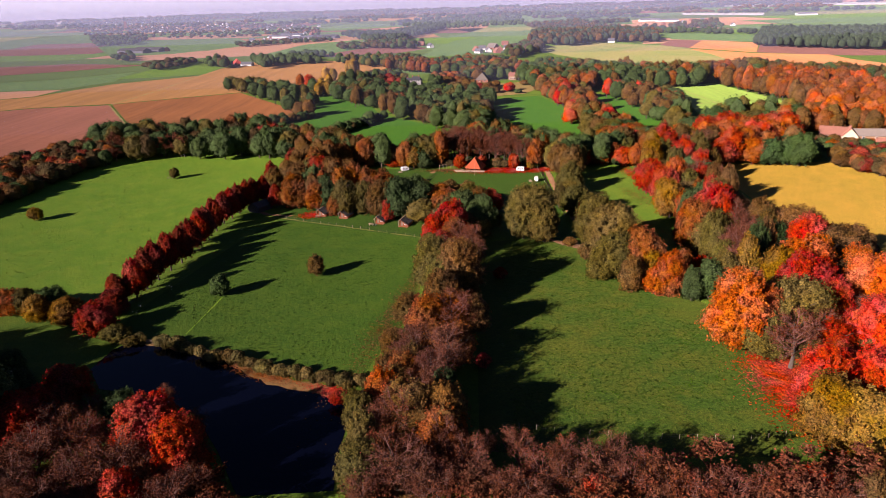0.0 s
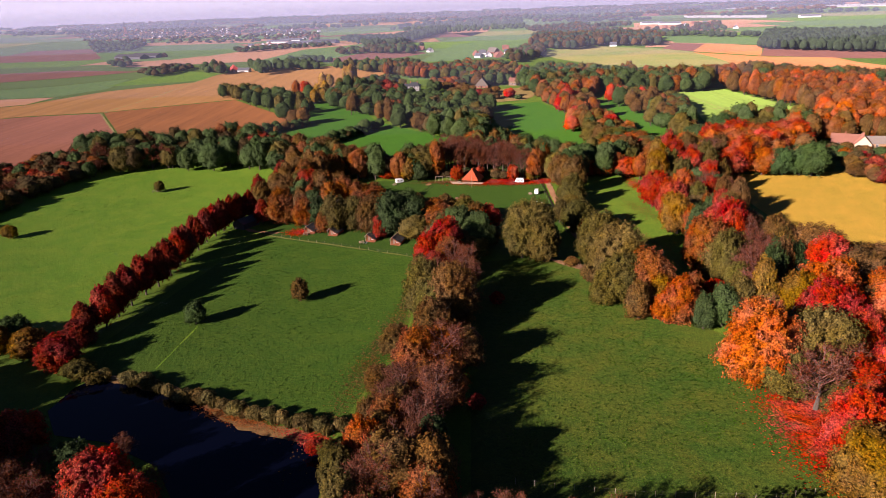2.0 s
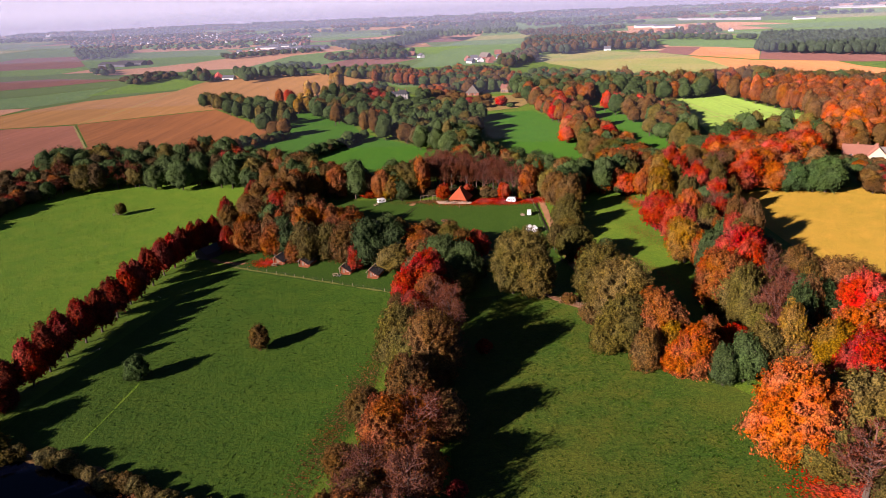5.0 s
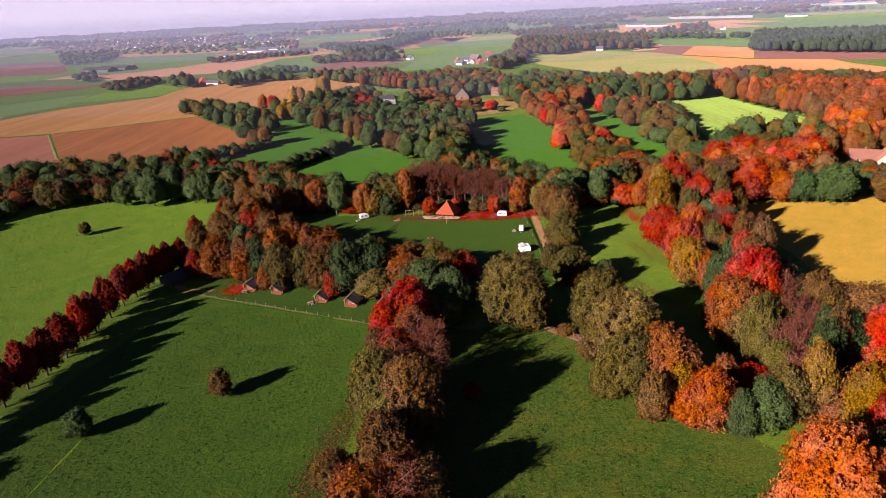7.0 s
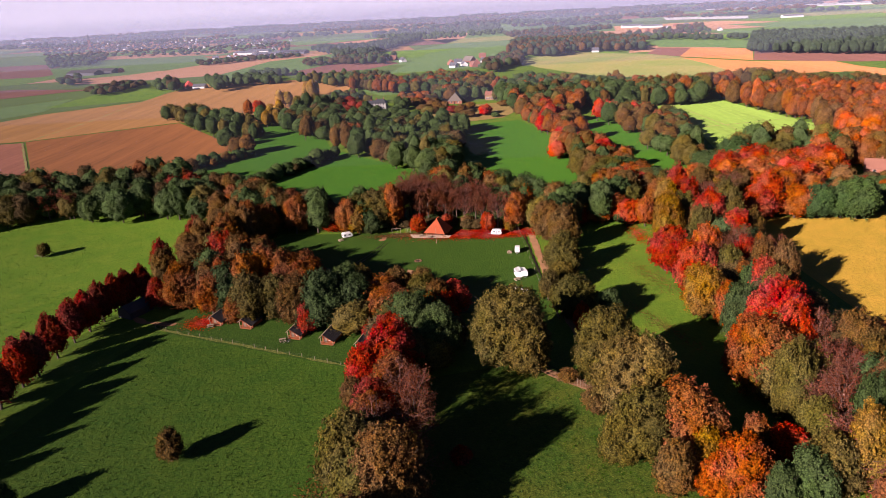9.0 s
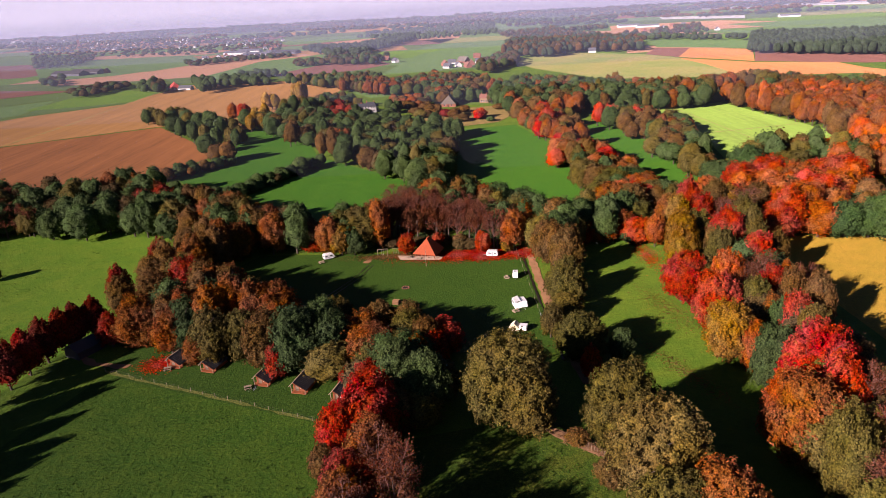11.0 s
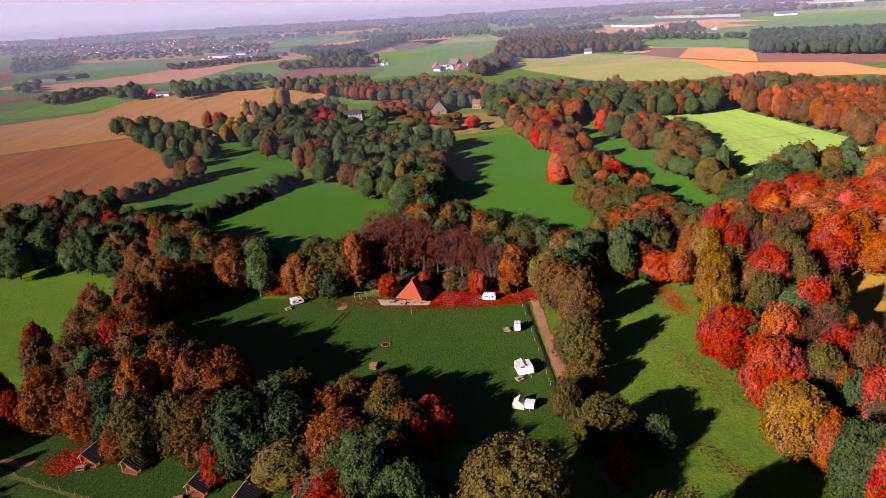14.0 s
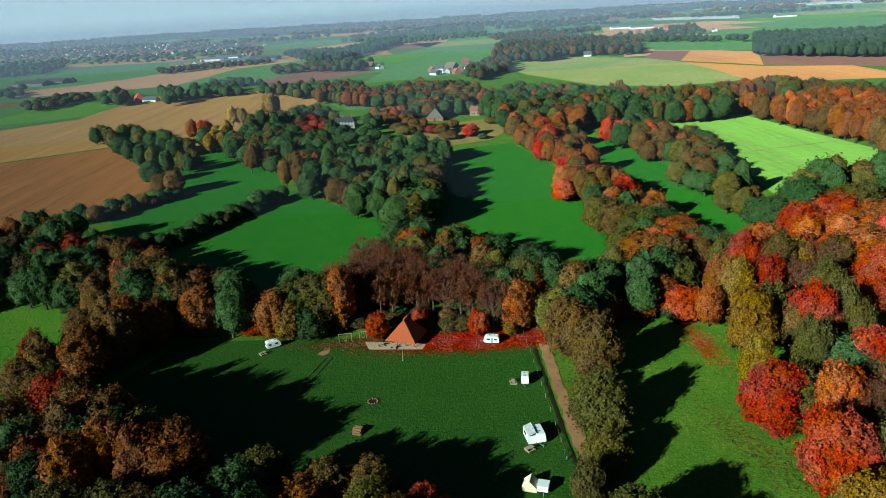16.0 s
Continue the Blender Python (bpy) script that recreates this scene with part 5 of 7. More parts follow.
wood([(-451.4, 1431.5), (-283.7, 1567.9), (-269.1, 1496.2), (-418.3, 1364.4)], 16, 9, "GD", "speck")
wood([(128.0, 1344.7), (251.8, 1412.8), (242.7, 1320.9), (135.6, 1255.3)], 14, 13, "G", "speck")

# woods and hedges out to the horizon
far_rnd = random.Random(5)
for row_y in range(2300, 4800, 125):
    span = row_y * 0.78
    x = -span
    while x < span:
        length = far_rnd.uniform(60, 520)
        chance = min(0.94, 0.30 + (row_y - 2300) / 2200)
        if far_rnd.random() < chance:
            depth = far_rnd.uniform(10, 70) * (0.5 + row_y / 3500)
            step = 18 + row_y / 200
            hue = far_rnd.choice(["pine", "pine", "dull", "brown"])
            for i in range(int(length / step * 1.6)):
                for j in range(max(1, int(depth / step / 1.5))):
                    massed(x + (i + far_rnd.uniform(-0.4, 0.4)) * step / 1.6, row_y + (j + far_rnd.uniform(-0.4, 0.4)) * step * 1.5,
                           far_rnd.uniform(10, 18), step * far_rnd.uniform(0.34, 0.46), hue, "speck")
        x += length + far_rnd.uniform(30, 300)
plant_masses()

# pale, see-through, blue-tinted sheets stand in for thin autumn haze in the distance
def haze_sheet_material(share):
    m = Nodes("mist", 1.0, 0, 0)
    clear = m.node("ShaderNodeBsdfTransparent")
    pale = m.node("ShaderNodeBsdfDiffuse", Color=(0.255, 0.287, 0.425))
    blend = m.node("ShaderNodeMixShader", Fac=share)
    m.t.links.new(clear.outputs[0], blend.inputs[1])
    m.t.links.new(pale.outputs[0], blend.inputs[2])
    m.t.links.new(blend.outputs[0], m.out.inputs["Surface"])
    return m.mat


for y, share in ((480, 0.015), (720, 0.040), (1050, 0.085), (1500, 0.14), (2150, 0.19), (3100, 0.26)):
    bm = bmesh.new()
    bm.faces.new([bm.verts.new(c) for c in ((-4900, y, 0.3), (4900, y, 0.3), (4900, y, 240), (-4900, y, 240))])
    tagged(part("backdrop", bm, haze_sheet_material(share), None), "upright see-through sheet tinted blue to stand in for distance haze", "mist", kind="structure")

# a glowing ring gives the bright hazy sky low over the horizon all round
haze = Nodes("glowing haze ring", 1.0, 0, 0)
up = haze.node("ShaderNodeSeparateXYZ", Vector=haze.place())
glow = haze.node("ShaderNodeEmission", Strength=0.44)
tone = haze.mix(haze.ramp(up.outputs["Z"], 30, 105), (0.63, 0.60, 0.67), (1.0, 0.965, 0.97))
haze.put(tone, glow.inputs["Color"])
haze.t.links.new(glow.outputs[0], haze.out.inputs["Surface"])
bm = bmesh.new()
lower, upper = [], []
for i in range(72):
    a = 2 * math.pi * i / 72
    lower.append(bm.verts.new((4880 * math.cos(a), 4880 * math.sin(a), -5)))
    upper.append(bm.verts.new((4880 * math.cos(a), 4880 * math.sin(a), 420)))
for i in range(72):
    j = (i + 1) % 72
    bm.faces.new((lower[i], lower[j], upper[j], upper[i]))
tagged(part("backdrop", bm, haze.mat, None), "glowing ring coloured pale lilac as haze over the far horizon", "sky", kind="structure")


# ---- materials of built things ----
WHITE = plain_material("white caravan paint", (0.80, 0.80, 0.78), 0.35, 0, 2.0, 0.12, 0.002, 0.5)
CREAM = plain_material("cream canvas", (0.62, 0.55, 0.38), 0.8, 0, 3.0, 0.3, 0.01)
GREYBAND = plain_material("grey trim", (0.28, 0.30, 0.33), 0.4, 0, 3.0, 0.2, 0.002)
PANE = plain_material("dark window pane", (0.02, 0.025, 0.03), 0.08, 0, 2.0, 0.1, 0.0, 0.6)
RUBBER = plain_material("black rubber", (0.02, 0.02, 0.02), 0.8)
PLANK = plain_material("orange-brown planks", (0.27, 0.080, 0.028), 0.7, 0, 5.0, 0.4, 0.02)
PALEWOOD = plain_material("weathered wood", (0.27, 0.205, 0.14), 0.8, 0, 6.0, 0.4, 0.02)
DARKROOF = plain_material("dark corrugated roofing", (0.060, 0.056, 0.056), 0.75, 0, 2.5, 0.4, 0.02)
TILE = plain_material("orange roof tiles", (0.44, 0.090, 0.024), 0.8, 0, 4.0, 0.45, 0.03)
OLDTILE = plain_material("weathered roof tiles", (0.27, 0.12, 0.08), 0.85, 0, 3.0, 0.4, 0.02)
REDTILE = plain_material("bright red roof tiles", (0.46, 0.07, 0.05), 0.8, 0, 3.0, 0.35, 0.02)
THATCH = plain_material("grey thatch", (0.20, 0.17, 0.14), 0.95, 0, 4.0, 0.5, 0.05)
BRICK = plain_material("yellow-brown brick", (0.36, 0.22, 0.12), 0.85, 0, 5.0, 0.4, 0.02)
REDBRICK = plain_material("red brick", (0.34, 0.13, 0.08), 0.85, 0, 5.0, 0.4, 0.02)
PLASTER = plain_material("white plaster", (0.78, 0.77, 0.74), 0.8, 0, 2.0, 0.2, 0.01)
# lighter colour for the cabin roof slope that faces the sun
LITROOF = plain_material("sunlit side roofing", (0.17, 0.105, 0.065), 0.85, 0, 5.0, 0.4, 0.02)
GREYSTONE = plain_material("grey stone wall", (0.36, 0.35, 0.33), 0.85, 0, 2.0, 0.3, 0.02)
DARKSLATE = plain_material("dark slate", (0.055, 0.058, 0.066), 0.55, 0, 4.0, 0.4, 0.02)
SLATE = plain_material("grey slate", (0.13, 0.135, 0.15), 0.6, 0, 4.0, 0.4, 0.02)
PAVING = plain_material("pale paving", (0.33, 0.235, 0.165), 0.9, 0, 2.5, 0.4, 0.02)
POSTWOOD = plain_material("grey fence wood", (0.24, 0.20, 0.14), 0.85, 0, 6.0, 0.4, 0.02)
WIRE = plain_material("old fence wire", (0.10, 0.09, 0.08), 0.9, 0, 6.0, 0.2, 0.002)
STEEL = plain_material("galvanised steel", (0.45, 0.46, 0.47), 0.4, 0.8, 6.0, 0.2, 0.002)
DITCH = plain_material("wet ditch soil", (0.025, 0.018, 0.012), 0.5, 0, 1.5, 0.5, 0.05)
REEDBED = grass_material("trodden reed bed", (0.17, 0.085, 0.030), (0.25, 0.135, 0.055), 1.6)
TUSSOCK = grass_material("tall dry grass", (0.085, 0.105, 0.022), (0.15, 0.15, 0.042), 1.4)


def box(bm, cx, cy, cz, sx, sy, sz, bevel=0.0):
    """A box with its middle at (cx, cy) and its foot at cz, edges bevelled."""
    made = bmesh.ops.create_cube(bm, size=1, matrix=Matrix.LocRotScale((cx, cy, cz + sz / 2), None, (sx, sy, sz)))["verts"]
    if bevel:
        edges = list({e for v in made for e in v.link_edges})
        bmesh.ops.bevel(bm, geom=edges, offset=bevel, segments=2, affect="EDGES", profile=0.5)
    return bm


def boxed(name, parent, mat, *args, label="", bevel=0.0):
    return part(name, box(bmesh.new(), *args, bevel=bevel), mat, parent, label)


def tube(bm, a, b, r, sides=8, r2=None):
    a, b = Vector(a), Vector(b)
    m = Matrix.Translation((a + b) / 2) @ (b - a).to_track_quat("Z", "Y").to_matrix().to_4x4()
    bmesh.ops.create_cone(bm, cap_ends=True, segments=sides, radius1=r, radius2=r if r2 is None else r2, depth=(b - a).length, matrix=m)
    return bm


def gable(bm, w, d, eave, ridge, over=0.35, thick=0.16):
    """A pitched roof along y with its two slopes as slabs."""
    for s in (-1, 1):
        x1, z1 = s * (w / 2 + over), eave - over * (ridge - eave) / (w / 2)
        y1 = d / 2 + over
        v = [bm.verts.new(c) for c in ((0, -y1, ridge), (x1, -y1, z1), (x1, y1, z1), (0, y1, ridge),
                                       (0, -y1, ridge + thick), (x1, -y1, z1 + thick), (x1, y1, z1 + thick), (0, y1, ridge + thick))]
        for f in ((0, 1, 2, 3), (7, 6, 5, 4), (0, 4, 5, 1), (1, 5, 6, 2), (2, 6, 7, 3), (3, 7, 4, 0)):
            bm.faces.new([v[i] for i in f])
    bmesh.ops.recalc_face_normals(bm, faces=bm.faces[:])
    return bm


def gable_body(bm, w, d, eave, ridge):
    """Walls with pointed ends."""
    a = [bm.verts.new(c) for y in (-d / 2, d / 2) for c in ((-w / 2, y, 0), (w / 2, y, 0), (w / 2, y, eave), (0, y, ridge), (-w / 2, y, eave))]
    bm.faces.new(a[:5])
    bm.faces.new(a[9:4:-1])
    for i in range(5):
        j = (i + 1) % 5
        bm.faces.new((a[i], a[i + 5], a[j + 5], a[j]))
    bmesh.ops.recalc_face_normals(bm, faces=bm.faces[:])
    return bm


def hip(bm, w, d, eave, ridge, run, over=0.4):
    """A hipped roof with a ridge of length run along y, closed below."""
    x, y = w / 2 + over, d / 2 + over
    lo = [bm.verts.new(c) for c in ((-x, -y, eave), (x, -y, eave), (x, y, eave), (-x, y, eave))]
    if run <= 0:
        top = bm.verts.new((0, 0, ridge))
        for i in range(4):
            bm.faces.new((lo[i], lo[(i + 1) % 4], top))
    else:
        p, q = bm.verts.new((0, -run / 2, ridge)), bm.verts.new((0, run / 2, ridge))
        for f in ((lo[0], lo[1], p), (lo[1], lo[2], q, p), (lo[2], lo[3], q), (lo[3], lo[0], p, q)):
            bm.faces.new(f)
    bm.faces.new(lo[::-1])
    bmesh.ops.recalc_face_normals(bm, faces=bm.faces[:])
    return bm


def window(parent, x, y, z, w, h, face):
    """A window in a wall: frame, pane and sill; face is 'x-', 'x+', 'y-' or 'y+'."""
    s = -1 if face[1] == "-" else 1
    if face[0] == "y":
        frame_ob = boxed("window", parent, PLASTER, x, y + s * 0.03, z, w + 0.2, 0.1, h + 0.2)
        boxed("pane", frame_ob, PANE, x, y + s * 0.07, z + 0.1, w, 0.06, h)
    else:
        frame_ob = boxed("window", parent, PLASTER, x + s * 0.03, y, z, 0.1, w + 0.2, h + 0.2)
        boxed("pane", frame_ob, PANE, x + s * 0.07, y, z + 0.1, 0.06, w, h)


def house(name, x, y, turn, w, d, eave, ridge, wall, roof, label, windows=2, chimneys=1, hipped=0.0, category="house"):
    """A house with walls, roof, windows, door and chimneys; its gable ends look along y before it is turned."""
    root = new(name)
    root.matrix_basis = pose(x, y, 0, 0, 0, turn)
    if hipped:
        boxed("wall", root, wall, 0, 0, 0, w, d, eave)
        part("roof", hip(bmesh.new(), w, d, eave, ridge, hipped), roof, root)
    else:
        part("wall", gable_body(bmesh.new(), w, d, eave, ridge), wall, root)
        part("roof", gable(bmesh.new(), w, d, eave, ridge), roof, root)
    for i in range(windows):
        u = (i + 0.5) / windows - 0.5
        window(root, u * w * 0.9, -d / 2, 0.9, 1.0, 1.3, "y-")
        window(root, -w / 2, u * d * 0.85, 0.9, 1.1, 1.3, "x-")
        if eave > 4.5:
            window(root, u * w * 0.9, -d / 2, 3.6, 1.0, 1.3, "y-")
            window(root, -w / 2, u * d * 0.85, 3.6, 1.1, 1.3, "x-")
    if windows:
        boxed("door", root, PANE, 0, -d / 2 - 0.02, 0, 1.0, 0.1, 2.1)
    for i in range(chimneys):
        boxed("chimney", root, REDBRICK, 0, (i - (chimneys - 1) / 2) * d * 0.6 + 0.3, ridge - 0.8, 0.7, 0.7, 1.9)
    return tagged(root, label, category, "buildings of the countryside")


# ---- pond, banks, ditch and tracks ----
water = Nodes("dark pond water", 0.06, 0, 0.10)
water.colour((0.0012, 0.0018, 0.006))
water.bump(water.noise(0.5, 3), 0.08, 0.05)
POND = [(-95.3, 168.8), (-86.2, 166.0), (-79.3, 163.3), (-70.8, 159.0), (-64.0, 156.5), (-58.4, 149.4), (-50.0, 145.1), (-43.0, 142.5), (-34.4, 139.0), (-32.7, 131.0), (-32.9, 120.4), (-32.1, 108.9), (-49.3, 107.6), (-57.2, 120.9), (-66.4, 133.8), (-80.5, 142.0), (-92.9, 144.8), (-99.6, 154.0), (-98.7, 164.0)]
SHORE = [(-97.9, 170.2), (-86.5, 166.6), (-77.8, 163.3), (-70.7, 159.5), (-64.2, 157.1), (-57.8, 150.4), (-50.4, 146.6), (-42.6, 143.9), (-34.1, 140.4)]


def ribbon(name, path, width, z, material, label, category, wobble=0.3):
    """A long strip of land along a line, with uneven edges."""
    bm = bmesh.new()
    rnd = random.Random(len(path) * 31 + int(width * 10))
    pts = []
    for (ax, ay), (bx, by) in zip(path, path[1:]):
        n = max(2, int(math.hypot(bx - ax, by - ay) / 2.5))
        pts += [(ax + (bx - ax) * i / n, ay + (by - ay) * i / n) for i in range(n)]
    pts.append(path[-1])
    rows = []
    for i, (x, y) in enumerate(pts):
        ax, ay = pts[max(0, i - 1)]
        bx, by = pts[min(len(pts) - 1, i + 1)]
        length = math.hypot(bx - ax, by - ay) or 1
        nx, ny = -(by - ay) / length, (bx - ax) / length
        w1, w2 = (width / 2 + rnd.uniform(-wobble, wobble) for _ in range(2))
        rows.append((bm.verts.new((x + nx * w1, y + ny * w1, z)), bm.verts.new((x - nx * w2, y - ny * w2, z))))
    for a, b in zip(rows, rows[1:]):
        bm.faces.new((a[0], a[1], b[1], b[0]))
    bmesh.ops.recalc_face_normals(bm, faces=bm.faces[:])
    if bm.faces[0].normal.z < 0:
        bmesh.ops.reverse_faces(bm, faces=bm.faces[:])
    return tagged(part(name, bm, material, None), label, category, kind="structure")


pond = sheet("water", POND, 0.08, water.mat, "dark still pond lying in the shade of trees", category="pond")
ribbon("ground", SHORE, 3.6, 0.11, REEDBED, "grassy tan bank along the pond", "bank", 0.7)
ribbon("road", [(34.6, 352), (34.8, 318), (35.0, 300), (35.6, 270), (36.5, 258)], 2.6, 0.10, EARTH, "sandy orange-brown track beside the camp meadow", "track", 0.35)
ribbon("ground", [(32.0, 350), (32.3, 318), (32.6, 300), (33.2, 270)], 0.6, 0.105, DITCH, "narrow dark ditch along the camp meadow", "ditch", 0.2)
ribbon("ground", [(-83, 275.6), (-64, 266.6), (-47, 258.8), (-22, 246.8)], 0.8, 0.09, TUSSOCK, "strip of tall dry grass under the fence", "grass strip", 0.4)
ribbon("ground", [(22, 244), (29, 237), (36, 229.5)], 2.2, 0.09, EARTH, "trodden bare earth at the meadow's edge", "bare ground", 0.5)
ribbon("ground", [(-22.2, 350.5), (-22.0, 347.5), (-22.8, 345)], 2.0, 0.08, EARTH, "worn patch of bare earth on the camp meadow", "bare ground", 0.5)
ribbon("ground", [(-96, 286), (-88, 280), (-78, 277.5)], 2.0, 0.08, EARTH, "worn earth path to the cabins", "path", 0.6)
for dx in (0, 1.7):
    ribbon("ground", [(-21.5 + dx, 343), (-26 + dx, 330), (-33 + dx, 316)], 0.35, 0.075, DITCH, "faint wheel rut in the wet grass", "wheel rut", 0.12)

ribbon("ground", [(-80.6, 196.3), (-82.6, 172.4)], 0.5, 0.07, LIGHT, "thin pale mown line across the pasture", "mown line", 0.12)
ribbon("road", [(-253, 510), (-318, 619), (-317, 655), (-315, 722), (-323, 870), (-324, 1008)], 1.1, 0.2, FADED, "pale grassy farm lane between the harvested fields", "lane", 0.6)
ribbon("ground", [(184, 660), (191, 512)], 0.8, 0.17, FADED, "pale mown line across the lime green field", "field line", 0.2)
ribbon("ground", [(172, 546), (236, 561)], 1.2, 0.175, FADED, "pale line across the lime green field", "field line", 0.3)


def litter(x, y, rx, ry, count, hue, turn=0.0, seed=1):
    """Fallen leaves strewn over the grass, thinning out from the middle."""
    rng = np.random.default_rng(seed)
    p = rng.normal(size=(count, 2)) * np.array((rx, ry)) * 0.5
    c, s = math.cos(radians(turn)), math.sin(radians(turn))
    q = np.stack([p[:, 0] * c - p[:, 1] * s + x, p[:, 0] * s + p[:, 1] * c + y], axis=1)
    verts, faces = [], []
    for i, (u, v) in enumerate(q):
        a, r = rng.uniform(0, 6.28), rng.uniform(0.10, 0.26)
        z = 0.115 + rng.uniform(0, 0.015)
        for k in range(4):
            w = a + k * 1.5708
            verts.append((u + r * math.cos(w), v + r * math.sin(w), z + (0.02 if k % 2 else 0)))
        faces.append((4 * i, 4 * i + 1, 4 * i + 2, 4 * i + 3))
    ob = raw("fallen_leaves", verts, faces, LEAF)
    ob.color = (*HUES[hue][0], 1)
    tagged(ob, hue + " fallen leaves strewn over the grass", "leaf litter", kind="stuff")


litter(67, 137, 9, 20, 22000, "red", 5, 3)
litter(66, 152, 7, 5, 4500, "red", 40, 4)
litter(17, 348.2, 22, 5.5, 24000, "crimson", 0, 5)
litter(-12, 350.5, 16, 3.0, 3500, "brown", 0, 6)
litter(-70, 278, 5, 4, 1600, "red", 0, 7)
litter(68, 296, 6, 18, 900, "brown", 12, 8)
litter(74, 338, 4, 12, 1200, "red", 0, 9)
litter(-27, 185, 4, 40, 2600, "brown", -12, 10)
litter(-56, 150.5, 13, 2.5, 1200, "rust", -25, 13)
litter(-38, 142.5, 6, 2.5, 900, "red", -22, 14)
litter(37, 300, 2.5, 40, 700, "brown", 0, 11)
litter(60, 262, 3, 16, 500, "brown", 20, 12)


def tufts(poly, count, tint, label, seed, size=0.34):
    """Coarse grass tufts standing in a meadow: little bent blades fanning out of each clump."""
    rng = np.random.default_rng(seed)
    xs, ys = [p[0] for p in poly], [p[1] for p in poly]
    verts, faces, made = [], [], 0
    while made < count:
        x, y = rng.uniform(min(xs), max(xs)), rng.uniform(min(ys), max(ys))
        if not inside(x, y, poly) or noise.noise((x * 0.03, y * 0.03, seed)) < rng.uniform(-0.9, 0.2):
            continue
        made += 1
        r = size * rng.uniform(0.6, 1.5)
        for k in range(4):
            w = rng.uniform(0, 6.28)
            c, s = math.cos(w), math.sin(w)
            n = len(verts)
            verts += [(x - s * r * 0.5, y + c * r * 0.5, 0.02), (x + s * r * 0.5, y - c * r * 0.5, 0.02),
                      (x + c * r + s * r * 0.4, y + s * r - c * r * 0.4, r * 0.95), (x + c * r - s * r * 0.4, y + s * r + c * r * 0.4, r * 0.8)]
            faces.append((n, n + 1, n + 2, n + 3))
    ob = raw("grass_tufts", verts, faces, LEAF)
    ob.color = (*tint, 1)
    tagged(ob, label, "grass tufts", kind="stuff")


tufts([(2, 126), (62, 124), (58, 165), (40, 205), (24, 242), (6, 240), (2, 170)], 6500, (0.055, 0.115, 0.010), "coarse green grass tufts in the rough meadow", 21, 0.17)
tufts([(-96, 182), (-84, 272), (-22, 244), (-22, 175), (-42, 152), (-70, 168)], 6000, (0.045, 0.095, 0.010), "coarse green grass tufts in the lush pasture", 22, 0.135)
tufts([(-185, 200), (-120, 212), (-104, 320), (-112, 372), (-200, 400), (-222, 320)], 5000, (0.095, 0.165, 0.012), "coarse light green grass tufts in the sunlit pasture", 23, 0.16)


# ---- cabins ----
def lopsided(bm, x0, top, x1, low, y0, y1, thick):
    """One roof slab that falls from a ridge at x0, top to an eave at x1, low."""
    v = [bm.verts.new(c) for c in ((x0, y0, top), (x1, y0, low), (x1, y1, low), (x0, y1, top),
                                   (x0, y0, top + thick), (x1, y0, low + thick), (x1, y1, low + thick), (x0, y1, top + thick))]
    for f in ((0, 1, 2, 3), (7, 6, 5, 4), (0, 4, 5, 1), (1, 5, 6, 2), (2, 6, 7, 3), (3, 7, 4, 0)):
        bm.faces.new([v[i] for i in f])
    bmesh.ops.recalc_face_normals(bm, faces=bm.faces[:])
    return bm


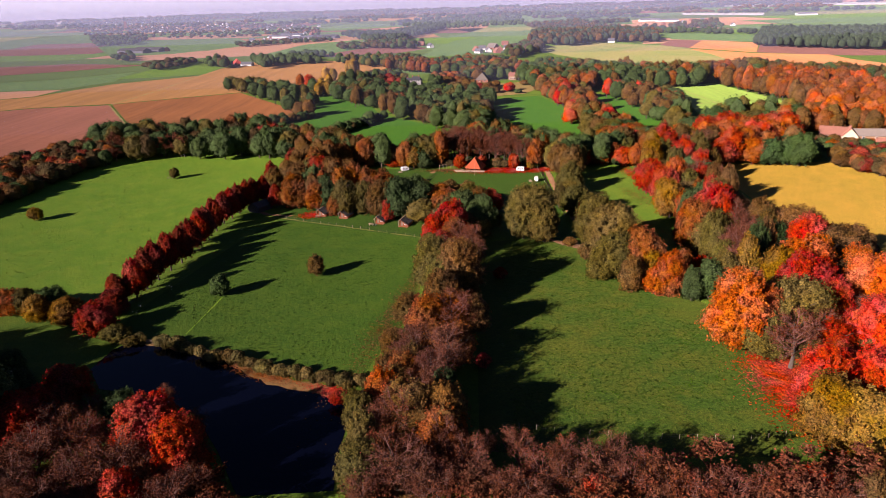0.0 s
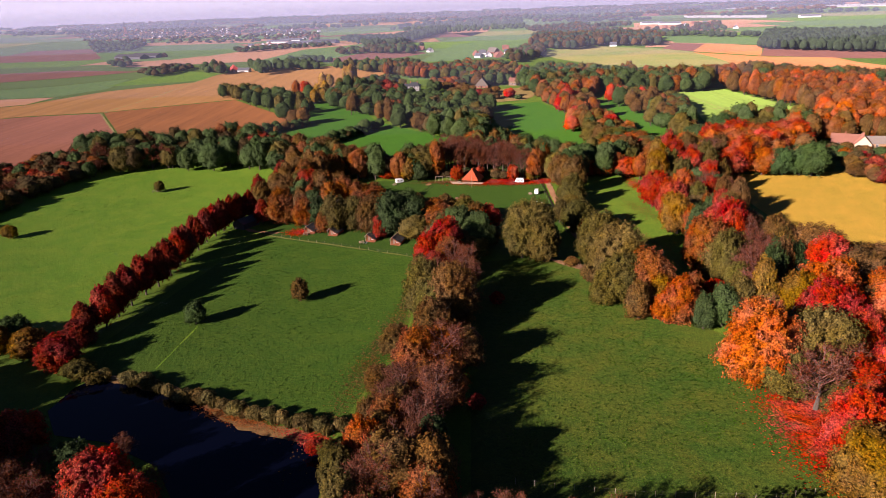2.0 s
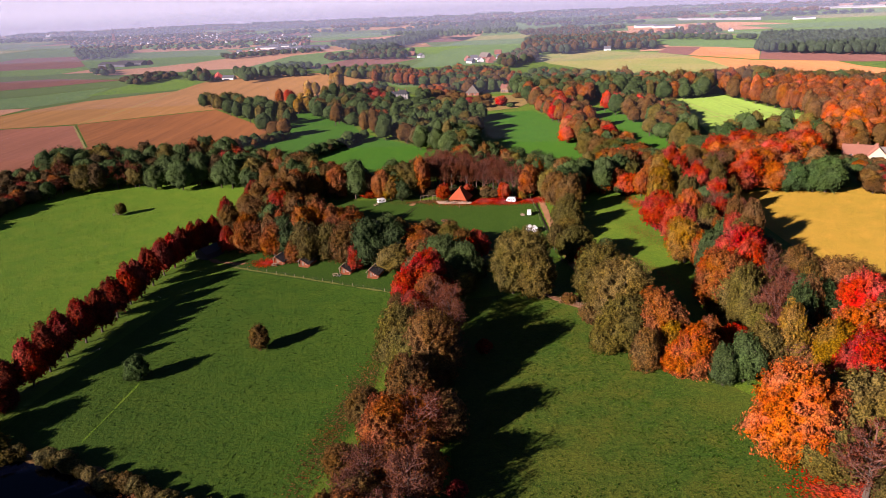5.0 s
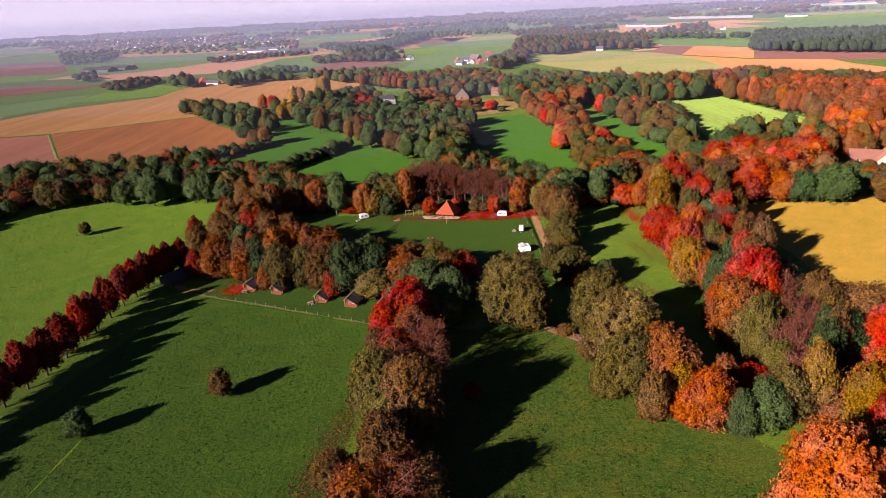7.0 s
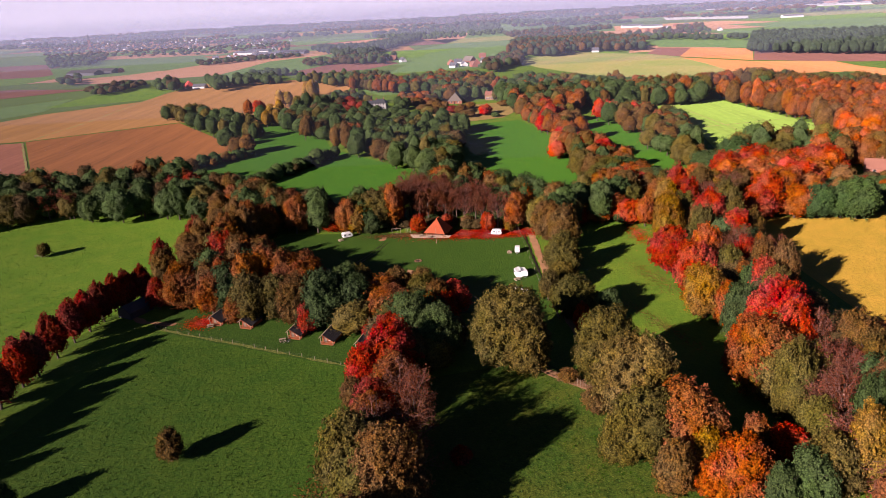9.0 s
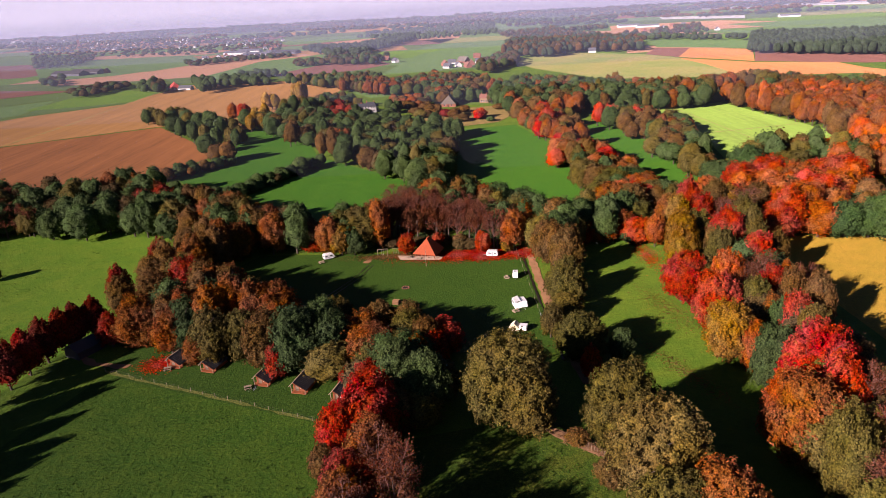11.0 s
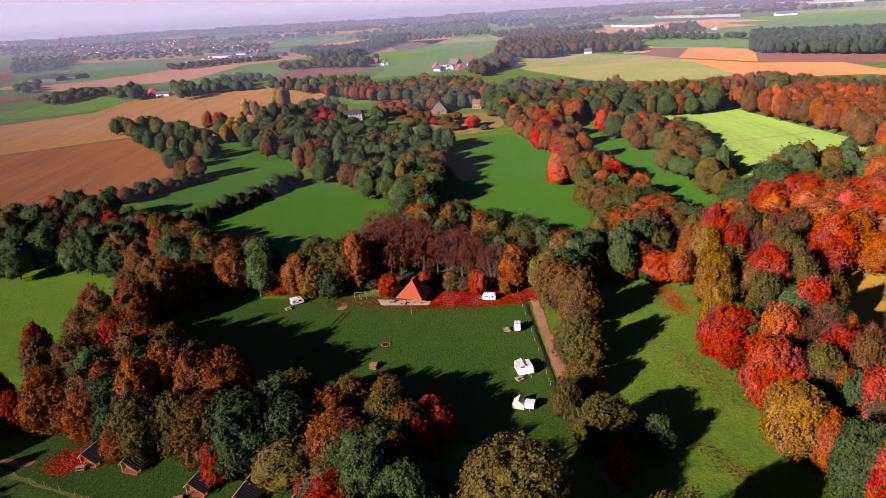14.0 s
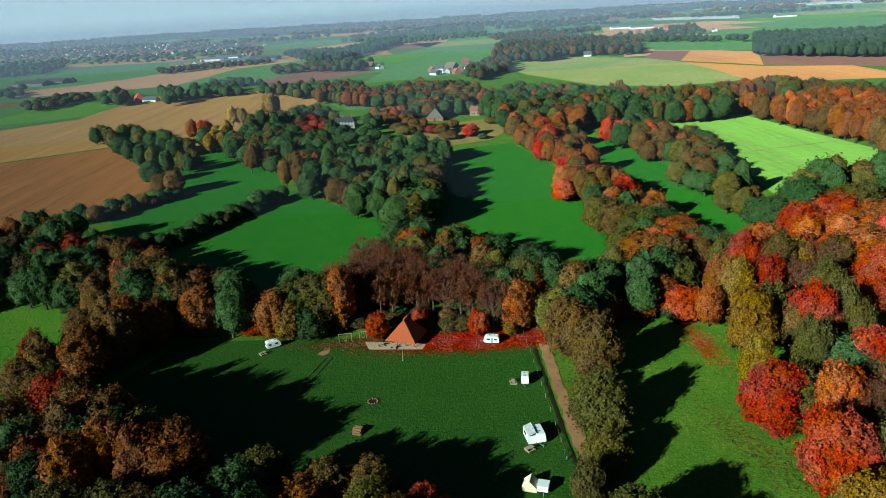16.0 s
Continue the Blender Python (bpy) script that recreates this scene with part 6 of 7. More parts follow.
def cabin(x, y, turn):
    """A small wooden camp cabin: plank body, long ribbed roof slope coloured dark as if shaded, short one lighter as if
    sunlit, porch with posts and rail.
    """
    root = new("cabin")
    root.matrix_basis = pose(x, y, 0, 0, 0, turn)
    ridge, top = -1.1, 2.85
    west, east, low_w, low_e = -2.1, 2.2, 1.85, 1.05
    front, back = -3.2, 3.2
    body = bmesh.new()
    ring = [body.verts.new(c) for yy in (front + 1.3, back - 0.3) for c in
            ((west + 0.35, yy, 0.1), (east - 0.3, yy, 0.1), (east - 0.3, yy, low_e + 0.14), (ridge, yy, top - 0.02), (west + 0.35, yy, 2.15))]
    body.faces.new(ring[:5])
    body.faces.new(ring[9:4:-1])
    for i in range(5):
        j = (i + 1) % 5
        body.faces.new((ring[i], ring[i + 5], ring[j + 5], ring[j]))
    bmesh.ops.recalc_face_normals(body, faces=body.faces[:])
    part("wall", body, PLANK, root)
    # sun and shade on the two slopes are put into their colours
    part("roof", lopsided(bmesh.new(), ridge, top, east, low_e, front, back, 0.1), DARKROOF, root, "ribbed roof slope coloured darker as its shaded side")
    part("roof", lopsided(bmesh.new(), ridge - 0.01, top, west, low_w, front, back, 0.1), LITROOF, root, "short roof slope coloured lighter as its sunlit side")
    boxed("ridge_cap", root, PALEWOOD, ridge, 0, top + 0.07, 0.22, back - front, 0.07)
    run = east - ridge
    slope = math.atan2(top - low_e, run)
    for i in range(11):
        rib = boxed("rib", root, DARKROOF, 0, 0, 0, run / math.cos(slope) - 0.2, 0.07, 0.05)
        rib.matrix_basis = Matrix.Translation(((ridge + east) / 2, front + (i + 0.5) * (back - front) / 11, (top + low_e) / 2 + 0.1)) @ pose(0, 0, 0, 0, math.degrees(slope), 0)
    boxed("porch_floor", root, PLANK, 0.05, 0, 0, east - west - 0.5, back - front - 0.2, 0.15)
    for px, tall in ((west + 0.4, 1.9), (east - 0.35, 1.0)):
        boxed("post", root, PALEWOOD, px, front + 0.2, 0.15, 0.14, 0.14, tall)
    for px in (west + 0.95, east - 0.95):
        boxed("rail", root, PLANK, px, front + 0.2, 0.95, 1.0, 0.08, 0.1)
        for k in (-0.35, 0, 0.35):
            boxed("baluster", root, PLANK, px + k, front + 0.2, 0.15, 0.06, 0.05, 0.8)
    for x1, low in ((west, low_w), (east, low_e)):
        a = math.atan2(top - low, x1 - ridge) if x1 > ridge else -math.atan2(top - low, ridge - x1)
        boxed("bargeboard", root, PALEWOOD if x1 < ridge else PLANK, 0, 0, 0, math.hypot(x1 - ridge, top - low), 0.06, 0.16).matrix_basis = (
            Matrix.Translation(((ridge + x1) / 2, front - 0.04, (top + low) / 2 - 0.04)) @ pose(0, 0, 0, 0, math.degrees(a), 0))
    boxed("door", root, PALEWOOD, -0.75, front + 1.25, 0.15, 0.85, 0.08, 1.85)
    window(root, 0.6, front + 1.25, 0.75, 0.7, 0.6, "y-")
    return tagged(root, "small orange wooden cabin with a dark ribbed roof on the grass", "cabin", "row of camp cabins")


first_cabin = cabin(-64.7, 278.6, -18)
for cx, cy, turn in ((-55.1, 275.4, -19), (-39.7, 267.3, -17), (-30.0, 263.0, -16), (-20.0, 258.4, -17)):
    copy_thing(first_cabin, pose(cx, cy, 0, 0, 0, turn))
house("shed", -93.5, 287.5, -28, 5.5, 8.5, 2.3, 4.0, DARKROOF, DARKROOF, "dark timber shed at the end of the maroon tree row", 0, 0, category="shed")


def seat_set(x, y, turn):
    """A picnic table with benches outside a cabin."""
    root = new("picnic_table")
    root.matrix_basis = pose(x, y, 0, 0, 0, turn)
    boxed("tabletop", root, PALEWOOD, 0, 0, 0.70, 1.8, 0.75, 0.05)
    for s in (-1, 1):
        boxed("bench", root, PALEWOOD, 0, s * 0.75, 0.42, 1.8, 0.28, 0.05)
        boxed("leg", root, PALEWOOD, s * 0.7, 0, 0, 0.09, 1.5, 0.42)
    return tagged(root, "weathered wooden picnic table on the grass", "picnic table", "camp furniture")


def bicycle(x, y, turn, tint):
    root = new("bicycle")
    root.matrix_basis = pose(x, y, 0, 0, 0, turn)
    for s in (-0.52, 0.52):
        bm = bmesh.new()
        n = 14
        for i in range(n):
            a, b = 2 * math.pi * i / n, 2 * math.pi * (i + 1) / n
            tube(bm, (s + 0.34 * math.cos(a), 0, 0.34 + 0.34 * math.sin(a)), (s + 0.34 * math.cos(b), 0, 0.34 + 0.34 * math.sin(b)), 0.025, 5)
        part("wheel", bm, RUBBER, root)
    bm = bmesh.new()
    for a, b in (((-0.52, 0, 0.34), (-0.1, 0, 0.85)), ((-0.1, 0, 0.85), (0.4, 0, 0.85)), ((0.4, 0, 0.9), (0.52, 0, 0.34)), ((0.0, 0, 0.3), (0.4, 0, 0.85)), ((0, 0, 0.3), (-0.52, 0, 0.34)), ((0, 0, 0.3), (-0.12, 0, 0.95))):
        tube(bm, a, b, 0.025, 6)
    part("frame", bm, tint, root)
    part("handlebar", tube(bmesh.new(), (0.38, -0.28, 1.0), (0.38, 0.28, 1.0), 0.02, 6), STEEL, root)
    boxed("saddle", root, RUBBER, -0.13, 0, 0.95, 0.26, 0.14, 0.06)
    return tagged(root, "bicycle parked on the grass by a camp site", "bicycle", "camp bicycles")


seat_set(-43.5, 263.6, 20)
seat_set(-66.8, 274.9, 10)
bicycle(-42.6, 262.0, 40, STEEL)
bicycle(-41.6, 262.4, 60, GREYBAND)
bicycle(31.0, 297.0, 80, STEEL)
bicycle(31.2, 295.6, 70, GREYBAND)


# ---- camp shelter with its tiled roof ----
shelter = new("shelter")
shelter.matrix_basis = pose(-0.7, 350.6, 0, 0, 0, -22)
part("roof", hip(bmesh.new(), 7.8, 7.6, 1.5, 6.6, 2.2, 0.5), TILE, shelter, "steep hipped roof of orange tiles")
boxed("wall", shelter, PLANK, 0, 1.8, 0.1, 7.0, 3.4, 1.42)
for px in (-3.6, -1.2, 1.2, 3.6):
    boxed("post", shelter, PLANK, px, -3.5, 0.1, 0.18, 0.18, 1.42)
part("ridge", box(bmesh.new(), 0, 0, 6.53, 0.4, 2.6, 0.2, 0.06), TILE, shelter)
for i in range(9):
    v = 1.85 + i * 0.48
    share = (6.6 - v) / 5.1
    bm = bmesh.new()
    box(bm, 0, -(4.3 * share + 1.1 * (1 - share)), v - 0.12, 8.8 * share, 0.10, 0.10, 0.02)
    part("tile_course", bm, TILE, shelter)
tagged(shelter, "open wooden camp shelter with a steep orange tiled roof", "shelter")
terrace = sheet("pavement", [(-12.0, 351.0), (-10.6, 346.4), (3.4, 344.6), (4.6, 348.0)], 0.14, PAVING, "pale stone terrace round the camp shelter", category="terrace")
seat_set(-7.6, 348.2, 15)
seat_set(-4.2, 346.3, -8)


def pole(x, y, height, label):
    root = new("flagpole")
    root.matrix_basis = pose(x, y, 0)
    part("mast", tube(bmesh.new(), (0, 0, 0), (0, 0, height), 0.09, 10, 0.05), PALEWOOD, root)
    part("foot", tube(bmesh.new(), (0, 0, 0), (0, 0, 0.35), 0.18, 10, 0.14), PAVING, root)
    return tagged(root, label, "pole")


pole(-1.5, 339.3, 6.0, "tall wooden pole standing before the camp shelter")


def frame_bar(x, y, turn, w, h, label):
    root = new("swing_frame")
    root.matrix_basis = pose(x, y, 0, 0, 0, turn)
    for s in (-1, 1):
        part("post", tube(bmesh.new(), (s * w / 2, 0, 0), (s * w / 2, 0, h), 0.08, 8), PALEWOOD, root)
    part("crossbar", tube(bmesh.new(), (-w / 2 - 0.2, 0, h), (w / 2 + 0.2, 0, h), 0.08, 8), PALEWOOD, root)
    for s in (-0.3, 0.3):
        part("rope", tube(bmesh.new(), (s, 0, 0.55), (s, 0, h), 0.02, 5), STEEL, root)
    boxed("swing_seat", root, PALEWOOD, 0, 0, 0.5, 0.8, 0.25, 0.05)
    return tagged(root, label, "play equipment", "playground frames")


frame_bar(-17.2, 351.6, 4, 3.4, 2.6, "weathered wooden swing frame on the camp meadow")
frame_bar(-12.6, 353.0, 4, 1.8, 2.2, "small weathered wooden swing frame by the trees")


def fire_ring(x, y, r, mat, label):
    """A ring of stones or logs round ash."""
    root = new("fire_pit")
    root.matrix_basis = pose(x, y, 0)
    rnd = random.Random(int(x * 10))
    bm = bmesh.new()
    bmesh.ops.create_cone(bm, cap_ends=True, segments=18, radius1=r * 0.8, radius2=r * 0.7, depth=0.12, matrix=Matrix.Translation((0, 0, 0.06)))
    part("ash_bed", bm, DITCH, root)
    for i in range(11):
        a = 2 * math.pi * i / 11
        bm = bmesh.new()
        bmesh.ops.create_icosphere(bm, subdivisions=1, radius=0.24)
        for v in bm.verts:
            v.co *= rnd.uniform(0.8, 1.2)
        ob = part("stone", bm, mat, root)
        ob.location = (r * math.cos(a), r * math.sin(a), 0.15)
    return tagged(root, label, "fire pit")


fire_ring(-7.9, 321.0, 1.1, OLDTILE, "ring of grey stones round an old fire place")


def log_stack(x, y, turn):
    """A low stack of sawn logs on the grass."""
    root = new("log_stack")
    root.matrix_basis = pose(x, y, 0, 0, 0, turn)
    rnd = random.Random(4)
    for row, count in enumerate((6, 5, 3)):
        for i in range(count):
            u = (i - (count - 1) / 2) * 0.46
            part("log", tube(bmesh.new(), (u, -1.0 + rnd.uniform(-0.15, 0.15), 0.22 + row * 0.38), (u, 1.0 + rnd.uniform(-0.15, 0.15), 0.22 + row * 0.38), rnd.uniform(0.19, 0.24), 9), EARTH, root)
    return tagged(root, "low stack of pale sawn logs on the camp meadow", "log stack")


log_stack(-10.2, 309.4, 70)



# ---- caravans ----
def caravan(x, y, turn, length=5.0, width=2.2, awning=0.0):
    """A touring caravan: rounded body, windows, door, trim band, wheels, drawbar and roof hatch."""
    root = new("caravan")
    root.matrix_basis = pose(x, y, 0, 0, 0, turn) @ Matrix.Scale(0.84, 4)
    bm = bmesh.new()
    prof = [(-length / 2, 0.6), (-length / 2 + 0.15, 0.42), (length / 2 - 0.5, 0.42), (length / 2, 0.75), (length / 2 - 0.05, 1.5), (length / 2 - 0.6, 2.35), (length / 2 - 1.0, 2.5), (-length / 2 + 0.35, 2.5), (-length / 2, 2.2)]
    a = [bm.verts.new((-width / 2, u, v)) for u, v in prof]
    b = [bm.verts.new((width / 2, u, v)) for u, v in prof]
    bm.faces.new(a)
    bm.faces.new(b[::-1])
    for i in range(len(prof)):
        j = (i + 1) % len(prof)
        bm.faces.new((a[i], b[i], b[j], a[j]))
    bmesh.ops.recalc_face_normals(bm, faces=bm.faces[:])
    bmesh.ops.bevel(bm, geom=bm.edges[:], offset=0.06, segments=2, affect="EDGES")
    part("body", bm, WHITE, root)
    for s in (-1, 1):
        for u, w in ((-length * 0.28, 0.9), (length * 0.18, 1.1)):
            boxed("side_window", root, PANE, s * (width / 2 + 0.01), u, 1.35, 0.04, w, 0.55)
        boxed("trim_band", root, GREYBAND, s * (width / 2 + 0.005), 0, 0.95, 0.03, length * 0.82, 0.16)
        wheel = part("wheel", tube(bmesh.new(), (s * (width / 2 - 0.22), -0.1, 0.33), (s * (width / 2 - 0.02), -0.1, 0.33), 0.33, 16), RUBBER, root)
        part("rim", tube(bmesh.new(), (s * (width / 2 - 0.02), -0.1, 0.33), (s * (width / 2), -0.1, 0.33), 0.19, 12), STEEL, wheel)
    boxed("rear_window", root, PANE, 0, -length / 2 - 0.01, 1.3, width * 0.6, 0.04, 0.6)
    boxed("door", root, GREYBAND, -width / 2 - 0.012, -length * 0.05, 0.5, 0.03, 0.65, 1.75)
    boxed("roof_hatch", root, GREYBAND, 0.2, 0.6, 2.48, 0.55, 0.55, 0.12)
    boxed("roof_hatch", root, GREYBAND, 0.2, -0.9, 2.48, 0.4, 0.4, 0.1)
    bm = bmesh.new()
    for s in (-1, 1):
        tube(bm, (s * 0.55, length / 2 - 0.1, 0.45), (0, length / 2 + 1.2, 0.45), 0.05, 6)
    part("drawbar", bm, STEEL, root)
    part("jockey_wheel", tube(bmesh.new(), (0, length / 2 + 1.1, 0), (0, length / 2 + 1.1, 0.6), 0.05, 6), STEEL, root)
    return tagged(root, "white touring caravan parked on the camp meadow", "caravan", "caravans on the camp meadow")


def awning(x, y, turn, w=2.6, d=4.4, cloth=WHITE, label="white tent awning beside a caravan"):
    """A sloping tent awning with walls, roof and poles."""
    root = new("awning")
    root.matrix_basis = pose(x, y, 0, 0, 0, turn)
    bm = bmesh.new()
    v = [bm.verts.new(c) for c in ((-w / 2, -d / 2, 1.9), (w / 2, -d / 2, 2.45), (w / 2, d / 2, 2.45), (-w / 2, d / 2, 1.9), (0, 0, 2.1))]
    for i in range(4):
        bm.faces.new((v[i], v[(i + 1) % 4], v[4]))
    bmesh.ops.solidify(bm, geom=bm.faces[:], thickness=0.04)
    part("roof", bm, cloth, root)
    boxed("front_wall", root, cloth, -w / 2, 0, 0, 0.05, d, 1.88)
    for s in (-1, 1):
        boxed("side_wall", root, cloth, 0, s * d / 2, 0, w, 0.05, 1.88)
        part("tent_pole", tube(bmesh.new(), (-w / 2 - 0.08, s * d / 2, 0), (-w / 2 - 0.08, s * d / 2, 1.95), 0.03, 6), STEEL, root)
    boxed("window", root, PANE, -w / 2 - 0.03, 0.6, 0.9, 0.03, 1.3, 0.6)
    return tagged(root, label, "awning")


caravan(-36.6, 351.6, -62, 4.6)
caravan(21.6, 346.2, 78, 4.8)
caravan(27.4, 325.2, 172, 4.0, 2.0)
caravan(27.0, 303.0, 188, 5.4, 2.2)
awning(25.2, 303.2, 8, 1.6, 3.8)
seat_set(24.6, 299.2, 30)
seat_set(-38.6, 347.6, 40)
seat_set(24.6, 325.0, 90)


def folding_trailer(x, y, turn):
    """A tent trailer: pale cloth wing, white hard box and wheels."""
    root = new("folding_camper")
    root.matrix_basis = pose(x, y, 0, 0, 0, turn)
    part("tent_wing", gable_body(bmesh.new(), 2.6, 2.4, 1.0, 2.2), CREAM, root).location = (-1.9, 0.3, 0)
    part("tent_roof", gable(bmesh.new(), 2.6, 2.4, 1.0, 2.2, 0.1, 0.04), CREAM, root).location = (-1.9, 0.3, 0.02)
    part("body", box(bmesh.new(), 0.5, 0, 0.45, 2.0, 2.0, 1.1, 0.12), WHITE, root)
    boxed("lid", root, WHITE, 0.5, 0, 1.56, 2.1, 2.1, 0.14)
    for s in (-1, 1):
        part("wheel", tube(bmesh.new(), (0.5, s * 0.95, 0.3), (0.5, s * 1.12, 0.3), 0.3, 14), RUBBER, root)
    part("drawbar", tube(bmesh.new(), (0.6, -1.0, 0.5), (0.9, -2.3, 0.5), 0.05, 6), STEEL, root)
    return tagged(root, "folding tent camper with a cream wing on the grass", "camper", "caravans on the camp meadow")


folding_trailer(24.8, 287.2, -18)


# ---- fences ----
def fence(path, step, height, mat, label, wires=2, rails=False):
    """Posts along a line with wires or rails between them."""
    root = new("fence")
    pts = []
    for (ax, ay), (bx, by) in zip(path, path[1:]):
        n = max(1, int(math.hypot(bx - ax, by - ay) / step))
        pts += [(ax + (bx - ax) * i / n, ay + (by - ay) * i / n) for i in range(n)]
    pts.append(path[-1])
    rnd = random.Random(len(pts))
    for x, y in pts:
        part("post", tube(bmesh.new(), (x, y, -0.1), (x + rnd.uniform(-0.06, 0.06), y + rnd.uniform(-0.06, 0.06), height * rnd.uniform(0.9, 1.08)), 0.06, 5), mat, root)
    for k in range(wires):
        bm = bmesh.new()
        z = height * (k + 1) / (wires + 0.3)
        for a, b in zip(pts, pts[1:]):
            tube(bm, (*a, z), (*b, z), 0.05 if rails else 0.008, 3)
        part("rail" if rails else "wire", bm, mat if rails else WIRE, root)
    return tagged(root, label, "fence", "pasture fences")


fence([(-83, 275.6), (-64, 266.6), (-47, 258.8), (-22, 246.8)], 3.6, 1.15, POSTWOOD, "post and wire fence across the pasture below the cabins")
fence([(3, 127.5), (24, 123.8), (48, 122.6), (59, 124.6)], 3.4, 1.3, POSTWOOD, "weathered post and wire fence at the foot of the meadow")
fence([(-96, 168.5), (-89, 167.0)], 2.3, 1.1, POSTWOOD, "short pale wooden rail fence by the pond", 2, True)
fence([(30.6, 350), (31.0, 318), (31.4, 290)], 5.0, 1.1, POSTWOOD, "thin post and wire fence along the ditch")
fence([(-156.6, 345.0), (-151.6, 345.0), (-151.6, 349.0), (-156.6, 349.0), (-156.6, 345.0)], 2.5, 1.1, POSTWOOD, "small square rail fence round a young tree", 2, True)
fence([(118, 353), (160, 402), (190, 392)], 6.0, 1.2, POSTWOOD, "post and wire fence round the yellow field")


# ---- heap of cut branches at the meadow's edge ----
def brush_heap(x, y, turn, length):
    """A long heap of cut branches: a mound of crossed sticks with pale upright stakes along it."""
    rng = np.random.default_rng(77)
    root = new("brush_heap")
    root.matrix_basis = pose(x, y, 0, 0, 0, turn)
    verts, faces = [], []
    for i in range(420):
        u, v = rng.uniform(-length / 2, length / 2), rng.normal() * 0.7
        a = Vector((u, v, rng.uniform(0.0, 0.9)))
        d = Vector((rng.normal() * 0.9, rng.normal() * 0.6, rng.normal() * 0.35)).normalized() * rng.uniform(0.6, 1.7)
        stick(verts, faces, a - d / 2, a + d / 2, 0.05, 0.025, 4)
    raw("branches", verts, faces, EARTH, root)
    for i in range(13):
        u = (i + 0.5) / 13 * length - length / 2 + rng.uniform(-0.15, 0.15)
        part("stake", tube(bmesh.new(), (u, -0.6, -0.1), (u + rng.uniform(-0.15, 0.15), -0.5, rng.uniform(1.3, 1.9)), 0.06, 6, 0.045), PALEWOOD, root)
    return tagged(root, "long heap of cut branches held by pale stakes", "brush heap")


brush_heap(31.2, 234.4, -41, 9.5)


# ---- houses of the countryside ----
house("house", -1647.1, 3675.8, 70, 8, 11, 3.0, 7.0, PLASTER, SLATE, "white plastered village house with a slate roof", 0)
house("house", -1926.9, 4044.8, 80, 8, 11, 3.0, 7.0, PLASTER, SLATE, "white plastered village house with a slate roof", 0)
house("house", -394.7, 1819.2, 30, 8, 11, 3.0, 7.0, PLASTER, SLATE, "white plastered village house with a slate roof", 0)
house("house", -911.6, 2606.1, 10, 8, 11, 3.0, 7.0, PLASTER, SLATE, "white plastered village house with a slate roof", 0)
house("house", -942.8, 2209.5, 40, 8, 11, 3.0, 7.0, PLASTER, SLATE, "white plastered village house with a slate roof", 0)
house("house", -648.3, 2490.7, 40, 8, 11, 3.0, 7.0, PLASTER, SLATE, "white plastered village house with a slate roof", 0)
house("house", -648.0, 2085.9, 10, 8, 11, 3.0, 7.0, PLASTER, SLATE, "white plastered village house with a slate roof", 0)
house("house", -554.4, 2270.2, 80, 8, 11, 3.0, 7.0, PLASTER, SLATE, "white plastered village house with a slate roof", 0)
house("house", -1441.2, 3266.7, 10, 8, 11, 3.0, 7.0, PLASTER, SLATE, "white plastered village house with a slate roof", 0)
house("house", -370.2, 1779.2, 40, 8, 11, 3.0, 7.2, REDBRICK, OLDTILE, "brick village house with an orange tiled roof", 0)
house("house", -1979.6, 3787.6, 40, 8, 11, 3.0, 7.2, REDBRICK, OLDTILE, "brick village house with an orange tiled roof", 0)
house("house", -506.0, 2092.1, 60, 8, 11, 3.0, 7.0, PLASTER, SLATE, "white plastered village house with a slate roof", 0)
house("house", -778.6, 2411.9, 30, 8, 11, 3.0, 7.0, PLASTER, SLATE, "white plastered village house with a slate roof", 0)
house("house", -944.1, 2279.2, 10, 8, 11, 3.0, 7.0, PLASTER, SLATE, "white plastered village house with a slate roof", 0)
house("house", -1438.8, 2860.8, 80, 8, 11, 3.0, 7.0, PLASTER, SLATE, "white plastered village house with a slate roof", 0)
house("house", -840.8, 2444.4, 20, 8, 11, 3.0, 7.0, PLASTER, SLATE, "white plastered village house with a slate roof", 0)
house("house", -445.5, 2270.0, 30, 8, 11, 3.0, 7.0, PLASTER, SLATE, "white plastered village house with a slate roof", 0)
house("house", -739.8, 2373.4, 50, 8, 11, 3.0, 7.0, PLASTER, SLATE, "white plastered village house with a slate roof", 0)
house("house", -908.4, 2425.3, 80, 8, 11, 3.0, 7.2, REDBRICK, OLDTILE, "brick village house with an orange tiled roof", 0)
house("house", -1471.2, 3215.5, 30, 8, 11, 3.0, 7.0, PLASTER, SLATE, "white plastered village house with a slate roof", 0)
house("house", -1121.5, 2626.4, 10, 8, 11, 3.0, 7.0, PLASTER, SLATE, "white plastered village house with a slate roof", 0)
house("house", -1350.2, 3254.5, 0, 8, 11, 3.0, 7.0, PLASTER, SLATE, "white plastered village house with a slate roof", 0)
house("house", -1378.8, 2744.4, 50, 8, 11, 3.0, 7.0, PLASTER, SLATE, "white plastered village house with a slate roof", 0)
house("house", -1947.6, 3754.2, 60, 8, 11, 3.0, 7.0, PLASTER, SLATE, "white plastered village house with a slate roof", 0)
house("house", -423.6, 1807.3, 10, 8, 11, 3.0, 7.2, REDBRICK, OLDTILE, "brick village house with an orange tiled roof", 0)
house("house", -1429.1, 3340.3, 40, 8, 11, 3.0, 7.0, PLASTER, SLATE, "white plastered village house with a slate roof", 0)
house("house", -1518.8, 3184.6, 50, 8, 11, 3.0, 7.0, PLASTER, SLATE, "white plastered village house with a slate roof", 0)
house("house", -843.9, 2537.3, 20, 8, 11, 3.0, 7.0, PLASTER, SLATE, "white plastered village house with a slate roof", 0)
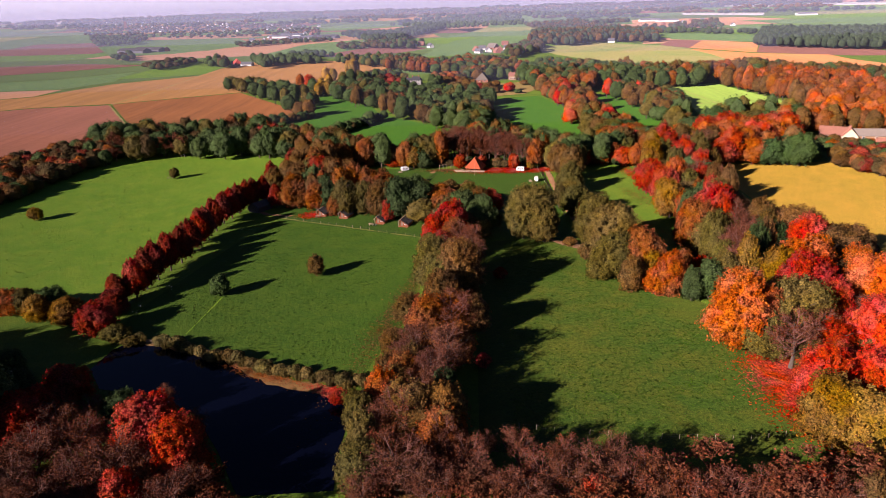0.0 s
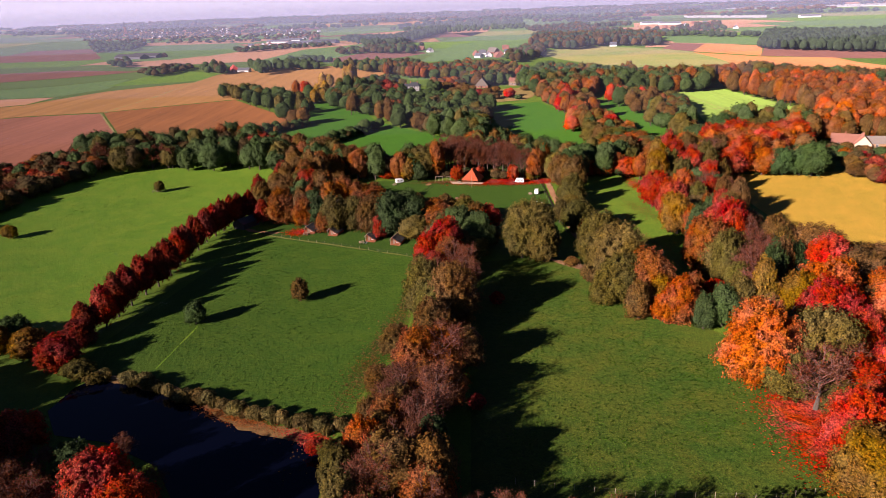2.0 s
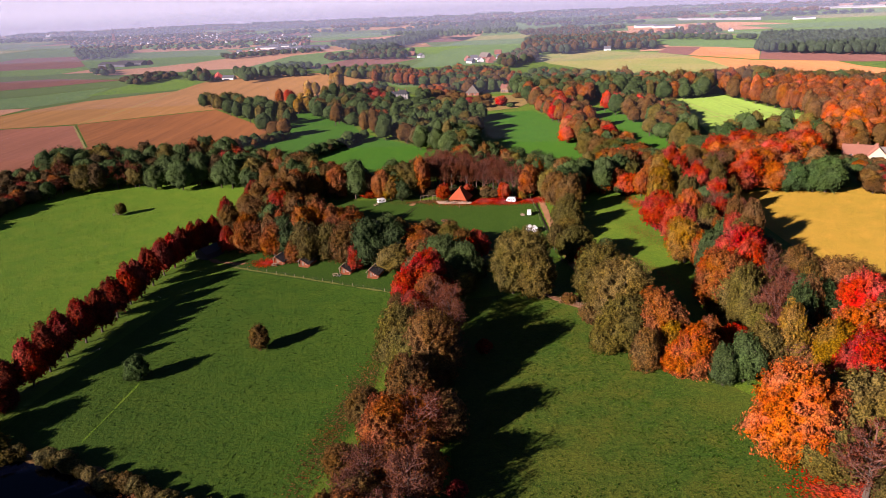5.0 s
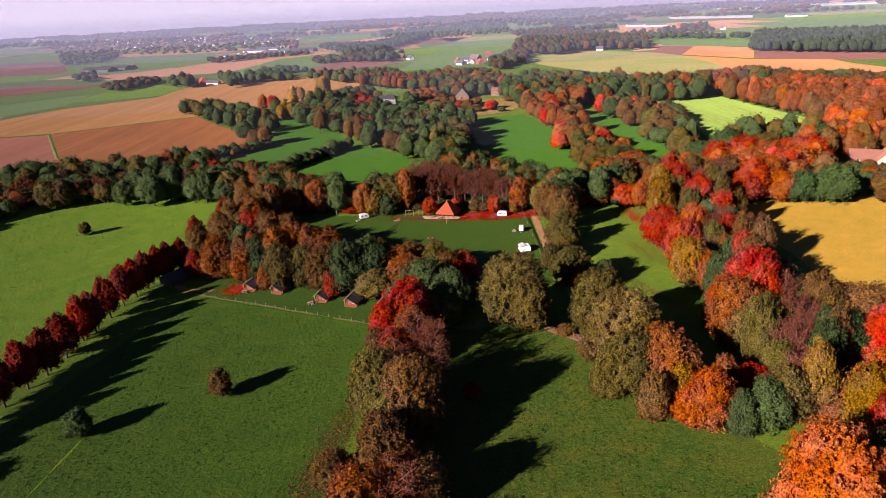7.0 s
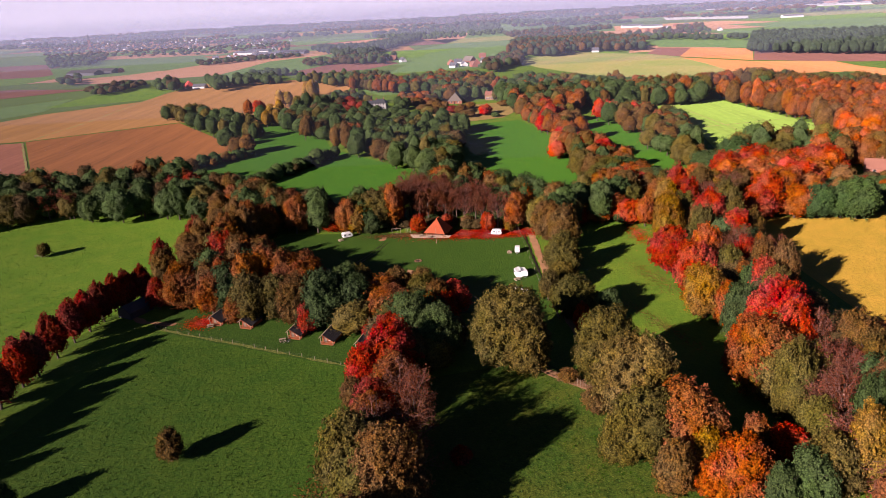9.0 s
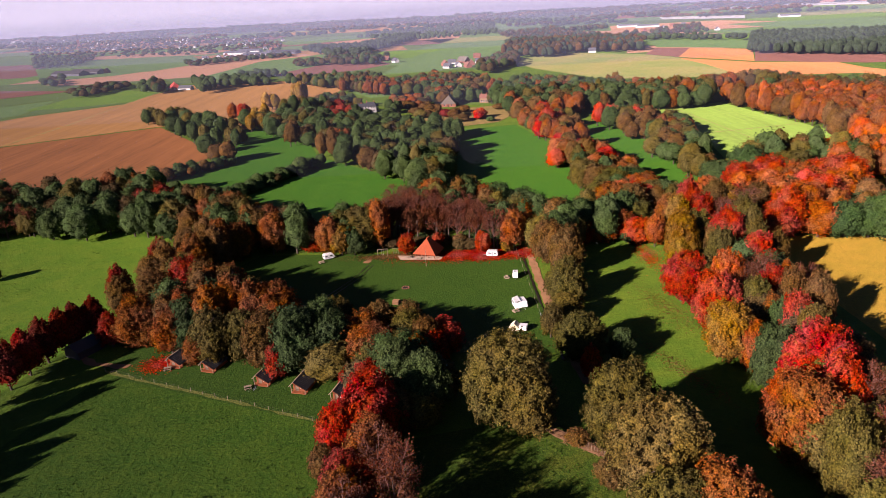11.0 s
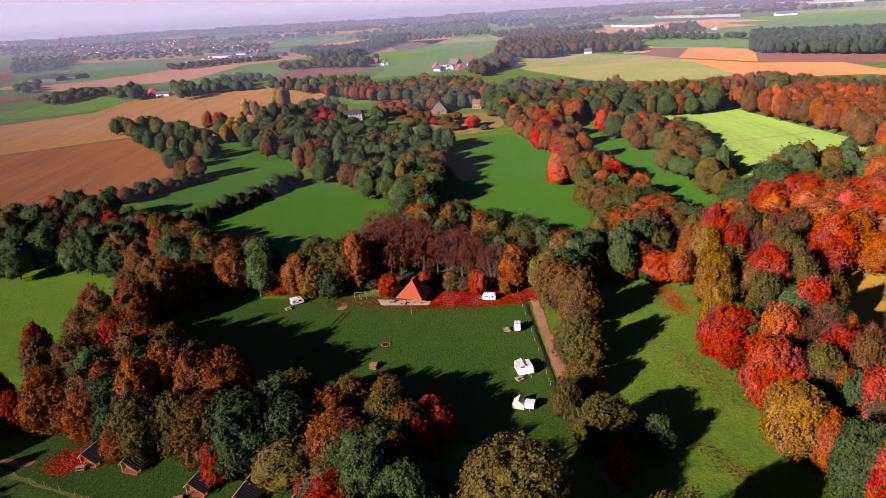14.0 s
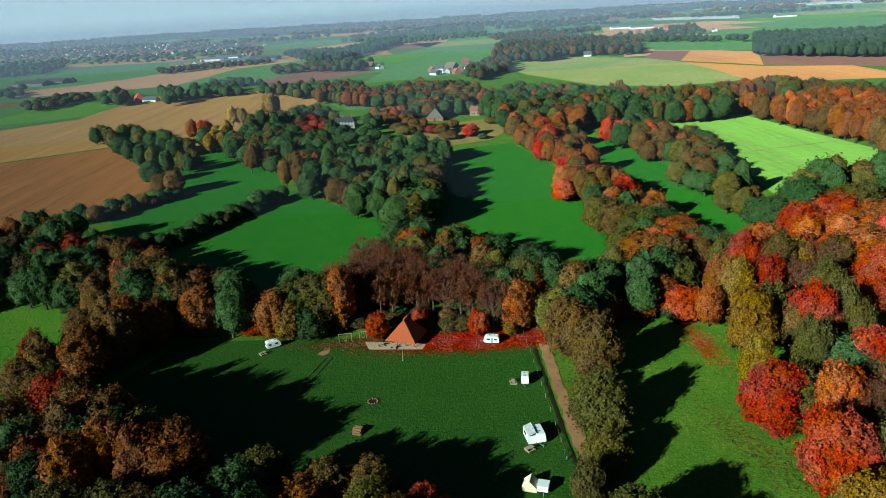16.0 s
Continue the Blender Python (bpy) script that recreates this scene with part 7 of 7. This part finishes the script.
house("house", -874.4, 2218.5, 10, 8, 11, 3.0, 7.0, PLASTER, SLATE, "white plastered village house with a slate roof", 0)
house("house", -1124.8, 2970.0, 10, 8, 11, 3.0, 7.0, PLASTER, SLATE, "white plastered village house with a slate roof", 0)
house("house", -2238.4, 4398.4, 20, 8, 11, 3.0, 7.0, PLASTER, SLATE, "white plastered village house with a slate roof", 0)
house("house", -728.4, 2281.0, 30, 8, 11, 3.0, 7.2, REDBRICK, OLDTILE, "brick village house with an orange tiled roof", 0)
house("house", -1538.0, 3654.0, 40, 8, 11, 3.0, 7.2, REDBRICK, OLDTILE, "brick village house with an orange tiled roof", 0)
house("house", -605.4, 2266.9, 70, 8, 11, 3.0, 7.0, PLASTER, SLATE, "white plastered village house with a slate roof", 0)
house("house", -1355.5, 2984.1, 0, 8, 11, 3.0, 7.0, PLASTER, SLATE, "white plastered village house with a slate roof", 0)
house("house", -1326.9, 2955.8, 60, 8, 11, 3.0, 7.2, REDBRICK, OLDTILE, "brick village house with an orange tiled roof", 0)
house("house", -520.1, 2105.7, 0, 8, 11, 3.0, 7.0, PLASTER, SLATE, "white plastered village house with a slate roof", 0)
house("house", -1431.9, 3256.9, 30, 8, 11, 3.0, 7.0, PLASTER, SLATE, "white plastered village house with a slate roof", 0)
house("house", -1131.6, 2938.9, 0, 8, 11, 3.0, 7.0, PLASTER, SLATE, "white plastered village house with a slate roof", 0)
house("house", -510.8, 2225.2, 60, 8, 11, 3.0, 7.0, PLASTER, SLATE, "white plastered village house with a slate roof", 0)
house("house", -384.7, 1888.6, 0, 8, 11, 3.0, 7.2, REDBRICK, OLDTILE, "brick village house with an orange tiled roof", 0)
house("house", -1115.4, 3080.7, 20, 8, 11, 3.0, 7.0, PLASTER, SLATE, "white plastered village house with a slate roof", 0)
house("house", -997.1, 2453.4, 50, 8, 11, 3.0, 7.2, REDBRICK, OLDTILE, "brick village house with an orange tiled roof", 0)
house("house", -525.4, 2086.9, 40, 8, 11, 3.0, 7.2, REDBRICK, OLDTILE, "brick village house with an orange tiled roof", 0)
house("house", -1153.4, 2817.5, 10, 8, 11, 3.0, 7.0, PLASTER, SLATE, "white plastered village house with a slate roof", 0)
house("house", -551.1, 2295.2, 30, 8, 11, 3.0, 7.2, REDBRICK, OLDTILE, "brick village house with an orange tiled roof", 0)
house("house", -1237.7, 2483.2, 40, 8, 11, 3.0, 7.0, PLASTER, SLATE, "white plastered village house with a slate roof", 0)
house("house", -864.6, 2838.5, 70, 8, 11, 3.0, 7.0, PLASTER, SLATE, "white plastered village house with a slate roof", 0)
house("house", -692.9, 2103.8, 30, 8, 11, 3.0, 7.0, PLASTER, SLATE, "white plastered village house with a slate roof", 0)
house("house", -638.0, 2447.4, 0, 8, 11, 3.0, 7.0, PLASTER, SLATE, "white plastered village house with a slate roof", 0)
house("house", -850.4, 2641.1, 60, 8, 11, 3.0, 7.0, PLASTER, SLATE, "white plastered village house with a slate roof", 0)
house("house", -472.6, 2036.5, 20, 8, 11, 3.0, 7.0, PLASTER, SLATE, "white plastered village house with a slate roof", 0)
house("house", -741.6, 2463.2, 70, 8, 11, 3.0, 7.2, REDBRICK, OLDTILE, "brick village house with an orange tiled roof", 0)
house("house", -463.0, 2098.8, 0, 8, 11, 3.0, 7.0, PLASTER, SLATE, "white plastered village house with a slate roof", 0)
house("house", -807.9, 2736.4, 40, 8, 11, 3.0, 7.2, REDBRICK, OLDTILE, "brick village house with an orange tiled roof", 0)
house("house", -908.7, 2811.1, 10, 8, 11, 3.0, 7.0, PLASTER, SLATE, "white plastered village house with a slate roof", 0)
house("house", -568.4, 2128.1, 40, 8, 11, 3.0, 7.0, PLASTER, SLATE, "white plastered village house with a slate roof", 0)
house("house", -446.5, 1845.7, 80, 8, 11, 3.0, 7.0, PLASTER, SLATE, "white plastered village house with a slate roof", 0)
house("house", -1098.7, 2941.9, 60, 8, 11, 3.0, 7.0, PLASTER, SLATE, "white plastered village house with a slate roof", 0)
house("house", -1239.8, 2802.2, 10, 8, 11, 3.0, 7.0, PLASTER, SLATE, "white plastered village house with a slate roof", 0)
house("house", -1222.4, 2632.0, 20, 8, 11, 3.0, 7.0, PLASTER, SLATE, "white plastered village house with a slate roof", 0)
house("house", -1087.5, 2429.5, 70, 8, 11, 3.0, 7.0, PLASTER, SLATE, "white plastered village house with a slate roof", 0)
house("house", -1161.8, 2664.5, 10, 8, 11, 3.0, 7.2, REDBRICK, OLDTILE, "brick village house with an orange tiled roof", 0)
house("house", -937.5, 2250.2, 60, 8, 11, 3.0, 7.0, PLASTER, SLATE, "white plastered village house with a slate roof", 0)
house("house", -1041.6, 2522.4, 0, 8, 11, 3.0, 7.0, PLASTER, SLATE, "white plastered village house with a slate roof", 0)
house("house", -1012.1, 2581.8, 45, 8, 11, 3.0, 7.0, PLASTER, SLATE, "white plastered village house with a slate roof", 0)
house("house", -1007.5, 2638.9, 90, 8, 11, 3.0, 7.2, REDBRICK, OLDTILE, "brick village house with an orange tiled roof", 0)
house("house", -939.1, 2634.1, 20, 8, 11, 3.0, 7.0, PLASTER, SLATE, "white plastered village house with a slate roof", 0)
house("house", -932.2, 2763.2, 80, 8, 11, 3.0, 7.0, PLASTER, SLATE, "white plastered village house with a slate roof", 0)
house("house", -893.9, 2722.0, 0, 8, 11, 3.0, 7.0, PLASTER, SLATE, "white plastered village house with a slate roof", 0)
house("house", -743.1, 2495.7, 30, 8, 11, 3.0, 7.2, REDBRICK, OLDTILE, "brick village house with an orange tiled roof", 0)
house("house", -749.6, 2635.5, 10, 8, 11, 3.0, 7.0, PLASTER, SLATE, "white plastered village house with a slate roof", 0)
house("house", -640.5, 2450.1, 60, 8, 11, 3.0, 7.0, PLASTER, SLATE, "white plastered village house with a slate roof", 0)
house("house", -565.7, 2432.6, 0, 8, 11, 3.0, 7.0, PLASTER, SLATE, "white plastered village house with a slate roof", 0)
house("house", -499.3, 2298.6, 90, 8, 11, 3.0, 7.0, PLASTER, SLATE, "white plastered village house with a slate roof", 0)
house("house", -1465.9, 2951.7, 0, 8, 11, 3.0, 7.2, REDBRICK, OLDTILE, "brick village house with an orange tiled roof", 0)
house("house", -1296.8, 2559.8, 30, 8, 11, 3.0, 7.0, PLASTER, SLATE, "white plastered village house with a slate roof", 0)
house("house", -1528.8, 2911.3, 80, 8, 11, 3.0, 7.2, REDBRICK, OLDTILE, "brick village house with an orange tiled roof", 0)
house("house", -1679.8, 3430.6, 0, 8, 11, 3.0, 7.0, PLASTER, SLATE, "white plastered village house with a slate roof", 0)
house("house", -837.6, 2281.3, 10, 8, 11, 3.0, 7.2, REDBRICK, OLDTILE, "brick village house with an orange tiled roof", 0)
house("house", -737.3, 2370.9, 70, 8, 11, 3.0, 7.2, REDBRICK, OLDTILE, "brick village house with an orange tiled roof", 0)
house("house", -509.1, 2144.5, 20, 8, 11, 3.0, 7.0, PLASTER, SLATE, "white plastered village house with a slate roof", 0)
house("house", -454.3, 1555.6, 80, 8, 11, 3.0, 7.0, PLASTER, SLATE, "white plastered village house with a slate roof", 0)
house("house", -435.4, 1581.4, 10, 8, 11, 3.0, 7.0, PLASTER, SLATE, "white plastered village house with a slate roof", 0)
yard_rnd = random.Random(8)
for i in range(46):
    ux, uy = yard_rnd.uniform(-440, -300), yard_rnd.uniform(1540, 1600)
    root = new("trailer")
    root.matrix_basis = pose(ux, uy, 0, 0, 0, yard_rnd.choice((-20, 70)))
    paint = yard_rnd.choice((WHITE, WHITE, WHITE, REDTILE, SLATE, PALEWOOD))
    length = yard_rnd.uniform(5, 11)
    part("body", box(bmesh.new(), 0, 0, 0.7, 2.6, length, yard_rnd.uniform(1.8, 3.0), 0.1), paint, root)
    for k in (-1, 1):
        part("axle", tube(bmesh.new(), (-1.25, k * length * 0.3, 0.45), (1.25, k * length * 0.3, 0.45), 0.45, 10), RUBBER, root)
    tagged(root, "pale trailer parked in a crowded works yard", "trailer", "vehicles of the works yard")
house("barn", -422.6, 1672.4, 75, 18, 55, 4.0, 7.5, PLASTER, SLATE, "long pale farm shed with a grey roof", 0, 0, category="barn")
house("house", -380.6, 1581.3, 60, 8, 11, 3.0, 7.0, PLASTER, SLATE, "white plastered village house with a slate roof", 0)
house("barn", -406.8, 1723.6, 75, 18, 55, 4.0, 7.5, PLASTER, SLATE, "long pale farm shed with a grey roof", 0, 0, category="barn")
house("barn", -355.5, 1590.1, 80, 18, 55, 4.0, 7.5, PLASTER, SLATE, "long pale farm shed with a grey roof", 0, 0, category="barn")
house("house", -345.4, 1641.4, 70, 8, 11, 3.0, 7.0, PLASTER, SLATE, "white plastered village house with a slate roof", 0)
house("barn", -304.1, 1608.0, 70, 22, 60, 4.0, 8.0, SLATE, DARKROOF, "long dark farm shed", 0, 0, category="barn")
house("house", -430.1, 1619.0, 20, 8, 11, 3.0, 7.2, REDBRICK, OLDTILE, "brick village house with an orange tiled roof", 0)
house("house", -199.1, 1298.0, 10, 8, 11, 3.0, 7.0, PLASTER, SLATE, "white plastered village house with a slate roof", 0)
house("house", -193.9, 1335.4, 60, 8, 11, 3.0, 7.2, REDBRICK, OLDTILE, "brick village house with an orange tiled roof", 0)
house("house", -182.1, 1359.5, 80, 8, 11, 3.0, 7.0, PLASTER, SLATE, "white plastered village house with a slate roof", 0)
house("house", -149.1, 1392.8, 0, 8, 11, 3.0, 7.2, REDBRICK, OLDTILE, "brick village house with an orange tiled roof", 0)
house("house", -86.8, 1270.3, 10, 8, 11, 3.0, 7.0, PLASTER, SLATE, "white plastered village house with a slate roof", 0)
house("house", -74.7, 1282.2, 70, 8, 11, 3.0, 7.2, REDBRICK, OLDTILE, "brick village house with an orange tiled roof", 0)
house("house", -57.0, 1229.7, 30, 8, 11, 3.0, 7.0, PLASTER, SLATE, "white plastered village house with a slate roof", 0)
house("house", 18.5, 1125.4, 20, 8, 11, 3.0, 7.2, REDBRICK, OLDTILE, "brick village house with an orange tiled roof", 0)
house("house", 28.7, 1143.7, 80, 8, 11, 3.0, 7.0, PLASTER, SLATE, "white plastered village house with a slate roof", 0)
house("house", 36.2, 1097.7, 10, 8, 11, 3.0, 7.0, PLASTER, SLATE, "white plastered village house with a slate roof", 0)
house("farmhouse", 46.1, 1158.0, 40, 12, 18, 3.0, 9.0, REDBRICK, THATCH, "brick farmhouse with a wide dark roof", 0)
house("house", 55.5, 1117.2, 0, 8, 11, 3.0, 7.2, REDBRICK, OLDTILE, "brick village house with an orange tiled roof", 0)
house("house", 68.4, 1142.6, 70, 8, 11, 3.0, 7.0, PLASTER, SLATE, "white plastered village house with a slate roof", 0)
house("house", 21.4, 1084.2, 50, 8, 11, 3.0, 7.0, PLASTER, SLATE, "white plastered village house with a slate roof", 0)
house("house", 48.6, 1082.0, 20, 8, 11, 3.0, 7.2, REDBRICK, OLDTILE, "brick village house with an orange tiled roof", 0)
house("house", 70.5, 1237.6, 80, 8, 11, 3.0, 7.2, REDBRICK, OLDTILE, "brick village house with an orange tiled roof", 0)
house("barn", 207.6, 1301.5, 60, 22, 60, 4.0, 8.0, SLATE, DARKROOF, "long dark farm shed", 0, 0, category="barn")
house("house", 224.4, 1273.8, 20, 8, 11, 3.0, 7.2, REDBRICK, OLDTILE, "brick village house with an orange tiled roof", 0)
house("farmhouse", 237.6, 1274.8, 80, 12, 18, 3.0, 9.0, REDBRICK, THATCH, "brick farmhouse with a wide dark roof", 0)
house("house", 248.6, 1228.0, 80, 8, 11, 3.0, 7.0, PLASTER, SLATE, "white plastered village house with a slate roof", 0)
house("barn", 513.4, 2008.0, 85, 18, 55, 4.0, 7.5, PLASTER, SLATE, "long pale farm shed with a grey roof", 0, 0, category="barn")
house("barn", 545.6, 1947.9, 85, 18, 55, 4.0, 7.5, PLASTER, SLATE, "long pale farm shed with a grey roof", 0, 0, category="barn")
house("house", 554.9, 1848.2, 0, 8, 11, 3.0, 7.0, PLASTER, SLATE, "white plastered village house with a slate roof", 0)
house("house", 601.9, 1928.7, 40, 8, 11, 3.0, 7.2, REDBRICK, OLDTILE, "brick village house with an orange tiled roof", 0)
house("house", 637.3, 1950.8, 70, 8, 11, 3.0, 7.0, PLASTER, SLATE, "white plastered village house with a slate roof", 0)
house("house", 645.3, 1934.3, 0, 8, 11, 3.0, 7.2, REDBRICK, OLDTILE, "brick village house with an orange tiled roof", 0)
house("house", 624.7, 1840.9, 20, 8, 11, 3.0, 7.0, PLASTER, SLATE, "white plastered village house with a slate roof", 0)
house("house", 488.3, 1779.2, 10, 8, 11, 3.0, 7.2, REDBRICK, OLDTILE, "brick village house with an orange tiled roof", 0)
house("house", 559.4, 1765.7, 40, 8, 11, 3.0, 7.0, PLASTER, SLATE, "white plastered village house with a slate roof", 0)
house("house", 607.1, 1651.1, 0, 8, 11, 3.0, 7.0, PLASTER, SLATE, "white plastered village house with a slate roof", 0)
house("barn", 989.4, 2122.9, 85, 18, 55, 4.0, 7.5, PLASTER, SLATE, "long pale farm shed with a grey roof", 0, 0, category="barn")
house("barn", -600.0, 1302.4, 70, 22, 60, 4.0, 8.0, SLATE, DARKROOF, "long dark farm shed", 0, 0, category="barn")
house("barn", -580.2, 1324.2, 70, 22, 60, 4.0, 8.0, SLATE, DARKROOF, "long dark farm shed", 0, 0, category="barn")
house("house", -548.3, 1322.9, 0, 8, 11, 3.0, 7.2, REDBRICK, OLDTILE, "brick village house with an orange tiled roof", 0)
house("farmhouse", -313.6, 982.4, 35, 11, 16, 2.8, 9.0, REDBRICK, REDTILE, "farmhouse with a bright red hipped roof among trees", 2, 1, 5.0)
house("barn", -297.6, 975.0, 80, 9, 16, 2.5, 5.5, PLASTER, SLATE, "low pale barn beside the red-roofed farmhouse", 0, 0, category="barn")
house("manor", -51.3, 710.9, 80, 7.5, 11, 5.0, 8.4, GREYSTONE, DARKSLATE, "grey two-storey manor house with a grey slate roof", 4, 2, 6.0)
house("manor_wing", -60.0, 719.3, 80, 6, 7, 3.6, 6.2, GREYSTONE, DARKSLATE, "low grey wing beside the manor house", 2, 1)
house("barn", 15.5, 723.3, -12, 13, 14, 2.4, 9.5, REDBRICK, THATCH, "old barn with a huge grey thatched roof", 2, 0, 7.0, category="barn")
house("villa", 46.7, 734.1, 75, 6.5, 8, 4.4, 7.2, BRICK, OLDTILE, "yellow brick villa with a tiled roof and two chimneys", 3, 2)
house("farmhouse", 206.9, 409.3, 62, 8, 14, 2.6, 6.5, REDBRICK, OLDTILE, "brick farmhouse with an orange tiled roof beside the wood", 2, 1)
house("farmhouse", 213.5, 403.5, -25, 8, 12, 2.6, 7.0, CREAM, OLDTILE, "cream gabled farmhouse with a worn tiled roof", 2, 1)
house("barn", 226.2, 401.9, 80, 9, 24, 2.8, 6.0, BRICK, THATCH, "long low brick barn with a weathered roof", 3, 0, category="barn")
house("barn", 221.8, 377.8, 75, 8, 14, 2.6, 5.5, REDBRICK, OLDTILE, "brick barn with a tiled roof by the farmyard", 0, 0, category="barn")

church = new("church")
church.matrix_basis = pose(-1158.6, 2492.1, 0, 0, 0, 20)
part("nave", gable_body(bmesh.new(), 13, 30, 10, 18), REDBRICK, church).location = (0, 18, 0)
part("nave_roof", gable(bmesh.new(), 13, 30, 10, 18), SLATE, church).location = (0, 18, 0.05)
boxed("tower", church, REDBRICK, 0, 0, 0, 8, 8, 28)
part("spire", hip(bmesh.new(), 8, 8, 28, 52, 0, 0.3), SLATE, church)
tagged(church, "brick village church with a slender slate spire", "church")
